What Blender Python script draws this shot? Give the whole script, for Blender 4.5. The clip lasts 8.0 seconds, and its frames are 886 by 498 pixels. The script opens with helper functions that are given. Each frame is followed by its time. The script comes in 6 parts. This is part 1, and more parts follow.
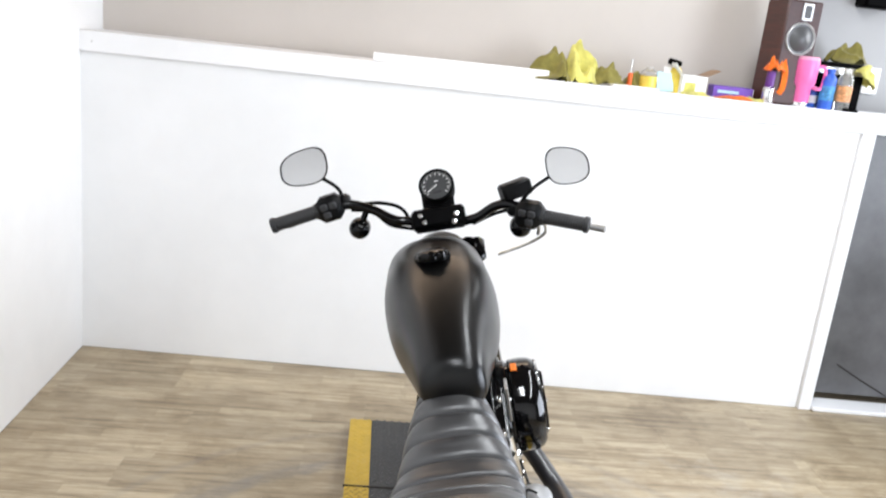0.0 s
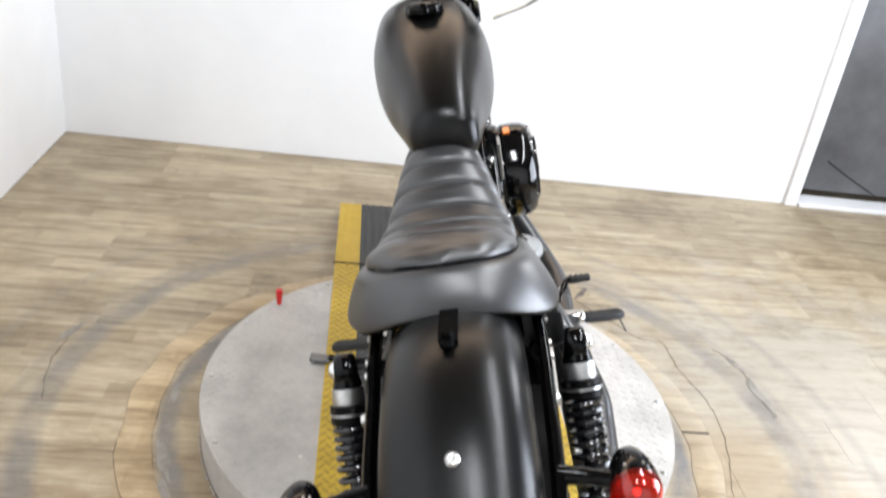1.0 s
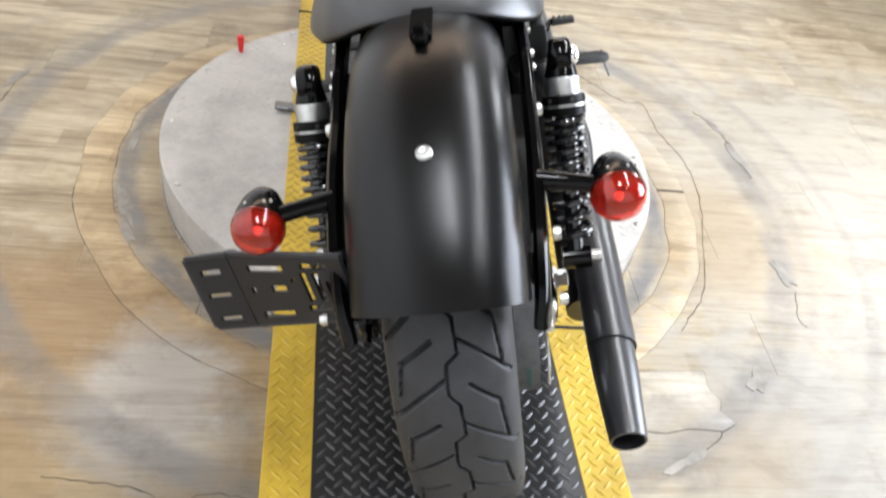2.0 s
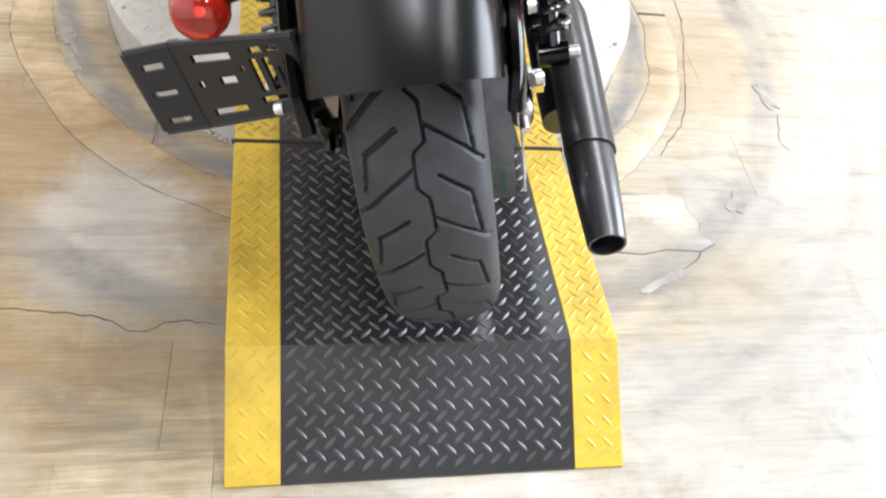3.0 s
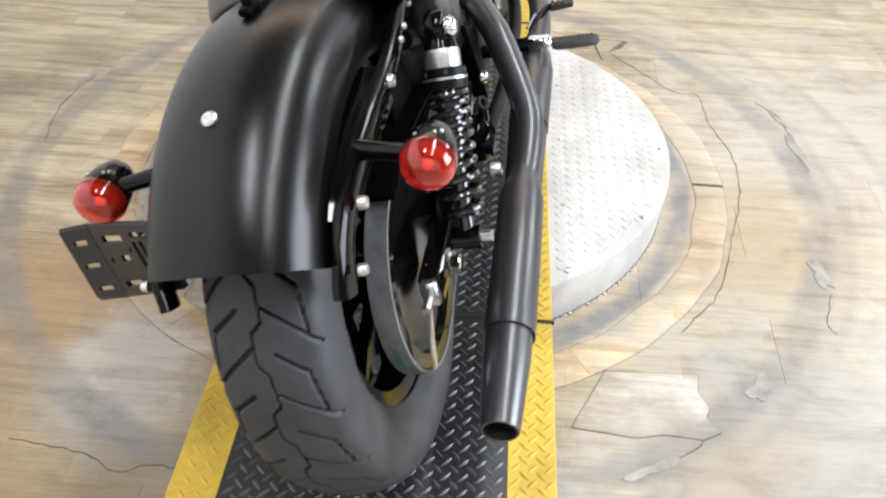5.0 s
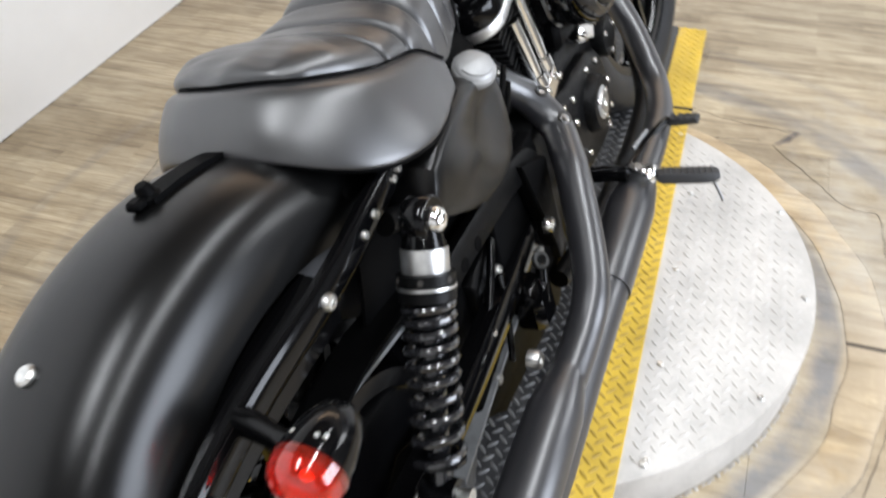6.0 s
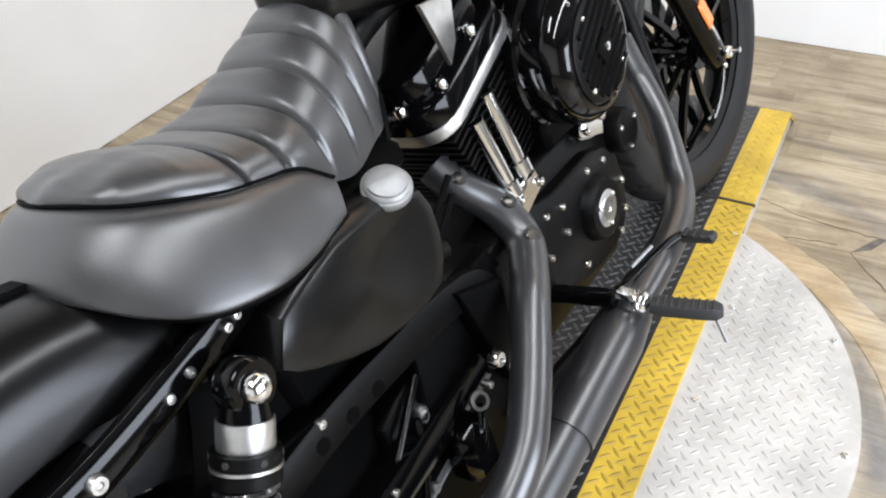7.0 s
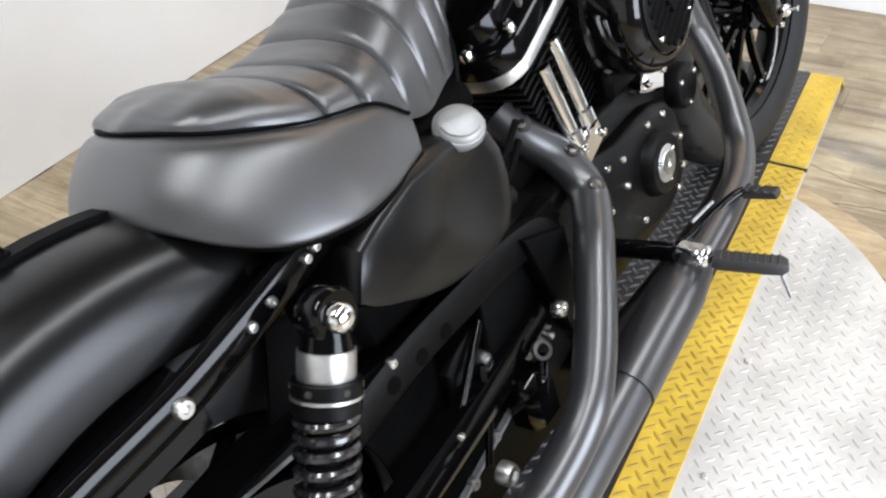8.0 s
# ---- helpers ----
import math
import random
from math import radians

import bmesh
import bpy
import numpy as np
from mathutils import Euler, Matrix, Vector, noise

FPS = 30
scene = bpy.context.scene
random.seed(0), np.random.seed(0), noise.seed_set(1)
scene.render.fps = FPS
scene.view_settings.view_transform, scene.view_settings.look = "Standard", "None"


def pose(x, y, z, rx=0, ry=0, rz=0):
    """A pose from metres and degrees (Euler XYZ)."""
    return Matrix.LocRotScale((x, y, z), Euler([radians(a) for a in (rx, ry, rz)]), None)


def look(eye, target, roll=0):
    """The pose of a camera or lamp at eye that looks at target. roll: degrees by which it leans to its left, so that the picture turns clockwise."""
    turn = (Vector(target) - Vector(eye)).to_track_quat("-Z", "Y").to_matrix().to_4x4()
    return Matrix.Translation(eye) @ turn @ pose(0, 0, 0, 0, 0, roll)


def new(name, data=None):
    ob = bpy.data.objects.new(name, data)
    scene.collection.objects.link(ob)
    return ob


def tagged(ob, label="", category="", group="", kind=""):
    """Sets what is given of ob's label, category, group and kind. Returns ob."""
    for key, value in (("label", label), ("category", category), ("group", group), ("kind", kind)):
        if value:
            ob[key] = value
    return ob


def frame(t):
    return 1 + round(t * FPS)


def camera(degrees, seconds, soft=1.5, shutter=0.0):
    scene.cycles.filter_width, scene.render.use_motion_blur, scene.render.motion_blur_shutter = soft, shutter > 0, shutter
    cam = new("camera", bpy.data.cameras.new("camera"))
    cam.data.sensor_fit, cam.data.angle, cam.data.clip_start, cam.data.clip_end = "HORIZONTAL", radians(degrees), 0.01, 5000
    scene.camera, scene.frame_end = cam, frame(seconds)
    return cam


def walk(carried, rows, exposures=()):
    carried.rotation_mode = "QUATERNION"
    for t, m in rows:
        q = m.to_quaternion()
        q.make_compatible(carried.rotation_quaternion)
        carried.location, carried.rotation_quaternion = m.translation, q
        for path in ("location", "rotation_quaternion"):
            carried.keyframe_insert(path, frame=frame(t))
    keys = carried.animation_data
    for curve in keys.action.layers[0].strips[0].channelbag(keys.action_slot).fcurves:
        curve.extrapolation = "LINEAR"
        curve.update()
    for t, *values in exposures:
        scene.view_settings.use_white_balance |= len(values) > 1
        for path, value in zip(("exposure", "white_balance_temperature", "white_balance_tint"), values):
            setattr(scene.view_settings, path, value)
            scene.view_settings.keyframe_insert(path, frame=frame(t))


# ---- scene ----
cam = camera(56.52, 8.0, soft=2.1, shutter=0.3)
PATH = [
    (0, look((-0.2854, -1.6934, 1.5242), (-0.1077, 0.2311, 1.0096), 6.326)),
    (0.5, look((-0.2834, -1.6930, 1.4820), (-0.0884, 0.1815, 0.8123), 6.305)),
    (1, look((-0.2745, -1.6978, 1.3970), (-0.0365, 0.0632, 0.4792), 7.898)),
    (1.5, look((-0.2675, -1.6955, 1.3258), (0.0057, -0.0588, 0.2093), 9.790)),
    (2, look((-0.2536, -1.6912, 1.2536), (0.0802, -0.2165, -0.0555), 11.563)),
    (2.2, look((-0.2515, -1.6974, 1.2300), (0.0890, -0.2715, -0.1305), 11.884)),
    (3.3, look((-0.2258, -1.7121, 1.1321), (0.1886, -0.5002, -0.4039), 13.869)),
    (3.5, look((-0.2264, -1.7194, 1.1301), (0.1777, -0.4918, -0.3962), 12.561)),
    (4, look((-0.2201, -1.7450, 1.1611), (0.1821, -0.4998, -0.3514), 9.320)),
    (4.5, look((-0.0636, -1.7500, 1.2004), (0.1071, -0.3444, -0.2121), 0.701)),
    (4.7, look((0.0434, -1.7545, 1.2244), (0.0915, -0.2463, -0.0883), 1.150)),
    (5.8, look((0.2631, -1.3590, 1.2474), (-0.1002, 0.0664, -0.1077), -2.398)),
    (6, look((0.3124, -1.2810, 1.2451), (-0.2085, 0.1322, -0.0707), -2.738)),
    (6.5, look((0.4322, -1.0886, 1.2283), (-0.3205, 0.2779, -0.0231), -2.148)),
    (7, look((0.4631, -1.0085, 1.2273), (-0.3485, 0.3343, -0.0129), -4.572)),
    (7.5, look((0.4606, -1.0099, 1.2141), (-0.3751, 0.3050, -0.0399), -4.686)),
    (8, look((0.4238, -1.0474, 1.1947), (-0.4192, 0.2387, -0.0842), -5.051)),
]
EXPOSURES = [(0.0, -0.05), (0.6, -0.02), (1.0, 0.02), (1.5, 0.12), (2.2, 0.24), (3.3, 0.38), (4.6, 0.24), (5.9, 0.0), (6.5, -0.06), (8.0, 0.03)]
walk(cam, PATH, exposures=EXPOSURES)

# world and lights: a white showroom, ceiling panels and a wide bank of light on the open side
world = bpy.data.worlds.new("world")
scene.world = world
world.use_nodes = True
world.node_tree.nodes["Background"].inputs["Color"].default_value = (0.75, 0.86, 1.0, 1)
world.node_tree.nodes["Background"].inputs["Strength"].default_value = 0.35


def area(name, eye, target, w, h, watts, colour):
    lamp = bpy.data.lights.new(name, "AREA")
    lamp.shape, lamp.size, lamp.size_y, lamp.energy, lamp.color = "RECTANGLE", w, h, watts, colour
    ob = new(name, lamp)
    ob.matrix_world = look(eye, target)
    return ob


LIGHT = 1.0
COOL = (0.965, 1.0, 1.045)
# a short and a long ceiling batten, a shop window, an added unseen front-right fill
area("batten_light", (-0.45, -1.6, 2.94), (-0.45, -1.6, 0.0), 0.15, 1.2, 34 * LIGHT, COOL)
area("batten_light", (0.8, -0.6, 2.94), (0.8, -0.6, 0.0), 0.12, 3.8, 80 * LIGHT, COOL)
area("shop_window_light", (2.98, -0.8, 1.4), (0.0, -0.8, 1.15), 2.2, 1.6, 145 * LIGHT, (0.91, 0.985, 1.12))
area("front_right_fill", (2.98, 1.5, 1.95), (0.0, 0.2, 1.0), 1.2, 0.9, 40 * LIGHT, COOL)
# added unseen warm fill that gives the tank its brown reflection
area("warm_tank_fill", (-0.5, 1.7, 2.3), (-0.3, -0.2, 1.2), 2.4, 0.3, 11 * LIGHT, (1.0, 0.72, 0.5))


# ---- materials ----
def material(name, colour, rough=0.5, metal=0.0, coat=0.0, spec=0.5):
    m = bpy.data.materials.new(name)
    m.use_nodes = True
    b = m.node_tree.nodes["Principled BSDF"]
    b.inputs["Base Color"].default_value = (*colour, 1)
    b.inputs["Roughness"].default_value = rough
    b.inputs["Metallic"].default_value = metal
    b.inputs["Coat Weight"].default_value = coat
    b.inputs["Coat Roughness"].default_value = 0.06
    b.inputs["Specular IOR Level"].default_value = spec
    return m


def node(m, kind, **values):
    n = m.node_tree.nodes.new(kind)
    for k, v in values.items():
        n.inputs[k.replace("_", " ")].default_value = v
    return n


def wire(m, a, out, b, inp):
    m.node_tree.links.new(a.outputs[out], b.inputs[inp])


def ramp(m, stops):
    n = m.node_tree.nodes.new("ShaderNodeValToRGB")
    e = n.color_ramp.elements
    while len(e) < len(stops):
        e.new(0.5)
    for k, (p, c) in enumerate(stops):
        e[k].position = p
        e[k].color = (*c, 1) if len(c) == 3 else c
    return n


def coords(m, kind="Object", scale=(1, 1, 1)):
    t = m.node_tree.nodes.new("ShaderNodeTexCoord")
    p = node(m, "ShaderNodeMapping")
    p.inputs["Scale"].default_value = scale
    wire(m, t, kind, p, "Vector")
    return p


def worn(m, scale=30, amount=0.3, bump=0.15, fine=400, stretch=(1, 1, 1), depth=0.001):
    """Two scales of noise: blotches in colour and roughness, fine grain in relief."""
    b = m.node_tree.nodes["Principled BSDF"]
    base = tuple(b.inputs["Base Color"].default_value)[:3]
    rough = b.inputs["Roughness"].default_value
    p = coords(m, scale=stretch)
    n1 = node(m, "ShaderNodeTexNoise", Scale=scale, Detail=5.0, Roughness=0.6)
    wire(m, p, "Vector", n1, "Vector")
    r = ramp(m, [(0.3, tuple(c * (1 - amount) for c in base)), (0.7, tuple(min(1, c * (1 + amount)) for c in base))])
    wire(m, n1, "Fac", r, "Fac")
    wire(m, r, "Color", b, "Base Color")
    rr = node(m, "ShaderNodeMapRange")
    rr.inputs["To Min"].default_value = rough * (1 - 0.35 * amount)
    rr.inputs["To Max"].default_value = min(1, rough * (1 + 0.5 * amount))
    wire(m, n1, "Fac", rr, "Value")
    wire(m, rr, "Result", b, "Roughness")
    n2 = node(m, "ShaderNodeTexNoise", Scale=fine, Detail=3.0)
    wire(m, p, "Vector", n2, "Vector")
    bp = node(m, "ShaderNodeBump", Strength=bump, Distance=depth)
    wire(m, n2, "Fac", bp, "Height")
    wire(m, bp, "Normal", b, "Normal")
    return m


denim = worn(material("satin_black_paint", (0.0016, 0.0016, 0.0016), 0.28, spec=0.32), 8, 0.12, 0.06, 900)
deep_gloss = material("deep_gloss_black", (0.0016, 0.0016, 0.0018), 0.08, 0.0, 0.15, 0.35)
gloss = material("gloss_black_enamel", (0.0015, 0.0015, 0.0017), 0.1, 0.0, 0.0, 0.22)
wrinkle = worn(material("wrinkle_black_casting", (0.0018, 0.0018, 0.0019), 0.4, spec=0.12), 60, 0.3, 0.35, 700)
pipe_black = worn(material("satin_black_exhaust", (0.015, 0.015, 0.0168), 0.33, 0.0, spec=1.0), 20, 0.12, 0.03, 700)
plastic = worn(material("black_plastic", (0.0014, 0.0014, 0.0015), 0.5, spec=0.03), 40, 0.2, 0.15, 500)
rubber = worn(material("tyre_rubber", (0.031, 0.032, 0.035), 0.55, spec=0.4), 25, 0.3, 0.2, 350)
# the same rubber with shade put into its colour, for the front tyre
shaded_rubber = worn(material("shaded_tyre_rubber", (0.012, 0.012, 0.013), 0.55, spec=0.3), 25, 0.3, 0.2, 350)
grip_rubber = worn(material("grip_rubber", (0.016, 0.016, 0.017), 0.6), 40, 0.2, 0.25, 600)
chrome = material("polished_chrome", (0.78, 0.78, 0.77), 0.12, 1.0)
zinc = worn(material("zinc_bolt", (0.62, 0.62, 0.6), 0.3, 1.0), 90, 0.25, 0.1, 600)
dull_steel = material("dull_steel", (0.22, 0.22, 0.22), 0.45, 1.0)
cast_alu = worn(material("machined_aluminium", (0.55, 0.55, 0.54), 0.36, 1.0), 70, 0.15, 0.1, 800)
blasted_alu = worn(material("blasted_aluminium", (0.29, 0.29, 0.288), 0.52, 0.6), 60, 0.1, 0.1, 800)
spring_black = material("spring_black", (0.008, 0.008, 0.009), 0.2, 0.0, 0.5)
red_lens = material("red_lens", (1.0, 0.055, 0.022), 0.06)
red_lens.node_tree.nodes["Principled BSDF"].inputs["Transmission Weight"].default_value = 0.9
red_lens.node_tree.nodes["Principled BSDF"].inputs["Coat Weight"].default_value = 1.0
red_lens.node_tree.nodes["Principled BSDF"].inputs["IOR"].default_value = 1.3
lens_reflector = worn(material("faceted_reflector", (0.92, 0.9, 0.86), 0.22, 0.75), 90, 0.1, 0.6, 160)
amber = material("amber_bulb", (1.0, 0.62, 0.3), 0.15, 0.3)
orange = material("orange_reflector", (0.9, 0.2, 0.02), 0.3, 0.0, 0.5)
mirror_glass = material("mirror_glass", (0.93, 0.94, 0.95), 0.02, 1.0)
dial_face = material("dial_face", (0.03, 0.03, 0.031), 0.4)
dial_white = material("dial_marking", (0.75, 0.75, 0.72), 0.5)
carrier_plastic = worn(material("grey_black_plastic", (0.007, 0.008, 0.01), 0.4, spec=0.4), 40, 0.25, 0.15, 500)
teal_print = material("belt_print", (0.03, 0.13, 0.11), 0.6)

leather = material("black_vinyl", (0.0145, 0.0143, 0.015), 0.37, spec=0.85)
leather.node_tree.nodes["Principled BSDF"].inputs["Coat Weight"].default_value = 0.3
leather.node_tree.nodes["Principled BSDF"].inputs["Coat Roughness"].default_value = 0.38
worn(leather, 18, 0.2, 0.22, 520, depth=0.0006)


def wall_paint(name, colour):
    m = worn(material(name, colour, 0.6), 3, 0.03, 0.08, 160)
    return m


white_wall = wall_paint("white_wall_paint", (0.83, 0.83, 0.825))
grey_lit_wall = wall_paint("grey_lit_wall_paint", (0.36, 0.36, 0.365))
grey_wall = wall_paint("grey_wall_paint", (0.2, 0.195, 0.19))
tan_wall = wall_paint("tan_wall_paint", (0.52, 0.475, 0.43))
white_trim = wall_paint("white_gloss_trim", (0.84, 0.84, 0.84))
ceiling_paint = wall_paint("ceiling_paint", (0.09, 0.075, 0.062))
dark_sheet = worn(material("dark_grey_sheet", (0.1, 0.1, 0.104), 0.35), 4, 0.35, 0.05, 80)


def plate_paint(name, colour, rough, wear, metal=0.0, scuff=0.5):
    """Painted tread plate, scuffed through in patches."""
    m = material(name, colour, rough, metal)
    b = m.node_tree.nodes["Principled BSDF"]
    p = coords(m)
    n1 = node(m, "ShaderNodeTexNoise", Scale=7.0, Detail=8.0, Roughness=0.7)
    n2 = node(m, "ShaderNodeTexNoise", Scale=120.0, Detail=4.0)
    wire(m, p, "Vector", n1, "Vector")
    wire(m, p, "Vector", n2, "Vector")
    r1 = ramp(m, [(0.36, tuple(c * 0.72 for c in colour)), (0.6, colour), (0.6 + 0.25 * scuff, wear)])
    wire(m, n1, "Fac", r1, "Fac")
    wire(m, r1, "Color", b, "Base Color")
    rr = node(m, "ShaderNodeMapRange")
    rr.inputs["To Min"].default_value, rr.inputs["To Max"].default_value = rough * 0.75, rough * 1.3
    wire(m, n2, "Fac", rr, "Value")
    wire(m, rr, "Result", b, "Roughness")
    bp = node(m, "ShaderNodeBump", Strength=0.18, Distance=0.001)
    wire(m, n2, "Fac", bp, "Height")
    wire(m, bp, "Normal", b, "Normal")
    return m


black_tread = plate_paint("black_tread_mat", (0.02, 0.02, 0.021), 0.36, (0.052, 0.05, 0.048), scuff=0.6)
worn_black_bars = plate_paint("scuffed_black_bars", (0.07, 0.07, 0.07), 0.34, (0.14, 0.137, 0.133), scuff=0.6)
yellow_tread = plate_paint("yellow_tread_border", (0.6, 0.4, 0.036), 0.45, (0.5, 0.37, 0.11), scuff=0.9)
yellow_bars = plate_paint("dirty_yellow_bars", (0.38, 0.25, 0.03), 0.44, (0.14, 0.1, 0.04), scuff=0.3)
silver_tread = plate_paint("aluminium_tread_plate", (0.53, 0.505, 0.47), 0.5, (0.41, 0.38, 0.345), 0.1)


def floor_wood(name, light, mid, dark, strips=True):
    """Printed laminate: narrow strips of differing tone, fine streaks, dirt and scuffed arcs round the turntable."""
    m = material(name, mid, 0.42)
    b = m.node_tree.nodes["Principled BSDF"]
    geo = m.node_tree.nodes.new("ShaderNodeNewGeometry")
    info = m.node_tree.nodes.new("ShaderNodeObjectInfo")

    def noise_at(src, out, scale, detail=5.0, rough=0.6, stretch=None, bend=0.0):
        n = node(m, "ShaderNodeTexNoise", Scale=scale, Detail=detail, Roughness=rough, Distortion=bend)
        if stretch:
            p = node(m, "ShaderNodeMapping")
            p.inputs["Scale"].default_value = stretch
            wire(m, src, out, p, "Vector")
            wire(m, p, "Vector", n, "Vector")
        else:
            wire(m, src, out, n, "Vector")
        return n

    def blend(a, aout, c, fac, fout, kind="MIX", amount=None):
        x = m.node_tree.nodes.new("ShaderNodeMix")
        x.data_type, x.blend_type = "RGBA", kind
        wire(m, a, aout, x, 6)
        if isinstance(c, tuple):
            x.inputs[7].default_value = (*c, 1)
        else:
            wire(m, c, "Color", x, 7)
        if amount is None:
            wire(m, fac, fout, x, "Factor")
        else:
            x.inputs["Factor"].default_value = amount
        return x

    shift = node(m, "ShaderNodeVectorMath")
    shift.operation = "MULTIPLY_ADD"
    wire(m, info, "Random", shift, 0)
    shift.inputs[1].default_value = (37.0, 11.0, 5.0)
    wire(m, geo, "Position", shift, 2)
    streak = noise_at(shift, "Vector", 1.0, 8.0, 0.62, (2.6, 34, 1) if strips else (30, 30, 1), 0.4)
    r1 = ramp(m, [(0.24, dark), (0.42, mid), (0.58, light), (0.72, mid), (0.85, dark)])
    wire(m, streak, "Fac", r1, "Fac")
    fine = noise_at(shift, "Vector", 1.0, 4.0, 0.6, (12, 210, 1) if strips else (80, 80, 1))
    r2 = ramp(m, [(0.3, (0.66, 0.61, 0.54)), (0.6, (1, 1, 1))])
    wire(m, fine, "Fac", r2, "Fac")
    last = blend(r1, "Color", r2, None, None, "MULTIPLY", 0.4)
    if strips:
        p = node(m, "ShaderNodeMapping")
        p.inputs["Rotation"].default_value = (0, 0, radians(1.9))
        wire(m, geo, "Position", p, "Vector")
        brick = node(m, "ShaderNodeTexBrick", Scale=1.0)
        brick.inputs["Color1"].default_value, brick.inputs["Color2"].default_value = (0.66, 0.62, 0.57, 1), (1.12, 1.12, 1.12, 1)
        brick.inputs["Mortar"].default_value = (0.6, 0.56, 0.5, 1)
        brick.inputs["Mortar Size"].default_value = 0.0006
        brick.inputs["Brick Width"].default_value, brick.inputs["Row Height"].default_value = 0.36, 0.0617
        brick.offset, brick.offset_frequency = 0.37, 2
        wire(m, p, "Vector", brick, "Vector")
        last = blend(last, 2, brick, None, None, "MULTIPLY", 0.62)
    tone = node(m, "ShaderNodeMapRange")
    tone.inputs["To Min"].default_value, tone.inputs["To Max"].default_value = 0.9, 1.1
    wire(m, info, "Random", tone, "Value")
    hue = node(m, "ShaderNodeHueSaturation")
    wire(m, last, 2, hue, "Color")
    wire(m, tone, "Result", hue, "Value")
    # ground-in dirt in blotches
    dirt = noise_at(geo, "Position", 2.3, 7.0, 0.68)
    rd = ramp(m, [(0.33, (0.46, 0.4, 0.33)), (0.45, (0.86, 0.83, 0.78)), (0.55, (1, 1, 1))])
    wire(m, dirt, "Fac", rd, "Fac")
    last = blend(hue, "Color", rd, None, None, "MULTIPLY", 0.75)
    # grey scuffed arcs left by the turntable's castors
    flat = node(m, "ShaderNodeVectorMath")
    flat.operation = "MULTIPLY_ADD"
    flat.inputs[1].default_value = (1, 1, 0)
    flat.inputs[2].default_value = (-RING_AT[0], -RING_AT[1], 0)
    wire(m, geo, "Position", flat, 0)
    rad = node(m, "ShaderNodeVectorMath")
    rad.operation = "LENGTH"
    wire(m, flat, "Vector", rad, 0)
    n3 = noise_at(geo, "Position", 5.0, 7.0, 0.72)
    wob = node(m, "ShaderNodeMath")
    wob.operation = "MULTIPLY_ADD"
    wire(m, n3, "Fac", wob, 0)
    wob.inputs[1].default_value = 0.05
    wire(m, rad, "Value", wob, 2)
    half = node(m, "ShaderNodeMath")
    half.operation = "MULTIPLY"
    half.inputs[1].default_value = 0.5
    wire(m, wob, "Value", half, 0)
    k = lambda v: (v, v, v)
    arcs = ramp(m, [(0.0, k(0)), (0.326, k(0)), (0.338, k(1)), (0.352, k(1)), (0.36, k(0)), (0.48, k(0)), (0.492, k(0.65)), (0.512, k(0.78)), (0.525, k(0.2)), (0.54, k(0.35)), (0.55, k(0)), (0.6, k(0)), (0.606, k(0.3)), (0.616, k(0.3)), (0.622, k(0))])
    wire(m, half, "Value", arcs, "Fac")
    patch = ramp(m, [(0.36, k(0.3)), (0.58, k(1))])
    wire(m, n3, "Fac", patch, "Fac")
    times = node(m, "ShaderNodeMath")
    times.operation = "MULTIPLY"
    wire(m, arcs, "Color", times, 0)
    wire(m, patch, "Color", times, 1)
    # worn places and other soft-edged pale, grey and brown tints
    for cx, cy, size, tint in TINT_PLACES:
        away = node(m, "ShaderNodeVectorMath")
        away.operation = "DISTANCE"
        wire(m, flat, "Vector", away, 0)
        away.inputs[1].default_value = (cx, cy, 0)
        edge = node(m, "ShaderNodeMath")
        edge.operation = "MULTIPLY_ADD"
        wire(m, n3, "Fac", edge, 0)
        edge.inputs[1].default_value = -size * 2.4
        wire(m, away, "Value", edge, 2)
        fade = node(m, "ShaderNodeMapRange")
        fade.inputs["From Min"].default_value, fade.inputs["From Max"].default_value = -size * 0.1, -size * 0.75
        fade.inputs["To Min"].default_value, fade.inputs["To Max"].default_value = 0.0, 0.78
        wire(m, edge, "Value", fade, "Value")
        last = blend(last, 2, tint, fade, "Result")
    last = blend(last, 2, (0.18, 0.172, 0.165), times, "Value")
    # the streaks run through the tinted places too
    rs = ramp(m, [(0.3, (0.66, 0.63, 0.59)), (0.47, (1, 1, 1)), (0.6, (1, 1, 1)), (0.78, (0.85, 0.84, 0.82))])
    wire(m, streak, "Fac", rs, "Fac")
    last = blend(last, 2, rs, None, None, "MULTIPLY", 0.5)
    last = blend(last, 2, r2, None, None, "MULTIPLY", 0.3)
    blotch = noise_at(geo, "Position", 7.0, 8.0, 0.7, (1, 1.6, 1), 0.6)
    rb2 = ramp(m, [(0.36, (0.68, 0.66, 0.62)), (0.47, (0.92, 0.905, 0.88)), (0.56, (1, 1, 1)), (0.68, (0.98, 0.96, 0.91))])
    wire(m, blotch, "Fac", rb2, "Fac")
    last = blend(last, 2, rb2, None, None, "MULTIPLY", 0.6)
    wire(m, last, 2, b, "Base Color")
    rr = node(m, "ShaderNodeMapRange")
    rr.inputs["To Min"].default_value, rr.inputs["To Max"].default_value = 0.24, 0.5
    wire(m, dirt, "Fac", rr, "Value")
    wire(m, rr, "Result", b, "Roughness")
    bp = node(m, "ShaderNodeBump", Strength=0.12, Distance=0.001)
    wire(m, fine, "Fac", bp, "Height")
    wire(m, bp, "Normal", b, "Normal")
    return m


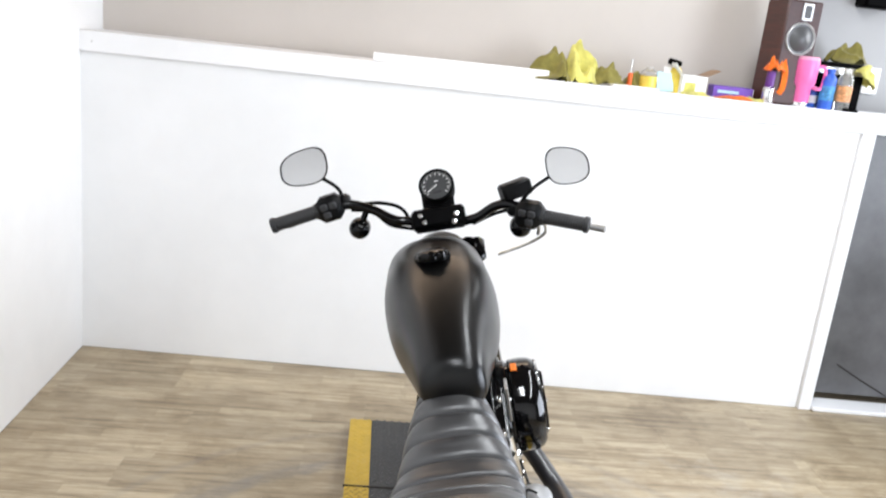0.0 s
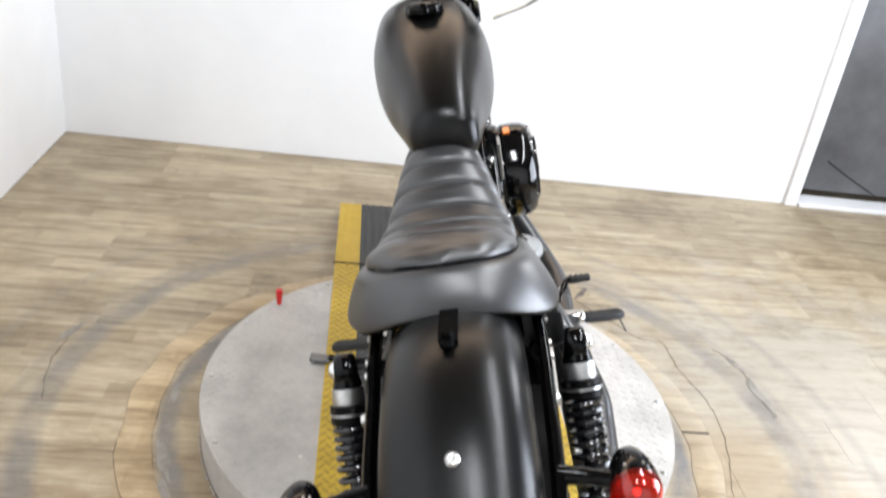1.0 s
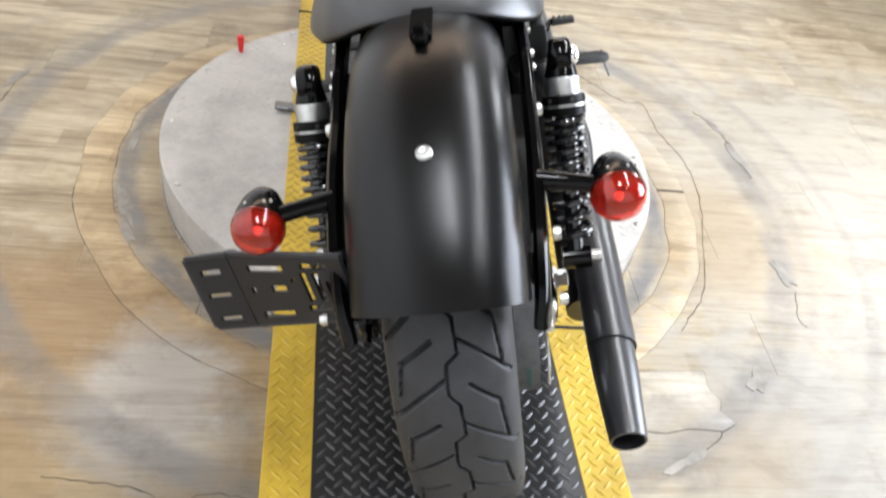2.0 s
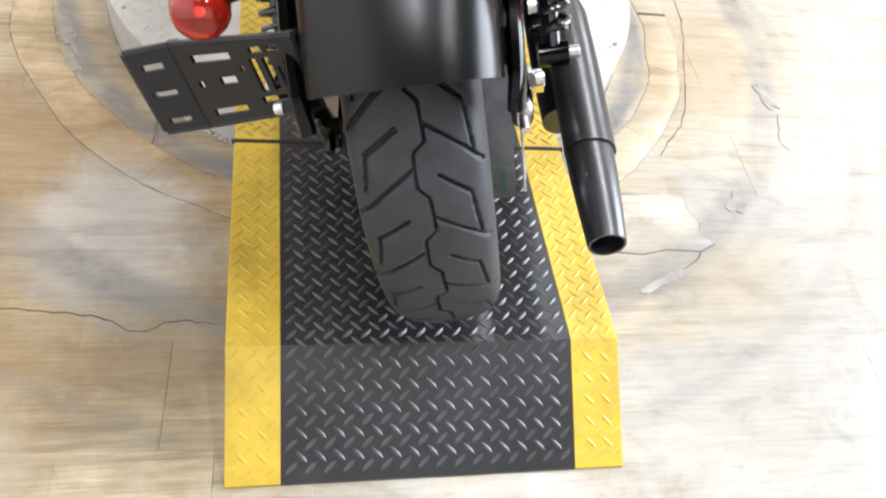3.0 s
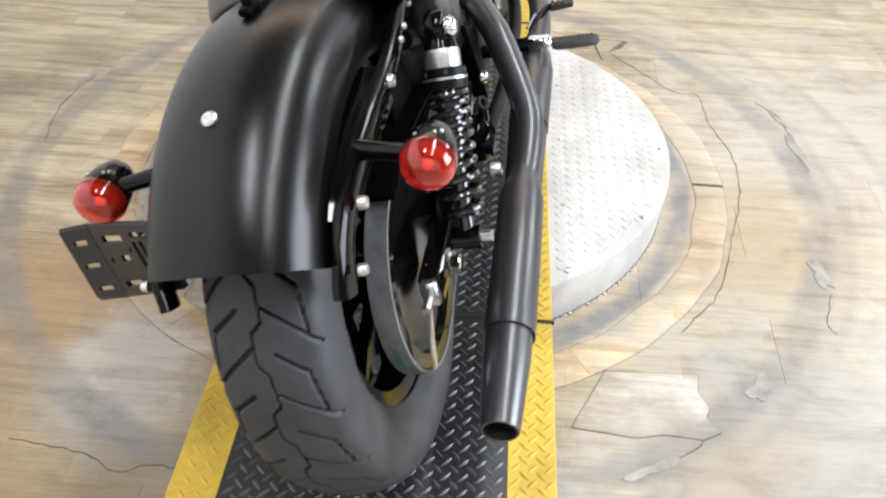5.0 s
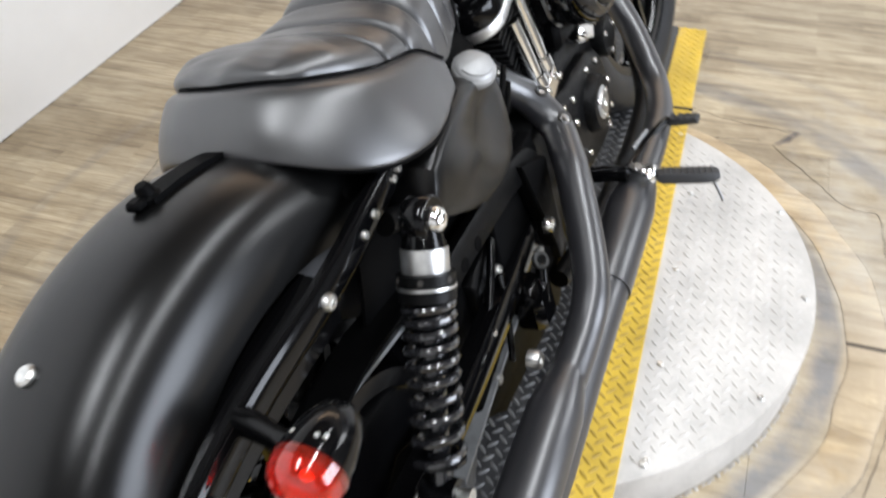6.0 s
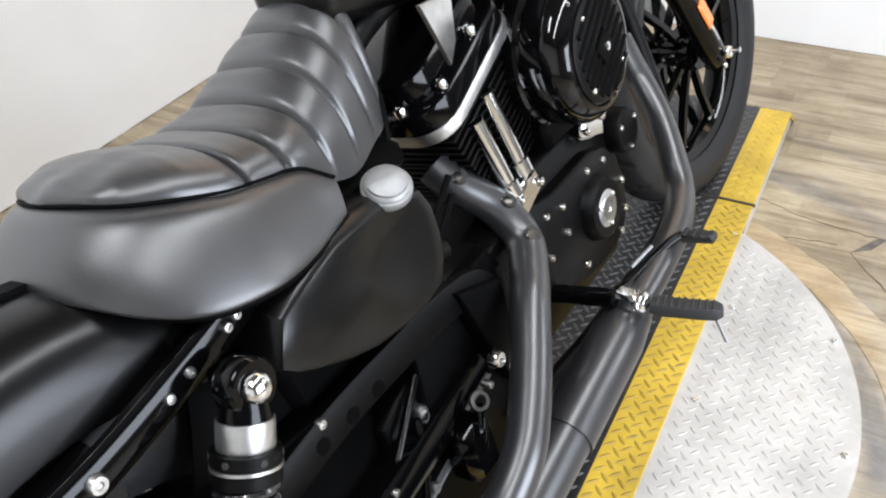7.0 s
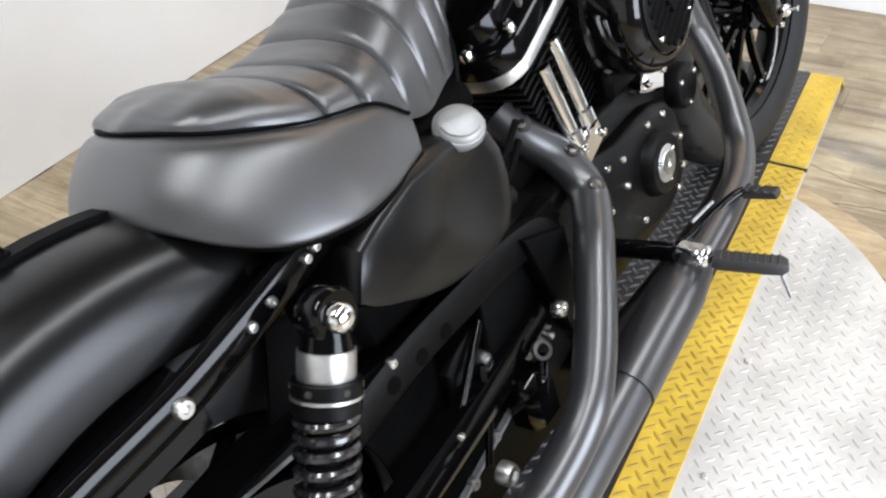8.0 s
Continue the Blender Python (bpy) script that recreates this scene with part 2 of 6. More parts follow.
RING_AT = (-0.015, 0.012)
# the tint at (0.8, -0.9) is darkened to offset the window's light there
TINT_PLACES = [(1.25, 0.1, 0.85, (0.41, 0.375, 0.315)), (1.15, -0.8, 0.7, (0.41, 0.38, 0.325)), (-0.74, -0.6, 0.32, (0.27, 0.168, 0.075)), (-0.7, -0.98, 0.32, (0.29, 0.2, 0.1)), (-0.36, -0.67, 0.15, (0.27, 0.185, 0.1)), (-0.35, -0.95, 0.2, (0.25, 0.185, 0.11)), (0.85, -0.2, 0.3, (0.35, 0.27, 0.17)), (-0.49, -0.75, 0.19, (0.47, 0.45, 0.42)),
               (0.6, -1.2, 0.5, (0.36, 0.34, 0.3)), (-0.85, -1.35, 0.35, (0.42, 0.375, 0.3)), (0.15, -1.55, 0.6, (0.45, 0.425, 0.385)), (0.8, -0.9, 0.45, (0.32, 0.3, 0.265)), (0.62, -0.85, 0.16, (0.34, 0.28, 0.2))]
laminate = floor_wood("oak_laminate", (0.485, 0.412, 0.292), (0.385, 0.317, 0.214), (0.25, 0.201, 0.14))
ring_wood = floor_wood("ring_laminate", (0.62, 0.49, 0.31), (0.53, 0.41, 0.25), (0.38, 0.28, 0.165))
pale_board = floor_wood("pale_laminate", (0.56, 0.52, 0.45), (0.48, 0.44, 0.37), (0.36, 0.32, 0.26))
filler = worn(material("grey_floor_filler", (0.25, 0.23, 0.2), 0.65), 14, 0.4, 0.2, 200)
joint_brown = material("dirty_joint", (0.07, 0.055, 0.04), 0.8)
board_gap = material("board_gap", (0.27, 0.215, 0.145), 0.7)
crack_black = material("open_joint", (0.02, 0.017, 0.014), 0.8)


# ---- mesh helpers ----
def unit(v):
    return Vector(v).normalized()


BOX_FACES = None


def hull_faces(pts):
    bm = bmesh.new()
    vs = [bm.verts.new(p) for p in pts]
    bm.verts.index_update()
    bmesh.ops.convex_hull(bm, input=vs)
    bmesh.ops.dissolve_limit(bm, angle_limit=0.01, verts=bm.verts, edges=bm.edges)
    bm.verts.index_update()
    out = [[v.index for v in f.verts] for f in bm.faces]
    bm.free()
    return out


def chamfer_points(sx, sy, sz, b):
    out = []
    for i in (-1, 1):
        for j in (-1, 1):
            for k in (-1, 1):
                out += [(i * sx, j * (sy - b), k * (sz - b)), (i * (sx - b), j * sy, k * (sz - b)), (i * (sx - b), j * (sy - b), k * sz)]
    return out


BOX_FACES = hull_faces(chamfer_points(1, 1, 1, 0.2))


class Geo:
    """Collects vertices and faces of one part."""

    def __init__(self):
        self.v, self.f = [], []

    def add(self, verts, faces):
        n = len(self.v)
        self.v += [tuple(p) for p in verts]
        self.f += [[i + n for i in f] for f in faces]
        return self

    def box(self, c, size, turn=None, b=0.002):
        s = [x / 2 for x in size]
        b = min(b, 0.45 * min(size))
        turn = turn or Matrix.Identity(3)
        return self.add([Vector(c) + turn @ Vector(p) for p in chamfer_points(*s, b)], BOX_FACES)

    def loft(self, loops, caps=True, ring=True):
        n = len(loops[0])
        verts = [p for l in loops for p in l]
        faces = []
        for a in range(len(loops) - 1):
            for k in range(n if ring else n - 1):
                k2 = (k + 1) % n
                faces.append([a * n + k, a * n + k2, (a + 1) * n + k2, (a + 1) * n + k])
        if caps:
            faces.append(list(range(n))[::-1])
            faces.append([(len(loops) - 1) * n + k for k in range(n)])
        return self.add(verts, faces)

    def sweep(self, pts, section, up=(0, 0, 1), sizes=None, caps=True):
        pts = [Vector(p) for p in pts]
        loops = []
        for k, p in enumerate(pts):
            t = (pts[min(k + 1, len(pts) - 1)] - pts[max(k - 1, 0)]).normalized()
            side = t.cross(Vector(up)).normalized()
            top = side.cross(t)
            s = sizes[k] if sizes else 1
            loops.append([p + side * a * s + top * c * s for a, c in section])
        return self.loft(loops, caps)

    def tube(self, pts, r, n=14, caps=True):
        pts = [Vector(p) for p in pts]
        rs = r if isinstance(r, (list, tuple)) else [r] * len(pts)
        t0 = (pts[1] - pts[0]).normalized()
        side = t0.orthogonal().normalized()
        loops = []
        for k, p in enumerate(pts):
            t = (pts[min(k + 1, len(pts) - 1)] - pts[max(k - 1, 0)]).normalized()
            side = (side - t * side.dot(t)).normalized()
            top = t.cross(side)
            loops.append([p + (side * math.cos(a) + top * math.sin(a)) * rs[k] for a in [2 * math.pi * j / n for j in range(n)]])
        return self.loft(loops, caps)

    def lathe(self, profile, o, axis, n=28, caps=True):
        axis = unit(axis)
        side = axis.orthogonal().normalized()
        top = axis.cross(side)
        o = Vector(o)
        loops = [[o + axis * h + (side * math.cos(a) + top * math.sin(a)) * max(r, 1e-5) for a in [2 * math.pi * j / n for j in range(n)]] for r, h in profile]
        return self.loft(loops, caps)

    def bolt(self, p, axis, r=0.006, h=0.006, n=12):
        return self.lathe([(r, -0.001), (r, h * 0.6), (r * 0.8, h), (r * 0.4, h * 1.03), (r * 0.3, h * 0.75)], p, axis, n)

    def prism(self, outline, a, b, place, bevel=0.004):
        """A flat outline (u, w) raised from height a to b with a bevelled rim; place(u, w, h) gives the point."""
        c = Vector((sum(p[0] for p in outline) / len(outline), sum(p[1] for p in outline) / len(outline)))

        def inset(d):
            return [Vector(p) + (c - Vector(p)).normalized() * d for p in outline]

        hs = [(0, a), (0, b - bevel), (bevel * 0.35, b - bevel * 0.35), (bevel, b)]
        return self.loft([[place(p[0], p[1], h) for p in inset(d)] for d, h in hs])


def smooth(pts, n=6):
    """A rounded line through the points."""
    p = [Vector(q) for q in pts]
    p = [p[0] * 2 - p[1]] + p + [p[-1] * 2 - p[-2]]
    out = []
    for k in range(1, len(p) - 2):
        for j in range(n):
            t = j / n
            out.append(0.5 * ((2 * p[k]) + (p[k + 1] - p[k - 1]) * t + (2 * p[k - 1] - 5 * p[k] + 4 * p[k + 1] - p[k + 2]) * t * t
                              + (3 * p[k] - p[k - 1] - 3 * p[k + 1] + p[k + 2]) * t ** 3))
    return out + [p[-2]]


def curve1(keys):
    """A smooth function through (x, value...) rows."""
    xs = [k[0] for k in keys]

    def f(x, col=1):
        if x <= xs[0]:
            return keys[0][col]
        if x >= xs[-1]:
            return keys[-1][col]
        i = max(k for k in range(len(xs)) if xs[k] <= x)
        i = min(i, len(xs) - 2)
        h = xs[i + 1] - xs[i]
        t = (x - xs[i]) / h

        def slope(k):
            if k in (0, len(xs) - 1):
                a, b = (0, 1) if k == 0 else (k - 1, k)
            else:
                a, b = k - 1, k + 1
            return (keys[b][col] - keys[a][col]) / (xs[b] - xs[a])

        m0, m1 = slope(i) * h, slope(i + 1) * h
        return (2 * t ** 3 - 3 * t * t + 1) * keys[i][col] + (t ** 3 - 2 * t * t + t) * m0 + (3 * t * t - 2 * t ** 3) * keys[i + 1][col] + (t ** 3 - t * t) * m1

    return f


def finish(name, geo, mat, sharp=38):
    me = bpy.data.meshes.new(name)
    me.from_pydata(geo.v, [], geo.f)
    if len(geo.f) < 20000:
        bm = bmesh.new()
        bm.from_mesh(me)
        bmesh.ops.recalc_face_normals(bm, faces=bm.faces)
        bm.to_mesh(me)
        bm.free()
    me.polygons.foreach_set("use_smooth", [True] * len(me.polygons))
    me.set_sharp_from_angle(angle=radians(sharp))
    me.materials.append(mat)
    return me


def part(name, geo, mat, parent=None, label="", sharp=38):
    ob = new(name, finish(name, geo, mat, sharp))
    ob.parent = parent
    return tagged(ob, label)


def thing(name, label, category, group="", kind="", at=None):
    ob = new(name)
    ob.empty_display_size = 0.05
    if at:
        ob.matrix_world = at
    return tagged(ob, label, category, group, kind)


def mirrored(geo):
    g = Geo()
    g.v = [(-x, y, z) for x, y, z in geo.v]
    g.f = [f[::-1] for f in geo.f]
    return g


# ---- the room ----
FRONT = Matrix.Translation((0, 1.765, 0)) @ pose(0, 0, 0, 0, 0, -1.9)      # the low front wall's face, x along it
LEFT_X, RIGHT_X, BACK_Y, CEIL = -1.51, 3.05, -4.2, 3.0


def slab(name, lo, hi, mat, label, at=None, b=0.002):
    c = [(a + d) / 2 for a, d in zip(lo, hi)]
    ob = part(name, Geo().box(c, [d - a for a, d in zip(lo, hi)], b=b), mat)
    if at:
        ob.matrix_world = at
    return tagged(ob, label, "wall", kind="structure")


slab("wall_left", (LEFT_X - 0.12, BACK_Y, 0), (LEFT_X, 2.6, CEIL), white_wall, "smooth white painted wall beside the wooden floor")
slab("wall_back", (LEFT_X - 0.12, BACK_Y - 0.12, 0), (RIGHT_X + 0.12, BACK_Y, CEIL), white_wall, "plain white painted wall")
# never in view; its dark grey keeps the gloss black parts reflecting dark
slab("wall_right", (RIGHT_X, BACK_Y, 0), (RIGHT_X + 0.12, 2.6, CEIL), grey_wall, "plain unseen wall, made dark grey to darken reflections")
tagged(slab("ceiling", (LEFT_X - 0.12, BACK_Y - 0.12, CEIL), (RIGHT_X + 0.12, 2.72, CEIL + 0.1), ceiling_paint, "dark brown ceiling"), category="ceiling")
# added out of view, so the tank has something tan to reflect
tagged(slab("tan_reflection_box", (LEFT_X, 1.8, CEIL - 0.5), (RIGHT_X, 2.07, CEIL - 0.002), tan_wall, "unseen tan box added for the tan reflection on the tank"), category="ceiling")
slab("wall_front_low", (-1.56, 0, 0), (1.756, 0.12, 1.3), white_wall, "white painted half wall below the counter", FRONT)
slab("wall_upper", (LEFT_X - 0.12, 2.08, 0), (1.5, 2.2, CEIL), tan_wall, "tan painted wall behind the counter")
# same wall as the tan part; the change of light along it is painted in
slab("wall_upper_right", (1.5, 2.077, 0), (RIGHT_X + 0.12, 2.197, CEIL), grey_lit_wall, "right end of the counter wall, its greyer light put into the colour")
slab("trim", (1.756, -0.016, 0), (1.816, 0.12, 1.285), white_trim, "white wooden corner post of the half wall", FRONT)
tagged(slab("counter_lip", (-1.52, -0.022, 1.285), (2.9, 0.0, 1.366), white_trim, "white board along the counter edge", FRONT), category="trim")
tagged(slab("counter_top", (-1.52, 0.002, 1.335), (2.9, 0.28, 1.364), white_trim, "white counter top on the half wall", FRONT), category="counter")
part("nail_head", Geo().bolt((-1.46, -0.022, 1.325), (0, -1, 0), 0.004, 0.002), zinc, bpy.data.objects["counter_lip"])

# dark sheet metal door under the counter, with its sill
door = thing("door_1", "dark grey sheet metal door with a black scratch", "door", kind="structure", at=FRONT)
part("door_leaf", Geo().box((2.35, 0.1, 0.665), (1.06, 0.03, 1.23), b=0.004), dark_sheet, door)
part("door_sill", Geo().box((2.36, 0.03, 0.011), (1.08, 0.12, 0.022), b=0.004), white_trim, door, "white painted sill")
part("scratch", Geo().tube([(1.95, 0.083, 0.2), (2.08, 0.083, 0.13), (2.24, 0.083, 0.05)], 0.003, 6), crack_black, door, "dark scratch")
part("door_jamb", Geo().box((2.87, 0.06, 0.64), (0.05, 0.14, 1.28), b=0.003), white_trim, door)

# floor: base slab, then boards in rows parallel to the low wall
floor = tagged(part("floor", Geo().box((0.77, -0.8, -0.06), (5.0, 7.4, 0.1), b=0.001), board_gap), "worn grey-brown laminate floor with ring marks", "floor", kind="structure")

# turntable's cut ring let into the boards, short pieces with open joints
cut_ring = thing("floor_ring", "ring of short yellowish boards round the turntable", "floor", kind="structure", at=Matrix.Translation((RING_AT[0], RING_AT[1], 0)))


def arc_piece(r0, r1, a0, a1, z0, z1, wob=0.0, n=7):
    g = Geo()
    loops = []
    for k in range(n + 1):
        a = a0 + (a1 - a0) * k / n
        q = wob * noise.noise((math.cos(a) * 6, math.sin(a) * 6, 3.0))
        q2 = wob * noise.noise((math.cos(a) * 6, math.sin(a) * 6, 9.0))
        c, s = math.cos(a), math.sin(a)
        ra, rb = r0 + q, r1 + q2
        loops.append([(ra * c, ra * s, z0), (rb * c, rb * s, z0), (rb * c, rb * s, z1 - 0.001), ((rb - 0.002) * c, (rb - 0.002) * s, z1),
                      ((ra + 0.002) * c, (ra + 0.002) * s, z1), (ra * c, ra * s, z1 - 0.001)])
    return g.loft(loops)


rr = random.Random(5)
a = 0.0
while a < 2 * math.pi - 0.06:
    w = rr.uniform(0.1, 0.55)
    w = min(w, 2 * math.pi - a)
    part("ring_board", arc_piece(0.694, 0.772, a, a + w - 0.0009, 0.0, 0.0018, 0.012), ring_wood, cut_ring)
    a += w
part("ring_joint", arc_piece(0.6925, 0.7735, 0, 2 * math.pi, -0.004, 0.0008, 0.012, 160), joint_brown, cut_ring, "dark open joint")


def ragged(g, c, ln, wd, turn, z, seed, n=22, thick=0.0016):
    """A flat patch with an uneven outline."""
    d = Vector((math.cos(turn), math.sin(turn), 0))
    e = Vector((-d.y, d.x, 0))
    rim, low = [], []
    for k in range(n):
        q = 2 * math.pi * k / n
        s = 1 + 0.75 * noise.noise((math.cos(q) * 1.6, math.sin(q) * 1.6, seed)) + 0.25 * noise.noise((math.cos(q) * 5, math.sin(q) * 5, seed))
        p = Vector(c) + d * ln * s * math.cos(q) + e * wd * s * math.sin(q)
        low.append((p.x, p.y, 0.0))
        rim.append((p.x, p.y, z))
    return g.loft([low, rim])


# smears of grey filler along the outer arc and by the rim
for k, (x, y, ln, wd, turn) in enumerate(((1.0, 0.2, 0.09, 0.012, 1.7), (0.985, 0.33, 0.05, 0.008, 1.9), (0.93, -0.31, 0.045, 0.02, 1.75), (0.725, -0.66, 0.035, 0.022, 1.0), (-0.64, -0.2, 0.06, 0.011, 1.9), (-0.62, -0.3, 0.035, 0.012, 2.0),
                                          (-0.665, 0.05, 0.06, 0.009, 1.5), (-1.0, 0.3, 0.05, 0.01, 1.2), (0.5, -0.86, 0.05, 0.012, 0.5))):
    part("filler_smear", ragged(Geo(), (x, y, 0), ln, wd, turn, 0.0014, k * 3.7), filler, cut_ring, "smear of grey filler")


def jagged(pts, n=7, amp=0.007):
    line = smooth([(x, y, 0) for x, y in pts], n)
    return [(p[0] + amp * noise.noise((p[0] * 55, p[1] * 55, 1)), p[1] + amp * noise.noise((p[0] * 55, p[1] * 55, 7))) for p in line]


# broken joints running over the boards
for pts in (((0.53, 0.674), (0.63, 0.55), (0.705, 0.45), (0.775, 0.436), (0.783, 0.29), (0.82, 0.14), (0.81, -0.02), (0.755, -0.214), (0.7, -0.383), (0.6, -0.52)), ((0.3, 0.812), (0.42, 0.77), (0.545, 0.755), (0.58, 0.752)),
            ((0.939, 0.418), (0.989, 0.346), (0.995, 0.243), (1.0, 0.08)), ((0.939, -0.38), (0.907, -0.467), (0.92, -0.5)), ((0.5, 0.69), (0.42, 0.68), (0.31, 0.64)),
            ((0.627, -0.771), (0.561, -0.826), (0.448, -0.889)), ((-1.0, 0.3), (-1.01, 0.15), (-0.98, 0.0)), ((-0.64, -0.904), (-0.56, -0.913), (-0.48, -0.928), (-0.428, -0.952), (-0.364, -0.934), (-0.308, -0.943)),
            ((-0.439, -0.453), (-0.44, -0.532), (-0.379, -0.584), (-0.316, -0.61))):
    line = jagged(pts)
    g = Geo().tube([(x, y, 0.0002) for x, y in line], [0.0006 + 0.0016 * abs(noise.noise((x * 30, y * 30, 4.0))) for x, y in line], 5)
    part("floor_crack", g, joint_brown, cut_ring, "broken open joint")

# a dark chipped-out corner
part("floor_chip", Geo().prism([(0.535, 0.674), (0.585, 0.754), (0.602, 0.752), (0.574, 0.7)], 0.0, 0.0012, lambda u, w, h: (u, w, h), 0.0004), worn(material("chipped_core", (0.12, 0.1, 0.085), 0.8), 40, 0.4, 0.3), cut_ring, "dark chipped corner of a board")
# a pale replacement board with a broken end
g = Geo()
out = [(0.36, -0.785), (0.43, -0.646), (0.612, -0.635), (0.606, -0.68), (0.622, -0.715), (0.612, -0.74), (0.634, -0.771), (0.6, -0.79), (0.53, -0.785), (0.478, -0.797)]
g.prism(out, 0.0, 0.0018, lambda u, w, h: (u, w, h), 0.0006)
part("patch_joint", Geo().prism([(0.495 + (x - 0.495) * 1.012, -0.72 + (y + 0.72) * 1.018) for x, y in out], 0.0, 0.0008, lambda u, w, h: (u, w, h), 0.0003), joint_brown, cut_ring, "dark joint round the patch")
part("patch_board", g, pale_board, cut_ring, "pale patched board with a broken end")

# ---- turntable ----
H = 0.109
table = thing("turntable", "round aluminium tread plate turntable on the floor", "turntable")
part("disc", Geo().lathe([(0.0, 0.0), (0.588, 0.0), (0.594, 0.004), (0.598, 0.1), (0.596, 0.1085), (0.592, H), (0.0, H)], (0, 0, 0), (0, 0, 1), 128), silver_tread, table, sharp=30)


def tread_bar(g, p, right, fwd, up, ang, ln=0.0115, wd=0.0034, ht=0.0017):
    """One lens-shaped raised bar of tread plate."""
    p, right, fwd, up = Vector(p), Vector(right), Vector(fwd), Vector(up)
    d = right * math.cos(ang) + fwd * math.sin(ang)
    e = up.cross(d)
    n = len(g.v)
    g.v += [tuple(q) for q in (p - d * ln, p - d * ln * 0.4 - e * wd, p + d * ln * 0.4 - e * wd, p + d * ln, p + d * ln * 0.4 + e * wd, p - d * ln * 0.4 + e * wd,
                               p - d * ln * 0.5 + up * ht, p + d * ln * 0.5 + up * ht)]
    g.f += [[n + i for i in f] for f in ([0, 1, 6], [1, 2, 7, 6], [2, 3, 7], [3, 4, 7], [4, 5, 6, 7], [5, 0, 6])]


X, Y, Z = Vector((1, 0, 0)), Vector((0, 1, 0)), Vector((0, 0, 1))
MAT_W, MAT_IN = 0.3, 0.222
g = Geo()
step = 0.0205 * math.sqrt(0.5)
for i in range(-44, 45):
    for j in range(-44, 45):
        x, y = (i - j) * step, (i + j) * step
        if x * x + y * y < 0.575 ** 2 and abs(x) > MAT_W + 0.012:
            tread_bar(g, (x, y, H), X, Y, Z, radians(45 if (i + j) % 2 else -45), 0.0108, 0.0029, 0.0015)
bars = part("tread_pattern", g, silver_tread, table)
tagged(bars, kind="stuff")
g = Geo()
count = 148
for k in range(count):
    for j, z in enumerate((0.028, 0.056, 0.084)):
        q = 2 * math.pi * (k + 0.5 * (j % 2)) / count
        out = Vector((math.cos(q), math.sin(q), 0))
        tread_bar(g, out * (0.595 + 0.04 * z), Vector((-math.sin(q), math.cos(q), 0)), Z, out, radians(45 if (k + j) % 2 else -45), 0.0105, 0.003, 0.0016)
tagged(part("skirt_pattern", g, silver_tread, table), kind="stuff")
for q, r in ((-0.01, 0.577), (0.45, 0.582), (2.7, 0.58), (3.57, 0.58), (-0.5, 0.578), (-0.95, 0.577), (1.05, 0.577), (2.15, 0.578), (4.15, 0.577), (3.14, 0.578)):
    part("rim_bolt", Geo().bolt((r * math.cos(q), r * math.sin(q), H), Z, 0.0065, 0.004), zinc, table)
for x, y in ((0.333, 0.009), (0.335, 0.27), (0.335, -0.25), (0.34, -0.46), (-0.335, 0.1), (-0.335, -0.28), (-0.34, 0.42)):
    part("rim_bolt", Geo().bolt((x, y, H), Z, 0.006, 0.004), zinc, table)

# ---- the tread plate runway across the turntable ----
runway = thing("runway", "black tread plate runway with yellow borders across the turntable", "runway")
T = H + 0.004
# side profile of each flap: (y, z) of the top
SPANS = {"middle": [(-0.617, T), (0.617, T)], "rear": [(-1.21, 0.006), (-1.045, T), (-0.621, T)], "front": [(0.621, T), (1.07, T), (1.235, 0.006)]}


def top_z(span, y):
    for (ya, za), (yb, zb) in zip(span, span[1:]):
        if ya <= y <= yb:
            return za + (zb - za) * (y - ya) / (yb - ya), math.atan2(zb - za, yb - ya)
    return None


def strip(span, x0, x1):
    pts = list(span)
    base = [(y, H if abs(y) < 0.6 or (y, z) in ((-0.617, T), (0.617, T)) else max(0.0, z - 0.012)) for y, z in pts]
    g = Geo()
    loops = []
    for (y, z), (yb, zb) in zip(pts, base):
        loops.append([(x0, y, zb + 0.0005), (x1, y, zb + 0.0005), (x1, y, z - 0.001), (x1 - 0.001, y, z), (x0 + 0.001, y, z), (x0, y, z - 0.001)])
    return g.loft(loops)


for key, span in SPANS.items():
    for x0, x1, mat, lab in ((-MAT_W, -MAT_IN, yellow_tread, "yellow painted border"), (-MAT_IN, MAT_IN, black_tread, "black tread surface"), (MAT_IN, MAT_W, yellow_tread, "yellow painted border")):
        panel = part("border" if mat is yellow_tread else "panel", strip(span, x0, x1), mat, runway, lab, sharp=20)
        g = Geo()
        st = 0.0195 * math.sqrt(0.5)
        for i in range(-66, 67):
            for j in range(-66, 67):
                x, y = (i - j) * st, (i + j) * st + 0.007
                tz = top_z(span, y)
                if tz and x0 + 0.008 < x < x1 - 0.008 and top_z(span, y - 0.008) and top_z(span, y + 0.008):
                    z, tilt = tz
                    fwd = Vector((0, math.cos(tilt), math.sin(tilt)))
                    up = X.cross(fwd)
                    tread_bar(g, (x, y, z), X, fwd, up, radians(45 if (i + j) % 2 else -45), 0.0128, 0.0033, 0.0022 if mat is black_tread else 0.0015)
        tagged(part("tread_pattern", g, worn_black_bars if mat is black_tread else yellow_bars if key == "middle" else yellow_tread, panel), kind="stuff")
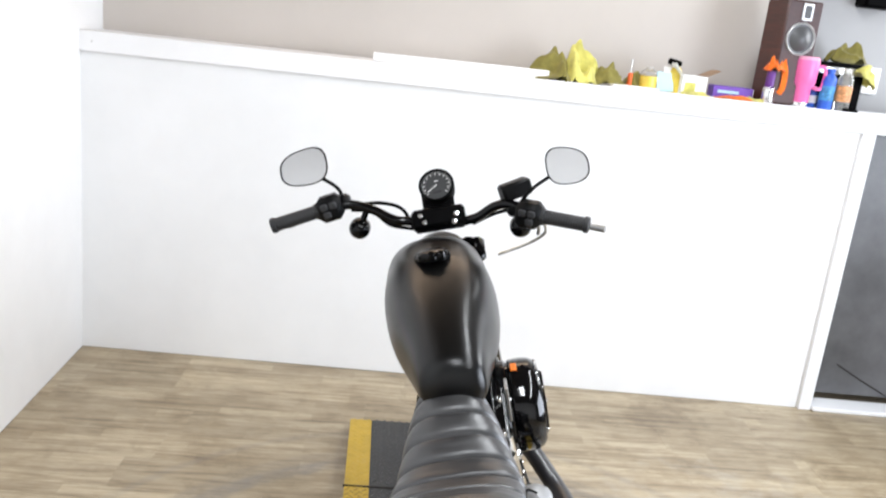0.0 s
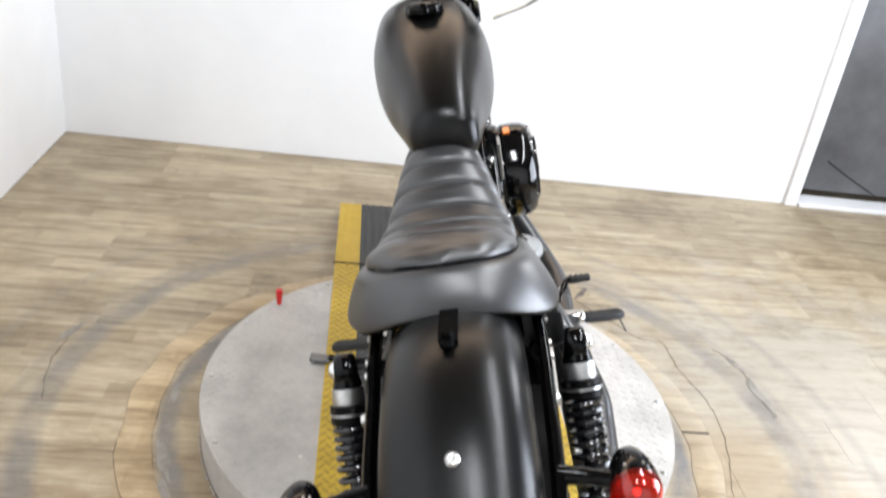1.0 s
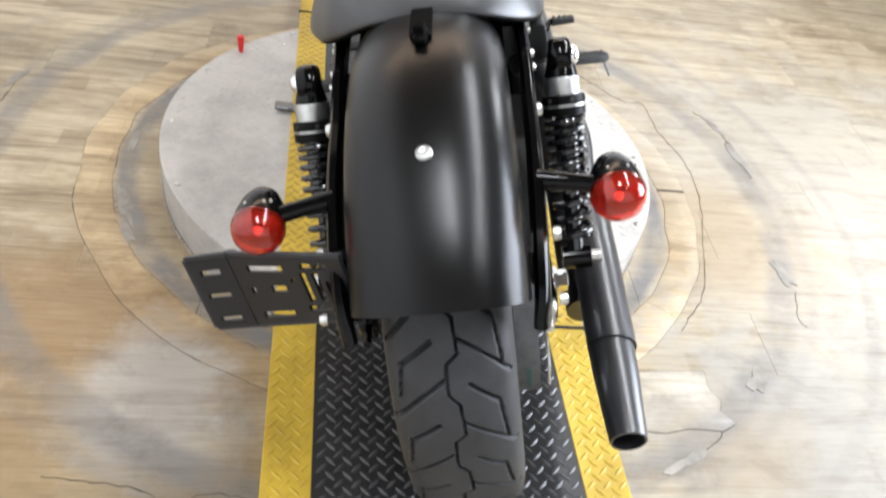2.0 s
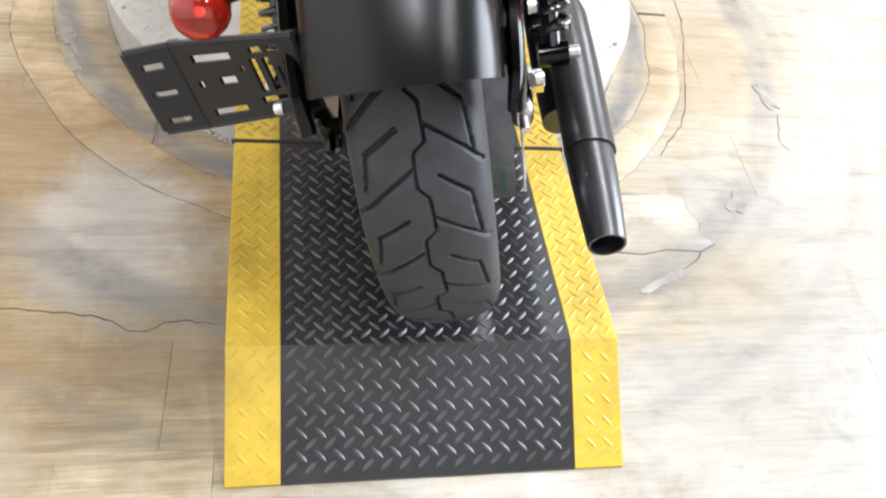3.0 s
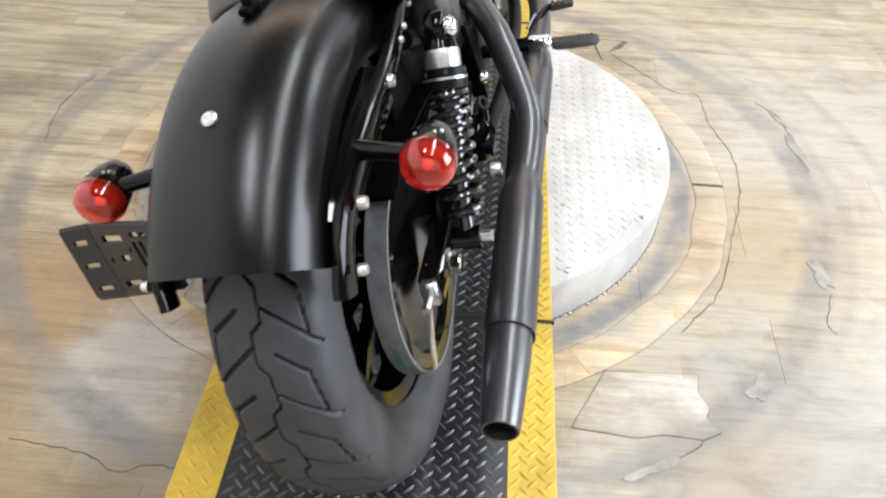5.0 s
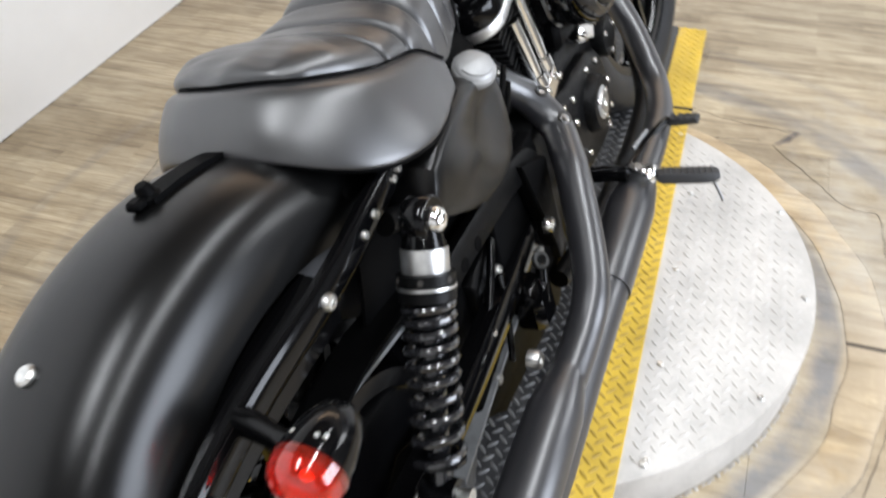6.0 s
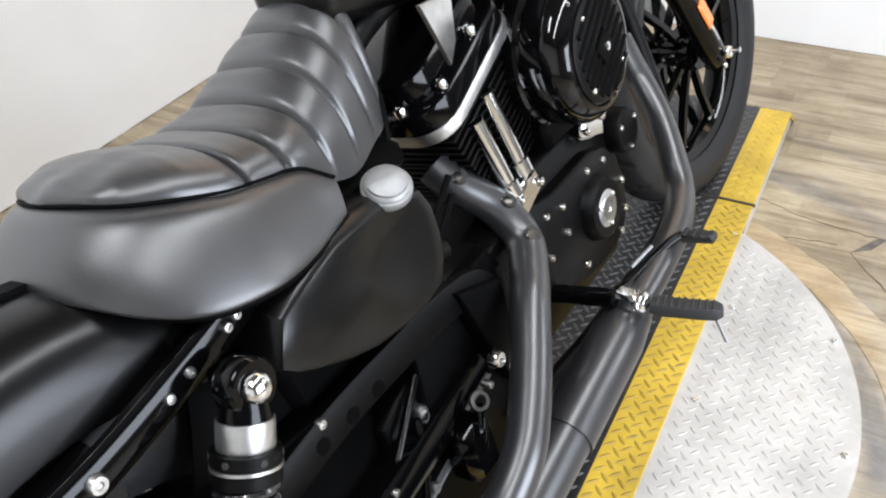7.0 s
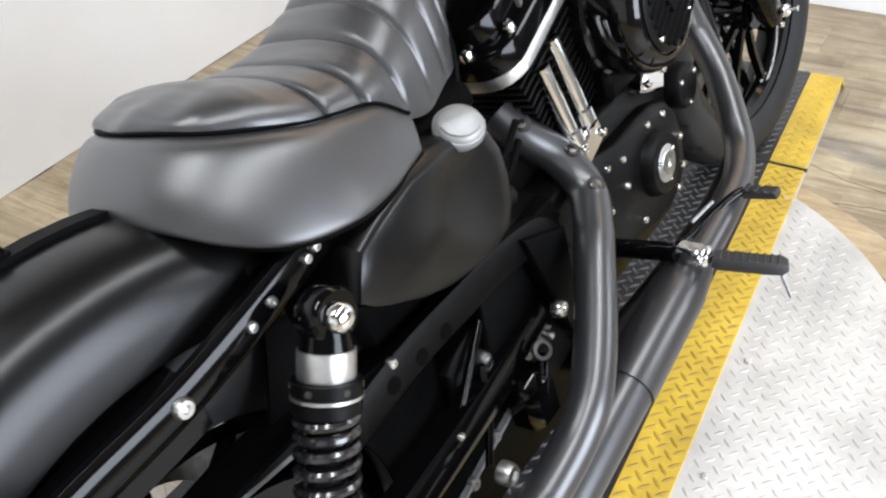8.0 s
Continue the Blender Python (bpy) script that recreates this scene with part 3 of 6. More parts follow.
for key in ("rear", "front"):
    g = Geo()
    loops = []
    for y, z in SPANS[key]:
        inset = 0.004 if abs(y) > 1.1 else 0.0
        top = max(0.002, z - 0.0125)
        loops.append([(-MAT_W + 0.008, y - math.copysign(inset, y), 0.0), (MAT_W - 0.008, y - math.copysign(inset, y), 0.0), (MAT_W - 0.008, y - math.copysign(inset, y), top), (-MAT_W + 0.008, y - math.copysign(inset, y), top)])
    part("support", g.loft(loops), silver_tread, runway, "pale aluminium support under the flap", sharp=20)
for y in (-0.619, 0.619):
    part("hinge", Geo().tube([(-MAT_W - 0.004, y, T - 0.001), (MAT_W + 0.004, y, T - 0.001)], 0.0045, 10), crack_black, runway, "dark steel hinge rod")

# red peg on the rim
peg = thing("rim_peg", "red plastic peg standing on the turntable rim", "peg")
part("peg_body", Geo().lathe([(0.006, 0), (0.0065, 0.004), (0.0095, 0.038), (0.0095, 0.044), (0.008, 0.046), (0.0, 0.0465)], (-0.448, 0.356, H), Z, 18),
     worn(material("red_plastic", (0.6, 0.02, 0.02), 0.4), 60, 0.25, 0.1), peg)


# ---- the motorcycle, built upright (x right, y ahead, z up from the plate), leaning on its side stand ----
BIKE = pose(0.121, 0.0, 0.113, 0, -15.26, -4.49)
bike = thing("motorcycle", "matt black cruiser motorcycle leaning on its side stand", "motorcycle", at=BIKE)
RAX, FAX = Vector((0, -0.842, 0.316)), Vector((-0.018, 0.668, 0.325))
PX, NX = Vector((1, 0, 0)), Vector((-1, 0, 0))


def both(name, geo, mat, label="", sharp=38):
    """The same part on both sides."""
    a = part(name, geo, mat, bike, label, sharp)
    b = part(name, mirrored(geo), mat, bike, label, sharp)
    return a, b



def rounded_prism(c, turn, hx, hy, z0, z1, rad, bevel=0.006, n=6):
    """A block with rounded upright corners and a bevelled top."""
    out = []
    for k, (sx, sy) in enumerate(((1, 1), (-1, 1), (-1, -1), (1, -1))):
        for j in range(n + 1):
            q = math.pi / 2 * (k + j / n)
            out.append((sx * (hx - rad) + rad * math.cos(q), sy * (hy - rad) + rad * math.sin(q)))
    bevel = min(bevel, 0.4 * (z1 - z0))
    loops = []
    for d, h in ((0, z0), (0, z1 - bevel), (bevel * 0.3, z1 - bevel * 0.3), (bevel, z1)):
        loops.append([Vector(c) + turn @ Vector((x * (1 - d / hx), y * (1 - d / hy), h)) for x, y in out])
    return Geo().loft(loops)


def half_shield(pts, rs, a0=-75, a1=150, n=16):
    """A curved sheet over the outer side of a pipe."""
    loops = []
    pts = [Vector(p) for p in pts]
    for k, p in enumerate(pts):
        t = (pts[min(k + 1, len(pts) - 1)] - pts[max(k - 1, 0)]).normalized()
        side = t.cross(Vector((0, 0, 1))).normalized()
        if side.x < 0:
            side = -side
        up = Vector((0, 0, 1)) - t * t.z
        up.normalize()
        q = [radians(a0 + (a1 - a0) * j / n) for j in range(n + 1)]
        loops.append([p + (side * math.cos(a) + up * math.sin(a)) * rs[k] for a in q] + [p + (side * math.cos(a) + up * math.sin(a)) * (rs[k] - 0.002) for a in q[::-1]])
    return Geo().loft(loops)


# tyres: a dense ring whose tread grooves are cut into the surface
def seg_dist(u, s, a, b, us, ss):
    ax, ay, bx, by = a[0] * us, a[1] * ss, b[0] * us, b[1] * ss
    px, py = u * us - ax, s * ss - ay
    dx, dy = bx - ax, by - ay
    t = np.clip((px * dx + py * dy) / (dx * dx + dy * dy), 0, 1)
    return np.hypot(px - t * dx, py - t * dy)


REAR_CUTS = [(((0.155, 0.0), (0.17, 0.137), (-0.035, 0.253), (-0.05, 0.617), (0.13, 0.744), (0.155, 1.0)), 0.0008),
             (((-0.1, 0.43), (-0.59, 0.665), (-1.1, 0.98)), 0.0016), (((-0.28, 0.0), (-0.82, 0.24)), 0.0017), (((-0.82, 0.24), (-0.9, 0.66)), 0.0008),
             (((0.18, -0.03), (0.5, 0.11), (0.8, 0.26), (1.06, 0.45)), 0.0009), (((0.34, 0.51), (0.78, 0.74)), 0.0012), (((0.82, 0.76), (0.92, 1.3)), 0.0006)]
FRONT_CUTS = [(((-0.1, 0.0), (0.1, 0.5), (-0.1, 1.0)), 0.0012), (((0.15, 0.2), (0.9, 0.5)), 0.0015), (((-0.15, 0.7), (-0.9, 1.0)), 0.0015)]


def tyre_mesh(name, centre, prof, cuts, periods, na, nx, spin=0.0):
    p = np.array(prof)
    t = np.linspace(-1, 1, nx)
    t = 0.5 + 0.5 * (0.5 * t + 0.5 * t ** 3)
    d = np.r_[0, np.cumsum(np.hypot(*np.diff(p, axis=0).T))]
    fx = curve1([(a, b) for a, b in zip(d / d[-1], p[:, 0])])
    fr = curve1([(a, b) for a, b in zip(d / d[-1], p[:, 1])])
    xs, rs = np.array([fx(q) for q in t]), np.array([fr(q) for q in t])
    half = 0.85 * np.abs(xs).max()
    ang = np.linspace(0, 2 * np.pi, na, endpoint=False)
    U, A = np.meshgrid(xs / half, ang)
    R = np.tile(rs, (na, 1))
    s = (spin - A / (2 * np.pi) * periods) % 1.0
    arc = 2 * np.pi * rs.max() / periods
    depth = np.zeros_like(U)
    for line, w in cuts:
        for a, b in zip(line, line[1:]):
            for off in (-1, 0, 1):
                dd = seg_dist(U, s + off, a, b, half, arc)
                depth = np.maximum(depth, np.clip((1.3 * w + 0.0009 - dd) / 0.0009, 0, 1))
    tread = np.clip((rs - rs.max() + 0.03) / 0.006, 0, 1)
    R = R - 0.009 * depth * tread[None, :]
    V = np.stack([np.tile(xs, (na, 1)) + centre[0], centre[1] - np.cos(A) * R, centre[2] + np.sin(A) * R], -1).reshape(-1, 3)
    i, j = np.meshgrid(np.arange(na), np.arange(nx - 1), indexing="ij")
    k = (i + 1) % na
    F = np.stack([i * nx + j, i * nx + j + 1, k * nx + j + 1, k * nx + j], -1).reshape(-1, 4)
    me = bpy.data.meshes.new(name)
    me.from_pydata(V.tolist(), [], F.tolist())
    me.polygons.foreach_set("use_smooth", [True] * len(me.polygons))
    me.materials.append(rubber if periods < 22 else shaded_rubber)
    return me


def tyre_profile(rim, r, w):
    side = [(0.72 * w, rim), (0.93 * w, rim + 0.24 * (r - rim)), (w, rim + 0.5 * (r - rim)), (0.95 * w, rim + 0.72 * (r - rim)), (0.84 * w, rim + 0.85 * (r - rim)),
            (0.62 * w, rim + 0.935 * (r - rim)), (0.32 * w, rim + 0.985 * (r - rim))]
    return [(-x, q) for x, q in side] + [(0, r)] + side[::-1]


def wheel(name, c, rim, r, w, cuts, periods, na, nx, label, turn=0.0, spokes=9, spin=0.0):
    g = Geo()
    out = [(rim + 0.004, -0.72 * w), (rim + 0.009, -0.74 * w), (rim + 0.009, -0.68 * w), (rim - 0.012, -0.6 * w), (rim - 0.022, -0.3 * w), (rim - 0.026, 0), (rim - 0.022, 0.3 * w),
           (rim - 0.012, 0.6 * w), (rim + 0.009, 0.68 * w), (rim + 0.009, 0.74 * w), (rim + 0.004, 0.72 * w)]
    inner = [(q - 0.008 if k not in (0, len(out) - 1) else q, h) for k, (q, h) in enumerate(out)][::-1]
    g.lathe(out + inner, (0, 0, 0), PX, 72, caps=False)
    ob = part(name, g, gloss, bike, label, sharp=30)
    ob.matrix_local = Matrix.Translation(c) @ pose(0, 0, 0, 0, 0, turn)
    ob_t = new("tyre", tyre_mesh("tyre", (0, 0, 0), tyre_profile(rim, r, w), cuts, periods, na, nx, spin))
    ob_t.parent = ob
    tagged(ob_t, "black rubber tyre with cut tread")
    part("hub", Geo().lathe([(0.0, -0.06), (0.038, -0.06), (0.042, -0.045), (0.032, -0.02), (0.032, 0.02), (0.042, 0.045), (0.038, 0.06), (0.0, 0.06)], (0, 0, 0), PX, 32), gloss, ob)
    for k in range(spokes):
        q = 2 * math.pi * k / spokes + 0.2
        d = Vector((0, math.cos(q), math.sin(q)))
        e = PX.cross(d)
        g = Geo()
        for sx in (-1, 1):
            pts = [d * 0.03 + PX * sx * 0.03, d * (0.5 * rim) + PX * sx * 0.022, d * (rim - 0.02) + PX * sx * 0.014 + e * 0.012 * sx]
            g.sweep(pts, [(-0.008, -0.007), (0.008, -0.007), (0.006, 0.008), (-0.006, 0.008)], up=tuple(PX))
        part("spoke", g, gloss, ob)
        part("spoke_end", Geo().box(d * (rim - 0.026) + PX * 0.018 + e * 0.012, (0.005, 0.03, 0.008), Matrix((PX, e, d)).transposed(), 0.001), cast_alu, ob, "bare machined spoke end")
    return ob


rear = wheel("rear_wheel", RAX, 0.2, 0.318, 0.076, REAR_CUTS, 19, 1400, 150, "black cast rear wheel", 0.0, spin=0.768)
front = wheel("front_wheel", FAX, 0.24, 0.328, 0.051, FRONT_CUTS, 24, 420, 40, "black cast spoked front wheel", -6.0)
part("brake_disc", Geo().lathe([(0.085, -0.003), (0.13, -0.003), (0.13, 0.003), (0.085, 0.003), (0.085, -0.003)], (-0.075, 0, 0), PX, 60, caps=False), zinc, front, "steel brake disc")

# rear fender: a skirted arch round the tyre
def fender(name, c, r, hw, skirt, a0, a1, lab, mat, parent=bike, steps=44, thick=0.004, spread=0.0):
    sec = []
    for k in range(29):
        q = math.pi * k / 28
        cx, sx = math.cos(q), math.sin(q)
        sec.append((hw * math.copysign(abs(cx) ** 0.84, cx), r - skirt + skirt * sx ** 0.62))
    loops = []
    for k in range(steps + 1):
        u = k / steps
        q = radians(a0 + (a1 - a0) * u)
        wide = 1 + spread * u
        full = sec + [(x * (hw - thick) / hw, h - thick if h > r - skirt + 0.001 else h) for x, h in sec[::-1]]
        loops.append([(c[0] + x * wide, c[1] - math.cos(q) * h, c[2] + math.sin(q) * h) for x, h in full])
    return part(name, Geo().loft(loops), mat, parent, lab, sharp=40)


rear_fender = fender("rear_fender", RAX, 0.401, 0.099, 0.1, 40.6, 132, "satin black steel rear fender", denim)
part("fender_bolt", Geo().lathe([(0.0092, -0.001), (0.0092, 0.003), (0.007, 0.0055), (0.0035, 0.006), (0.0, 0.0045)], RAX + Vector((0, -0.172, 0.362)), (0, -0.43, 0.9), 20), zinc, rear_fender, "round zinc bolt")
g = Geo()
pts = [RAX + Vector((0, -math.cos(radians(a)) * 0.404, math.sin(radians(a)) * 0.404)) for a in (90, 95, 100, 106, 112)]
g.sweep(pts, [(-0.011, -0.003), (0.013, -0.003), (0.013, 0.003), (-0.013, 0.003)])
part("seat_tab", g, plastic, rear_fender, "black seat mounting strap")
q = radians(91)
tp = RAX + Vector((0, -math.cos(q) * 0.402, math.sin(q) * 0.402))
g = Geo().lathe([(0.012, -0.004), (0.012, 0.005), (0.009, 0.007), (0.008, 0.014), (0.006, 0.017), (0.0, 0.0175)], tp, (0, -0.1, 1), 18)
g.box(tp + Vector((0, -0.016, 0.005)), (0.016, 0.016, 0.01), b=0.003)
part("strap_knob", g, plastic, rear_fender, "black knob")
fender("inner_fender", RAX, 0.36, 0.094, 0.17, 118, 188, "black inner fender", plastic, steps=16)
fender("front_fender", FAX, 0.362, 0.066, 0.05, 30, 130, "satin black front fender", denim, steps=30)

# fender struts beside the arch
ST = [(0.108, -1.09, 0.487), (0.111, -1.075, 0.515), (0.113, -1.045, 0.545), (0.116, -1.0, 0.566), (0.12, -0.92, 0.585), (0.123, -0.82, 0.595), (0.125, -0.74, 0.61), (0.124, -0.65, 0.629), (0.118, -0.56, 0.645)]
SEC = [(0.0095 * math.copysign(abs(math.cos(q)) ** 0.6, math.cos(q)), 0.0185 * math.sin(q)) for q in [2 * math.pi * k / 14 for k in range(14)]]
g = Geo().sweep(smooth(ST, 5), SEC, sizes=[1.0] * 41)
struts = both("fender_strut", g, gloss, "gloss black fender strut")
for s in struts:
    sg = 1 if s is struts[0] else -1
    for y, z, r in ((-1.02, 0.558, 0.008), (-0.822, 0.595, 0.009), (-0.742, 0.61, 0.0052), (-0.716, 0.616, 0.0052), (-0.668, 0.626, 0.0052), (-0.655, 0.63, 0.0052), (-0.642, 0.634, 0.0052), (-1.077, 0.512, 0.007)):
        part("strut_bolt", Geo().bolt((sg * 0.13, y, z), (sg, 0, 0), r, 0.008), zinc, s)

# black filler plates that close the gap between arch and strut
g = Geo()
loops = []
for p in [q for q in smooth(ST, 5) if -1.05 < q.y < -0.79]:
    loops.append([(0.09, p.y, p.z - 0.03), (p.x - 0.008, p.y, p.z - 0.04), (p.x - 0.002, p.y, p.z - 0.04), (p.x + 0.002, p.y, p.z + 0.006), (0.09, p.y, p.z + 0.014)])
both("strut_cover", Geo().loft(loops), gloss, "black cover between fender and strut")

# turn signals on stalks
for sg in (1, -1):
    c = Vector((sg * 0.206, -0.985, 0.578))
    body = part("turn_signal", Geo().lathe([(0.0, 0.062), (0.008, 0.061), (0.019, 0.052), (0.026, 0.036), (0.03, 0.016), (0.031, 0.0), (0.031, -0.004)], c, (0, 1, 0.05), 28), gloss, bike, "gloss black bullet turn signal")
    lens = part("lens", Geo().lathe([(0.0305, 0.0), (0.03, -0.008), (0.026, -0.016), (0.017, -0.0225), (0.006, -0.025), (0.0, -0.0255), (0.0, -0.0235), (0.006, -0.023), (0.016, -0.0205), (0.0245, -0.0145), (0.028, -0.007), (0.0285, 0.0), (0.0305, 0.0)], c + Vector((0, -0.003, 0)), (0, 1, 0.05), 32, caps=False), red_lens, body, "red lens")
    lens.visible_shadow = False
    part("reflector", Geo().lathe([(0.028, -0.001), (0.02, 0.008), (0.008, 0.014), (0.0, 0.014)], c, (0, 1, 0.05), 24, caps=False), lens_reflector, body, "bright inner reflector")
    part("bulb", Geo().lathe([(0.0, -0.009), (0.004, -0.008), (0.007, -0.003), (0.006, 0.006), (0.0, 0.012)], c, (0, 1, 0.05), 16), amber, body, "amber bulb")
    part("lens_ring", Geo().lathe([(0.0315, 0.002), (0.0318, -0.002), (0.0312, -0.005), (0.0305, -0.004)], c, (0, 1, 0.05), 28, caps=False), red_lens, body, "red lens rim")
    part("stalk", Geo().tube(smooth([(sg * 0.118, -0.955, 0.585), (sg * 0.15, -0.962, 0.584), (sg * 0.185, -0.972, 0.583)], 4), [0.013, 0.0125, 0.012, 0.0115, 0.011, 0.0105, 0.0105, 0.0105, 0.0105], 16), gloss, body, "black stalk")
    for k in (0.012, 0.02, -0.01):
        part("lens_screw", Geo().bolt(c + Vector((k, 0.012, 0.028)), (0, 0, 1), 0.002, 0.002, 8), zinc, body)

# licence plate carrier on the left
A, B, C = Vector((-0.314, -0.943, 0.513)), Vector((-0.104, -1.052, 0.58)), Vector((-0.316, -0.957, 0.408))
ex = (B - A).normalized()
ey = (C - A)
ey = (ey - ex * ey.dot(ex)).normalized()
ez = ex.cross(ey)
PW, PH = (B - A).length, 0.101


def slotted(w, h, holes, place, th):
    """A plate with rectangular openings through it, one connected sheet."""
    xs = sorted({0, w, *[a for q in holes for a in (q[0], q[2])]})
    ys = sorted({0, h, *[a for q in holes for a in (q[1], q[3])]})
    nx, ny = len(xs), len(ys)

    def solid(i, j):
        if not (0 <= i < nx - 1 and 0 <= j < ny - 1):
            return False
        cx, cy = (xs[i] + xs[i + 1]) / 2, (ys[j] + ys[j + 1]) / 2
        return not any(q[0] < cx < q[2] and q[1] < cy < q[3] for q in holes)

    at = lambda i, j, k: k * nx * ny + j * nx + i
    faces = []
    for i in range(nx - 1):
        for j in range(ny - 1):
            if not solid(i, j):
                continue
            faces.append([at(i, j, 1), at(i + 1, j, 1), at(i + 1, j + 1, 1), at(i, j + 1, 1)])
            faces.append([at(i, j, 0), at(i, j + 1, 0), at(i + 1, j + 1, 0), at(i + 1, j, 0)])
            for di, dj, a, c in ((-1, 0, (0, 0), (0, 1)), (1, 0, (1, 0), (1, 1)), (0, -1, (0, 0), (1, 0)), (0, 1, (0, 1), (1, 1))):
                if not solid(i + di, j + dj):
                    faces.append([at(i + a[0], j + a[1], 0), at(i + c[0], j + c[1], 0), at(i + c[0], j + c[1], 1), at(i + a[0], j + a[1], 1)])
    return Geo().add([place(x, y, z) for z in (0, th) for y in ys for x in xs], faces)


carrier_place = lambda x, y, z: A + ex * x + ey * (y * (1 - 0.24 * max(0, x - 0.066) / 0.19)) + ez * z
HOLES = [(0.092, 0.012, 0.152, 0.021), (0.084, 0.042, 0.092, 0.05), (0.12, 0.04, 0.146, 0.049), (0.086, 0.076, 0.142, 0.084), (0.182, 0.008, 0.224, 0.016), (0.176, 0.022, 0.186, 0.064),
         (0.195, 0.022, 0.205, 0.064), (0.212, 0.034, 0.219, 0.062), (0.17, 0.07, 0.21, 0.078), (0.158, 0.03, 0.164, 0.036)]
carrier = part("plate_carrier", slotted(PW - 0.066, PH, [(a - 0.066, q * 1.08, c - 0.066, d * 1.08) for a, q, c, d in HOLES], lambda x, y, z: carrier_place(x + 0.066, y, z), -0.004), carrier_plastic, bike, "black slotted licence plate carrier")
ez2 = (ez * 0.97 - ex * 0.22).normalized()
ex2 = ez2.cross(ey) * -1
wing_place = lambda x, y, z: A + ex * 0.066 + ex2 * (x - 0.066) + ey * y + ez2 * z
part("wing", slotted(0.064, PH, [(0.016, 0.016, 0.046, 0.024), (0.012, 0.05, 0.046, 0.057), (0.014, 0.085, 0.046, 0.092)], wing_place, -0.004), carrier_plastic, carrier, "folded slotted wing")
rim_grey = worn(material("grey_moulded_rim", (0.022, 0.025, 0.031), 0.42, spec=0.5), 40, 0.25, 0.15, 500)
RIM_SEC = [(-0.0045, -0.003), (0.0045, -0.003), (0.0035, 0.0045), (-0.0035, 0.0045)]
for yy in (0.0, PH):
    part("carrier_rim", Geo().sweep([carrier_place(0.066, yy, 0), carrier_place(PW, yy, 0)], RIM_SEC, up=tuple(ez)), rim_grey, carrier, "raised grey rim")
    part("wing_rim", Geo().sweep([wing_place(0.0, yy, 0), wing_place(0.064, yy, 0)], RIM_SEC, up=tuple(ez2)), rim_grey, carrier, "raised grey rim")
part("wing_rim", Geo().sweep([wing_place(0.0, 0.0, 0), wing_place(0.0, PH, 0)], RIM_SEC, up=tuple(ez2)), rim_grey, carrier, "raised grey rim")
part("carrier_rim", Geo().sweep([carrier_place(PW - 0.004, 0.0, 0), carrier_place(PW - 0.004, PH, 0)], RIM_SEC, up=tuple(ez)), rim_grey, carrier, "raised grey rim")
part("hinge_bar", Geo().sweep([carrier_place(0.068, -0.004, 0.001), carrier_place(0.068, PH + 0.004, 0.001)], [(-0.0095, -0.003), (0.0095, -0.003), (0.0075, 0.005), (-0.0075, 0.005)], up=tuple(ez)), rim_grey, carrier, "flat grey hinge bar")
for x0, x1, yy in ((0.09, 0.15, 0.062), (0.088, 0.15, 0.034)):
    part("carrier_rib", Geo().sweep([carrier_place(x0, yy, 0), carrier_place(x1, yy, 0)], [(-0.002, -0.001), (0.002, -0.001), (0.0015, 0.003), (-0.0015, 0.003)], up=tuple(ez)), carrier_plastic, carrier)
part("carrier_arm", Geo().box(carrier_place(PW + 0.004, 0.03, 0.01), (0.04, 0.05, 0.016), Matrix((ex, ey, ez)).transposed(), 0.006), plastic, carrier)
part("carrier_bolt", Geo().bolt(carrier_place(0.2, 0.012, 0), tuple(ez), 0.005, 0.004), carrier_plastic, carrier)
part("carrier_bolt", Geo().bolt(carrier_place(0.215, 0.1, 0), tuple(ez), 0.005, 0.004), carrier_plastic, carrier)

# seat
SEAT = curve1([(-0.696, 0.012, 0.754, 0.75), (-0.69, 0.034, 0.759, 0.748), (-0.682, 0.062, 0.763, 0.746), (-0.668, 0.083, 0.766, 0.74), (-0.657, 0.092, 0.767, 0.736), (-0.627, 0.1105, 0.766, 0.722), (-0.59, 0.119, 0.754, 0.709),
               (-0.548, 0.116, 0.743, 0.697), (-0.512, 0.115, 0.742, 0.68), (-0.49, 0.112, 0.746, 0.66), (-0.45, 0.106, 0.764, 0.645), (-0.4, 0.095, 0.79, 0.654), (-0.355, 0.083, 0.812, 0.662), (-0.335, 0.075, 0.82, 0.675), (-0.32, 0.06, 0.818, 0.71)])
RIBS = [-0.352, -0.392, -0.434, -0.478, -0.523, -0.568]
SEAT_X = -0.004
loops = []
ny = 210
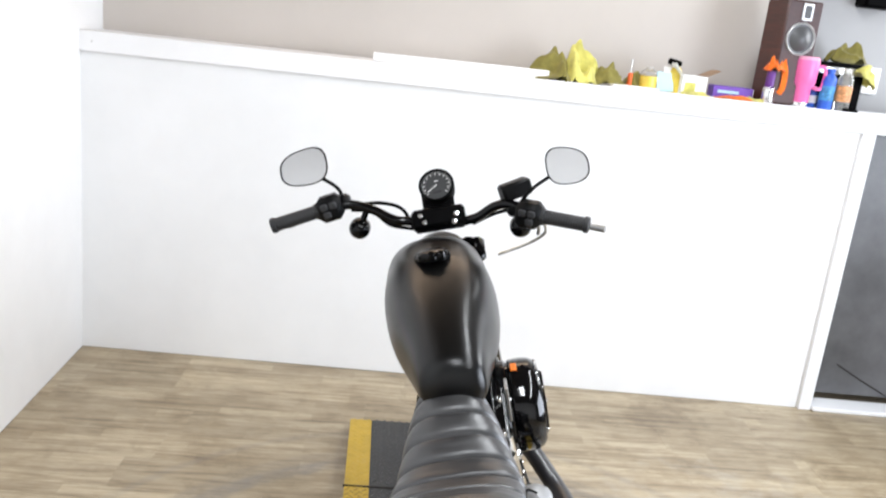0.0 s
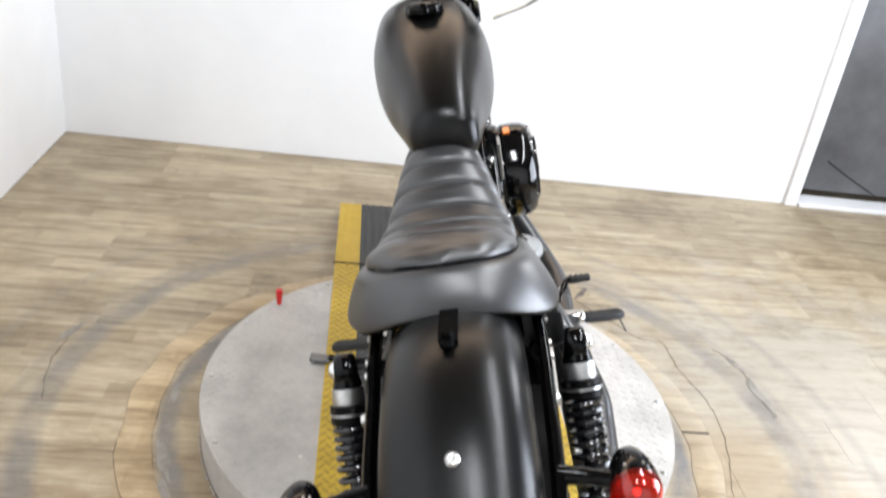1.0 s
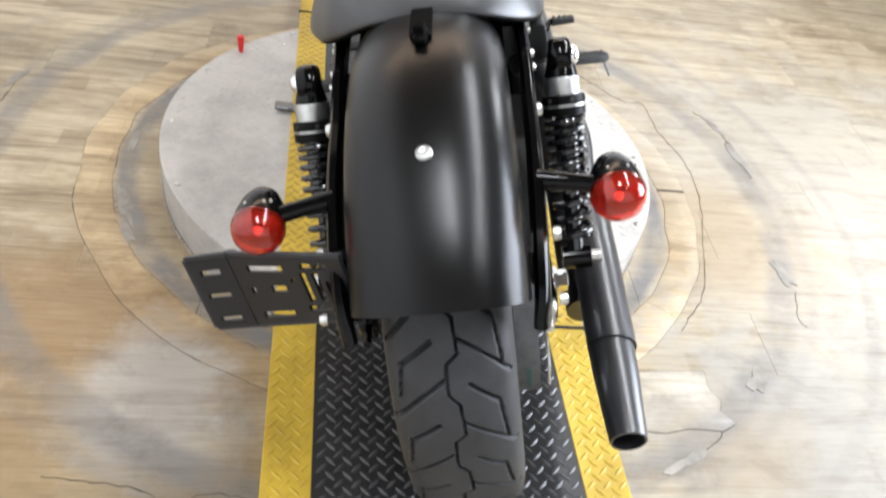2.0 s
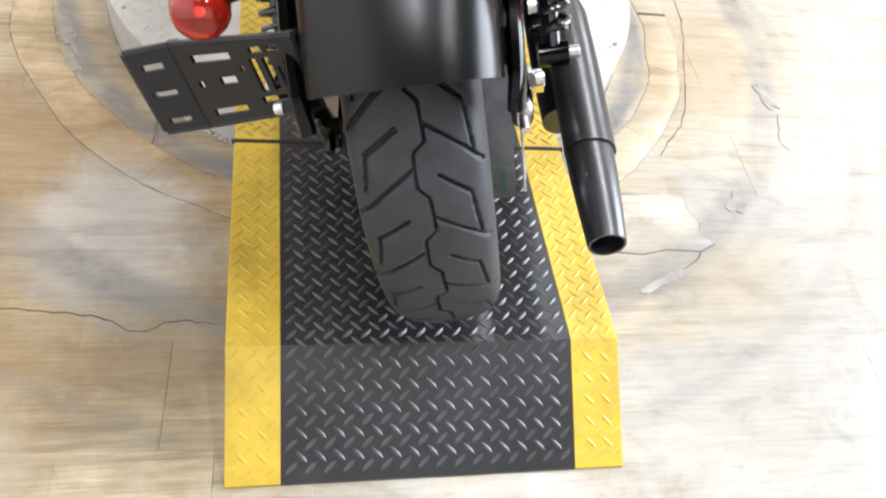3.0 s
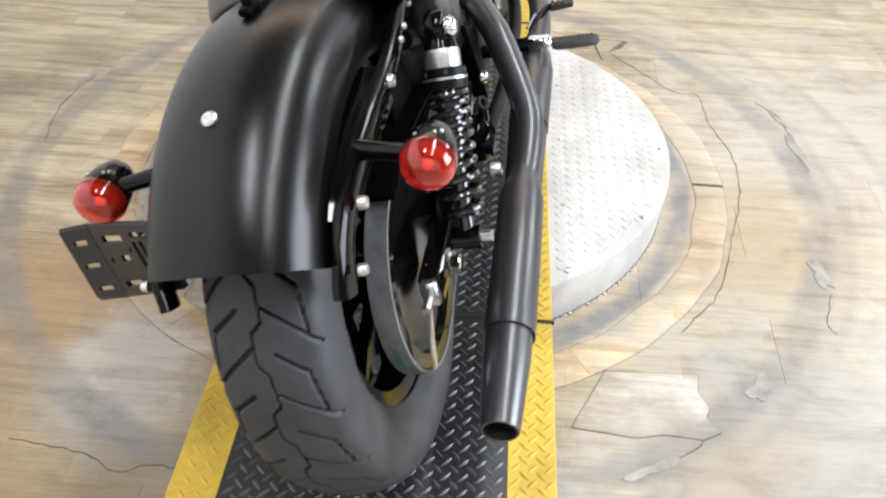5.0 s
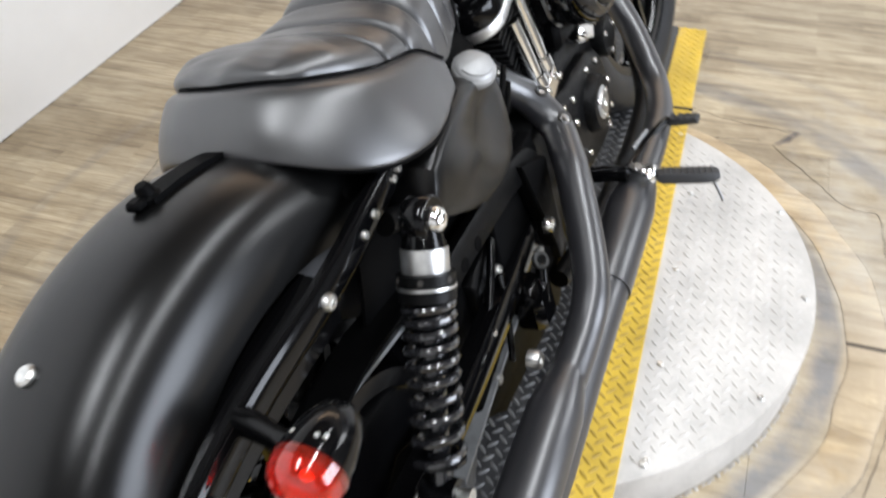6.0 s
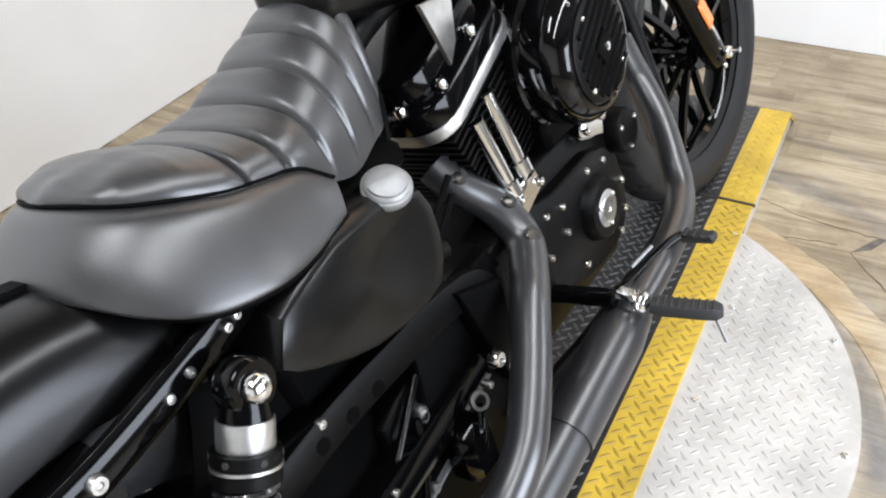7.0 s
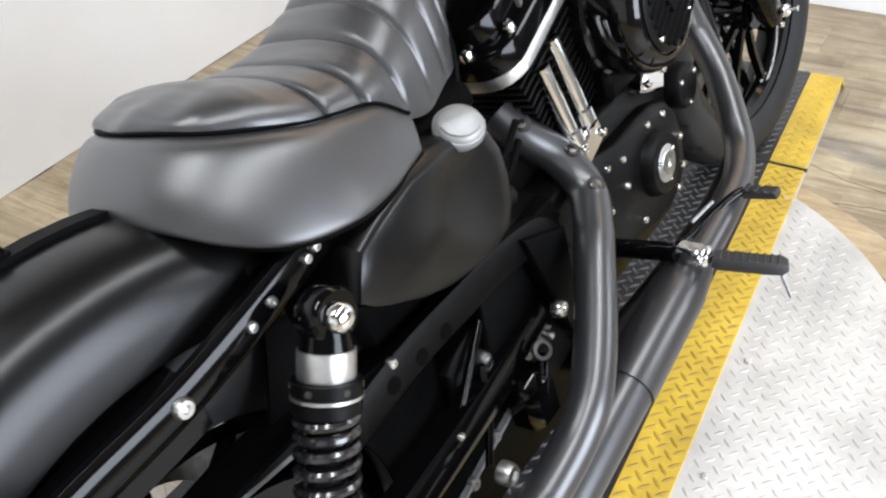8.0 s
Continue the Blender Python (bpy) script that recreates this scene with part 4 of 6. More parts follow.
for k in range(ny + 1):
    y = -0.696 + (0.696 - 0.32) * k / ny
    hw, zt, zb = SEAT(y, 1), SEAT(y, 2), SEAT(y, 3)
    d = min(abs(y - q) for q in RIBS)
    fade = 1.0
    dip = fade * (0.0085 * math.exp(-(d / 0.0032) ** 2) - 0.002 * (1 - math.exp(-(d / 0.01) ** 2)))
    loop = []
    for j in range(41):
        q = math.pi * j / 40
        cx, sx = math.cos(q), math.sin(q)
        x = hw * math.copysign(abs(cx) ** 0.72, cx)
        z = zb + (zt - zb) * sx ** (0.62 + 0.3 * max(0.0, min(1.0, (-0.5 - y) / 0.06)))
        crease = 0.0012 * noise.noise((x * 22, y * 70, 2.0)) + 0.0035 * noise.noise((x * 30, y * 22, 6.0)) * max(0.0, min(1.0, (-0.58 - y) / 0.03))
        on_top = max(0.0, min(1.0, (sx - 0.05) / 0.12))
        bow = 0.014 * (abs(x) / max(hw, 0.01)) ** 2 * max(0.0, min(1.0, (y + 0.54) / 0.08)) * min(1.0, (-0.32 - y) / 0.06)
        loop.append((SEAT_X - 0.008 * max(0.0, min(1.0, (-0.5 - y) / 0.1)) + x * (1 - dip * on_top * 3), y + bow, z - dip * on_top + crease * sx))
    loops.append(loop)
seat = part("seat", Geo().loft(loops), leather, bike, "black vinyl solo seat with rolled ribs", sharp=60)
# smooth skirt wrapped round the back: seam, shoulder, bulge and lower edge from the tail to the front
SKIRT = (((0, -0.696, 0.753), (0, -0.712, 0.749), (0, -0.735, 0.727), (0, -0.749, 0.704), (0, -0.744, 0.697)), ((0.05, -0.688, 0.75), (0.055, -0.705, 0.745), (0.064, -0.728, 0.722), (0.07, -0.742, 0.696), (0.068, -0.737, 0.689)),
         ((0.088, -0.664, 0.739), (0.1, -0.681, 0.734), (0.115, -0.702, 0.703), (0.123, -0.714, 0.671), (0.12, -0.709, 0.663)), ((0.11, -0.629, 0.726), (0.126, -0.645, 0.721), (0.144, -0.663, 0.688), (0.154, -0.677, 0.654), (0.15, -0.673, 0.645)),
         ((0.118, -0.59, 0.712), (0.136, -0.6, 0.707), (0.156, -0.612, 0.674), (0.168, -0.62, 0.643), (0.163, -0.618, 0.635)), ((0.115, -0.548, 0.701), (0.132, -0.554, 0.696), (0.15, -0.562, 0.665), (0.161, -0.569, 0.638), (0.156, -0.567, 0.631)),
         ((0.117, -0.512, 0.691), (0.129, -0.517, 0.684), (0.142, -0.525, 0.658), (0.15, -0.531, 0.637), (0.146, -0.53, 0.631)), ((0.13, -0.487, 0.668), (0.134, -0.49, 0.66), (0.139, -0.495, 0.648), (0.142, -0.499, 0.638), (0.139, -0.498, 0.633)))
rows = [smooth(r, 5) for r in SKIRT]
cols = []
for k in range(len(rows[0])):
    right = [r[k] for r in rows]
    left = [Vector((-p.x * (0.94 if p.y < -0.65 else 0.98), p.y, p.z)) for p in right[:0:-1]]
    lean = 0.008 * (1 - k / (len(rows[0]) - 1))
    cols.append([p + Vector((SEAT_X - lean * max(0.0, min(1.0, (-0.5 - p.y) / 0.1)), 0, 0)) for p in smooth(left + right, 6)])
loops = []
for i in range(len(cols[0])):
    outer = [c[i] for c in cols]
    wave = 0.0011 * noise.noise((outer[6].x * 16, outer[6].y * 16, 5.0))
    outer = [p + Vector((p.x, p.y + 0.6, 0)).normalized() * wave * math.sin(math.pi * j / (len(outer) - 1)) for j, p in enumerate(outer)]
    lo, hi = outer[-1], outer[0]
    loops.append(outer + [Vector((lo.x * 0.86, lo.y * 0.88 - 0.06 * 1.0 + 0.0, lo.z - 0.004)), Vector((hi.x * 0.8, hi.y * 0.9 - 0.05, hi.z - 0.03))])
part("skirt", Geo().loft(loops), leather, seat, "smooth black vinyl skirt", sharp=50)
part("piping", Geo().tube([p + Vector((0, 0, 0.0018)) for p in cols[0]], 0.0019, 8), plastic, seat, "stitched black piping")
part("lower_welt", Geo().tube(cols[-1], 0.003, 8), plastic, seat, "black welt along the lower edge")

# fuel tank
TANK = curve1([(-0.362, 0.04, 0.845, 0.79), (-0.356, 0.052, 0.86, 0.775), (-0.34, 0.062, 0.876, 0.767), (-0.25, 0.081, 0.915, 0.75), (-0.13, 0.109, 0.952, 0.74), (-0.02, 0.1235, 0.976, 0.74),
               (0.08, 0.121, 0.982, 0.745), (0.15, 0.119, 0.976, 0.757), (0.195, 0.114, 0.966, 0.775), (0.215, 0.104, 0.955, 0.79), (0.222, 0.092, 0.943, 0.81), (0.226, 0.075, 0.925, 0.83)])
loops = []
for k in range(71):
    y = -0.362 + 0.586 * k / 70
    hw, zt, zb = TANK(y, 1), TANK(y, 2), TANK(y, 3)
    loop = []
    for j in range(48):
        q = 2 * math.pi * j / 48
        cx, sx = math.cos(q), math.sin(q)
        zm = zb + 0.42 * (zt - zb)
        z = zm + ((zt - zm) if sx > 0 else (zm - zb)) * math.copysign(abs(sx) ** 0.8, sx)
        loop.append((-0.0084 - 0.063 * (y + 0.1) + hw * math.copysign(abs(cx) ** 0.78, cx), y, z + 0.0012 * math.exp(-(cx * hw / 0.003) ** 2) * (sx > 0)))
    loops.append(loop)
tank = part("fuel_tank", Geo().loft(loops), denim, bike, "satin black teardrop fuel tank", sharp=60)
cap_c = Vector((-0.0128, -0.03, 0.972))
g = Geo()
prof = [(0.036, 0.0), (0.037, 0.006), (0.036, 0.016), (0.031, 0.022), (0.02, 0.026), (0.0, 0.027)]
loops = []
up = unit((0, -0.13, 1))
for r, h in prof:
    loops.append([cap_c + Vector((r * (1 + (0.07 * math.cos(8 * q) if h < 0.02 else 0)) * math.cos(q), r * (1 + (0.07 * math.cos(8 * q) if h < 0.02 else 0)) * math.sin(q), -0.13 * -r * math.sin(q) * -1)) + up * h
                  for q in [2 * math.pi * j / 48 for j in range(48)]])
part("filler_cap", g.loft(loops), gloss, tank, "gloss black scalloped filler cap")

# shocks
for sg in (1, -1):
    top, low = Vector((sg * 0.174, -0.699, 0.598)), Vector((sg * 0.178, -0.834, 0.348))
    ax = (low - top).normalized()
    ln = (low - top).length
    shock = part("shock_absorber", Geo().lathe([(0.0, 0.02), (0.017, 0.02), (0.017, ln * 0.55), (0.012, ln * 0.56), (0.012, ln - 0.01), (0.0, ln - 0.01)], top, tuple(ax), 24), spring_black, bike, "black rear shock absorber with coil spring")
    helix = []
    turns, s0, s1 = 10, 0.078, ln - 0.035
    side = ax.orthogonal().normalized()
    oth = ax.cross(side)
    for k in range(turns * 16 + 1):
        q = 2 * math.pi * k / 16
        f = k / (turns * 16)
        h = s0 + (s1 - s0) * (0.62 * f + 0.38 * f * f)
        helix.append(top + ax * h + (side * math.cos(q) + oth * math.sin(q)) * 0.0246)
    part("spring", Geo().tube(helix, 0.0048, 8), spring_black, shock, "gloss black coil spring")
    part("collar", Geo().lathe([(0.019, 0.026), (0.0242, 0.028), (0.0246, 0.03), (0.0246, 0.05), (0.0242, 0.052), (0.019, 0.054)], top, tuple(ax), 32), cast_alu, shock, "bare aluminium collar")
    part("preload_ring", Geo().lathe([(0.0225, 0.052), (0.0298, 0.053), (0.0298, 0.064), (0.0268, 0.065), (0.0268, 0.068), (0.0298, 0.069), (0.0298, 0.08), (0.0225, 0.081)], top, tuple(ax), 32), wrinkle, shock, "black notched preload ring")
    for k in range(6):
        q = k * math.pi / 3
        part("ring_notch", Geo().lathe([(0.0032, 0), (0.0032, 0.0012), (0.0, 0.0013)], top + ax * 0.0585 + (side * math.cos(q) + oth * math.sin(q)) * 0.0293, tuple(side * math.cos(q) + oth * math.sin(q)), 8), crack_black, shock)
    part("ring_band", Geo().lathe([(0.028, 0.0645), (0.0304, 0.065), (0.0304, 0.068), (0.028, 0.0685)], top, tuple(ax), 32), cast_alu, shock, "bright ring")
    # upper eye with its bolt
    g = Geo().lathe([(0.0, -0.014), (0.022, -0.014), (0.025, -0.01), (0.025, 0.01), (0.022, 0.014), (0.0, 0.014)], top, PX * sg, 24)
    g.lathe([(0.012, -0.012), (0.0165, -0.004), (0.018, 0.006), (0.021, 0.018), (0.0235, 0.03)], top, tuple(ax), 24)
    part("upper_eye", g, gloss, shock, "gloss black upper eye")
    part("eye_bolt", Geo().lathe([(0.0135, 0.0), (0.0135, 0.006), (0.011, 0.011), (0.006, 0.014), (0.0, 0.0145)], top + PX * sg * 0.012, PX * sg, 20), chrome, shock, "chrome acorn bolt")
    part("lower_plate", Geo().lathe([(0.012, -0.04), (0.028, -0.038), (0.028, -0.033), (0.012, -0.03)], top + ax * ln, tuple(ax), 28), gloss, shock)
    part("lower_eye", Geo().lathe([(0.0, -0.02), (0.017, -0.02), (0.017, 0.02), (0.0, 0.02)], low, PX, 20), gloss, shock)
    part("lower_bolt", Geo().tube([low - PX * sg * 0.012, low + PX * sg * 0.035], 0.0085, 14), zinc, shock, "zinc lower bolt")

# swingarm, axle, belt drive
g = Geo().sweep(smooth([(0.105, -0.36, 0.325), (0.118, -0.55, 0.318), (0.126, -0.72, 0.315), (0.128, -0.9, 0.315)], 5), [(-0.013, -0.024), (0.013, -0.024), (0.015, -0.02), (0.015, 0.02), (0.013, 0.024), (-0.013, 0.024), (-0.015, 0.02), (-0.015, -0.02)])
arms = both("swingarm", g, gloss, "gloss black swingarm leg")
for s, sg in zip(arms, (1, -1)):
    part("axle_nut", Geo().lathe([(0.0, 0.0), (0.021, 0.0), (0.021, 0.006), (0.016, 0.007), (0.016, 0.02), (0.013, 0.022), (0.0, 0.022)], (sg * 0.142, -0.845, 0.314), (sg, 0, 0), 6), chrome if sg > 0 else gloss, s, "axle nut")
    part("adjuster", Geo().box((sg * 0.128, -0.905, 0.315), (0.024, 0.02, 0.04), b=0.004), zinc if sg > 0 else gloss, s, "belt adjuster")
    part("adjuster_bolt", Geo().tube([(sg * 0.128, -0.905, 0.315), (sg * 0.128, -0.94, 0.314)], 0.006, 10), zinc if sg > 0 else gloss, s)
BR, BF = 0.152, 0.062
bf = Vector((0, -0.33, 0.345))
dv = Vector((0, RAX[1] - bf[1], RAX[2] - bf[2]))
base = math.atan2(dv[2], dv[1])
off = math.asin((BR - BF) / dv.length)
loop = []
for k in range(41):
    q = base - math.pi / 2 - off + (math.pi + 2 * off) * k / 40
    loop.append((RAX[1] + BR * math.cos(q), RAX[2] + BR * math.sin(q), q))
for k in range(25):
    q = base + math.pi / 2 + off + (math.pi - 2 * off) * k / 24
    loop.append((bf[1] + BF * math.cos(q), bf[2] + BF * math.sin(q), q))
g = Geo()
rings = [[(x, y + math.cos(q) * d, z + math.sin(q) * d) for x, d in ((0.078, 0.0), (0.108, 0.0), (0.108, 0.005), (0.078, 0.005))] for y, z, q in loop]
g.loft(rings + [rings[0]], caps=False)
belt = part("drive_belt", g, worn(material("belt_rubber", (0.12, 0.125, 0.13), 0.55), 40, 0.3, 0.3, 300), bike, "black toothed drive belt")
for k in range(5):
    q = math.pi + 0.1 + k * 0.07
    part("belt_print", Geo().box((0.093, RAX[1] + (BR + 0.0052) * math.cos(q), RAX[2] + (BR + 0.0052) * math.sin(q)), (0.007, 0.0008, 0.0075 - 0.001 * (k % 2)),
                                 Matrix.Rotation(q, 3, "X"), 0.0002), teal_print, belt, "faded teal print bars")
g = Geo().lathe([(0.0, 0.074), (0.06, 0.074), (0.13, 0.08), (0.15, 0.08), (0.15, 0.106), (0.13, 0.106), (0.125, 0.098), (0.06, 0.09), (0.0, 0.1)], (0, 0, 0), PX, 48)
part("pulley", g, gloss, rear, "black belt pulley")
part("debris_guard", Geo().sweep(smooth([(0.122, -0.87, 0.335), (0.124, -0.91, 0.3), (0.124, -0.945, 0.262), (0.122, -0.96, 0.225)], 5), [(-0.006, -0.0015), (0.006, -0.0015), (0.006, 0.0015), (-0.006, 0.0015)], up=(1, 0, 0)), zinc, bike, "pale steel guard strip")
part("belt_guard", Geo().sweep(smooth([(0.095, -0.45, 0.44), (0.095, -0.62, 0.47), (0.095, -0.78, 0.487), (0.095, -0.9, 0.475)], 5), [(-0.025, -0.004), (0.025, -0.004), (0.026, 0.002), (0.0, 0.006), (-0.026, 0.002)]), plastic, bike, "black belt guard")
part("rear_brake_disc", Geo().lathe([(0.09, -0.003), (0.145, -0.003), (0.145, 0.003), (0.09, 0.003), (0.09, -0.003)], (-0.09, 0, 0), PX, 60, caps=False), zinc, rear, "steel rear brake disc")
part("rear_caliper", Geo().box((-0.105, -0.78, 0.45), (0.05, 0.1, 0.05), Matrix.Rotation(0.5, 3, "X"), 0.01), wrinkle, bike)
part("inner_fender_tray", Geo().box((0, -0.6, 0.56), (0.17, 0.2, 0.05), Matrix.Rotation(0.35, 3, "X"), 0.01), plastic, bike)

# frame tubes
for pts, r in (([(0.12, -0.69, 0.585), (0.118, -0.6, 0.55), (0.115, -0.48, 0.53), (0.11, -0.36, 0.5)], 0.014),
               ([(0.115, -0.32, 0.2), (0.12, -0.1, 0.175), (0.12, 0.2, 0.18), (0.1, 0.33, 0.24), (0.06, 0.33, 0.5), (0.03, 0.26, 0.78)], 0.016), ([(0.06, -0.4, 0.5), (0.05, -0.39, 0.64), (0.04, -0.3, 0.75), (0.03, 0.2, 0.83)], 0.016)):
    both("frame_tube", Geo().tube(smooth(pts, 6), r, 14), wrinkle, "black frame tube")
RAIL = [(0.12, -0.71, 0.44), (0.12, -0.6, 0.452), (0.12, -0.5, 0.452), (0.118, -0.4, 0.446), (0.117, -0.33, 0.425), (0.116, -0.3, 0.36), (0.115, -0.29, 0.24)]
for rail in both("frame_rail", Geo().sweep(smooth(RAIL, 6), [(-0.006, -0.022), (0.006, -0.022), (0.008, -0.019), (0.008, 0.019), (0.006, 0.022), (-0.006, 0.022)]), wrinkle, "flat black frame rail with round holes"):
    sg = 1 if max(v.co.x for v in rail.data.vertices) > 0 else -1
    for y, z in ((-0.63, 0.446), (-0.583, 0.444), (-0.54, 0.443)):
        part("rail_hole", Geo().lathe([(0.0095, -0.004), (0.0095, 0.0006), (0.0, 0.0006)], (sg * 0.128, y, z), (sg, 0, 0), 18), plastic, rail, "dark round hole")
part("frame_gusset", Geo().prism([(-0.384, 0.455), (-0.3, 0.42), (-0.31, 0.3), (-0.335, 0.28), (-0.36, 0.36)], 0.115, 0.135, lambda u, w, h: (h, u, w), 0.004), plastic, bike, "black side bracket")
part("sprocket_cover", Geo().prism([(-0.53, 0.36), (-0.46, 0.4), (-0.2, 0.44), (-0.19, 0.2), (-0.4, 0.17), (-0.5, 0.2), (-0.54, 0.27)], 0.04, 0.098, lambda u, w, h: (h, u, w), 0.01), wrinkle, bike, "black sprocket cover")
part("battery_box", Geo().box((0.0, -0.53, 0.5), (0.2, 0.2, 0.2), b=0.02), plastic, bike, "black battery box under the seat")
part("seat_pan", Geo().box((0.0, -0.53, 0.625), (0.2, 0.38, 0.05), b=0.02), plastic, bike)
part("transmission_case", Geo().box((0.02, -0.33, 0.34), (0.17, 0.2, 0.2), b=0.03), wrinkle, bike, "black transmission case")

# added black plates standing in for the dark underside between swingarm and pipes
part("underside_filler", Geo().prism([(-0.6, 0.29), (-0.25, 0.3), (-0.22, 0.2), (-0.3, 0.14), (-0.56, 0.15), (-0.62, 0.2)], 0.06, 0.1, lambda u, w, h: (h, u, w), 0.006), plastic, bike, "added black plate that fills the dark underside")
part("pivot_filler", Geo().prism([(-0.46, 0.44), (-0.28, 0.45), (-0.25, 0.24), (-0.4, 0.22), (-0.48, 0.3)], 0.09, 0.112, lambda u, w, h: (h, u, w), 0.006), plastic, bike, "added black plate that fills the dark gap by the swingarm pivot")
for y, z, r in ((-0.5, 0.24, 0.008), (-0.42, 0.205, 0.007), (-0.56, 0.22, 0.009)):
    part("frame_nut", Geo().bolt((0.1, y, z), PX, r, r), dull_steel, bike, "dull steel nut")

# oil tank cover and its cap
OIL = [(0.163, -0.632, 0.61), (0.164, -0.644, 0.592), (0.163, -0.654, 0.572), (0.163, -0.64, 0.558), (0.163, -0.619, 0.545), (0.161, -0.576, 0.522), (0.157, -0.538, 0.506), (0.151, -0.483, 0.493), (0.146, -0.444, 0.488), (0.14, -0.405, 0.49),
       (0.136, -0.386, 0.51), (0.133, -0.376, 0.54), (0.13, -0.374, 0.57), (0.127, -0.38, 0.592), (0.131, -0.42, 0.608), (0.145, -0.475, 0.622), (0.152, -0.54, 0.626), (0.159, -0.595, 0.619)]
c = Vector((0.155, -0.52, 0.565))
loops = []
for dx, d, lift in ((-0.09, -0.005, 0.006), (-0.04, -0.006, 0.01), (-0.015, -0.004, 0.009), (-0.005, -0.0015, 0.004), (-0.0012, 0.0005, 0.001), (0.0, 0.004, 0.0), (0.0005, 0.02, 0.0), (0.001, 0.06, 0.0)):
    loop = []
    for p in OIL:
        p = Vector(p)
        q = p + Vector((0, c.y - p.y, c.z - p.z)).normalized() * d
        loop.append((p.x + dx, q.y, q.z + lift * max(0.0, min(1.0, (p.z - 0.6) / 0.015))))
    loops.append(loop)
oil = part("oil_tank_cover", Geo().loft(loops), denim, bike, "satin black oil tank side cover", sharp=28)
oc, oa = Vector((0.127, -0.428, 0.621)), unit((0.5, -0.2, 0.84))
part("oil_cap", Geo().lathe([(0.0235, -0.0072), (0.0273, -0.0009), (0.0277, 0.0018), (0.0277, 0.0072), (0.0267, 0.0086), (0.026, 0.0088), (0.0256, 0.0099), (0.0239, 0.0131), (0.0185, 0.0166), (0.0101, 0.0191), (0.0, 0.0198)], oc, tuple(oa), 40), blasted_alu, oil, "bare aluminium oil cap")
bar_way = unit(Vector((0.5, 0.85, 0)) - oa * oa.dot(Vector((0.5, 0.85, 0))))
side_way = oa.cross(bar_way)
half = [oc + oa * 0.014 + (bar_way * math.cos(q) - side_way * math.sin(q)) * 0.0222 for q in [math.pi * k / 16 for k in range(17)]]
g = Geo().loft([half, [p + oa * 0.003 - (p - oc - oa * 0.014) * 0.04 for p in half], [oc + oa * 0.0215 + (p - oc - oa * 0.014) * 0.6 for p in half]])
part("cap_grip", g, blasted_alu, oil, "raised grip bar of the cap")

# engine
CR = Vector((0, -0.037, 0.33))
part("crankcase", Geo().prism([(-0.24, 0.4), (-0.17, 0.47), (0.05, 0.47), (0.14, 0.42), (0.16, 0.3), (0.09, 0.2), (-0.16, 0.2), (-0.25, 0.27)], -0.1, 0.085, lambda u, w, h: (h, u, w), 0.015), wrinkle, bike, "black engine crankcase")
CAM = [(-0.2, 0.41), (-0.17, 0.44), (-0.1, 0.425), (-0.04, 0.425), (0.02, 0.425), (0.07, 0.41), (0.1, 0.375), (0.112, 0.335), (0.108, 0.285), (0.08, 0.252), (0.04, 0.24), (-0.02, 0.24), (-0.08, 0.255), (-0.13, 0.275), (-0.175, 0.31), (-0.2, 0.36)]
CAM_BOLTS = [(-0.091, 0.396), (-0.093, 0.354), (-0.06, 0.275), (-0.004, 0.406), (0.049, 0.397), (0.094, 0.337), (0.088, 0.288), (0.062, 0.26), (-0.149, 0.345), (-0.136, 0.406)]
cam_cover = part("cam_cover", Geo().prism(CAM, 0.07, 0.107, lambda u, w, h: (h, u, w), 0.006), wrinkle, bike, "black cam cover ringed with bolts")
for y, z in CAM_BOLTS:
    part("cover_bolt", Geo().bolt((0.107, y, z), PX, 0.0062, 0.006), chrome, cam_cover)
part("timer_boss", Geo().lathe([(0.055, 0.0), (0.052, 0.012), (0.05, 0.02), (0.046, 0.026), (0.0, 0.026)], (0.1, 0.006, 0.337), PX, 36), wrinkle, cam_cover, "round black boss")
part("timer_plate", Geo().lathe([(0.031, 0.0), (0.031, 0.004), (0.028, 0.006), (0.0, 0.006)], (0.121, 0.006, 0.337), PX, 36), cast_alu, cam_cover, "brushed round badge plate")
part("timer_centre", Geo().lathe([(0.02, 0.0), (0.019, 0.002), (0.007, 0.0025), (0.006, 0.0005), (0.0, 0.0005)], (0.127, 0.006, 0.337), PX, 28), zinc, cam_cover)
for q in (0.6, 2.7, 4.7):
    part("timer_screw", Geo().bolt((0.127, 0.006 + 0.026 * math.cos(q), 0.337 + 0.026 * math.sin(q)), PX, 0.004, 0.003), chrome, cam_cover)

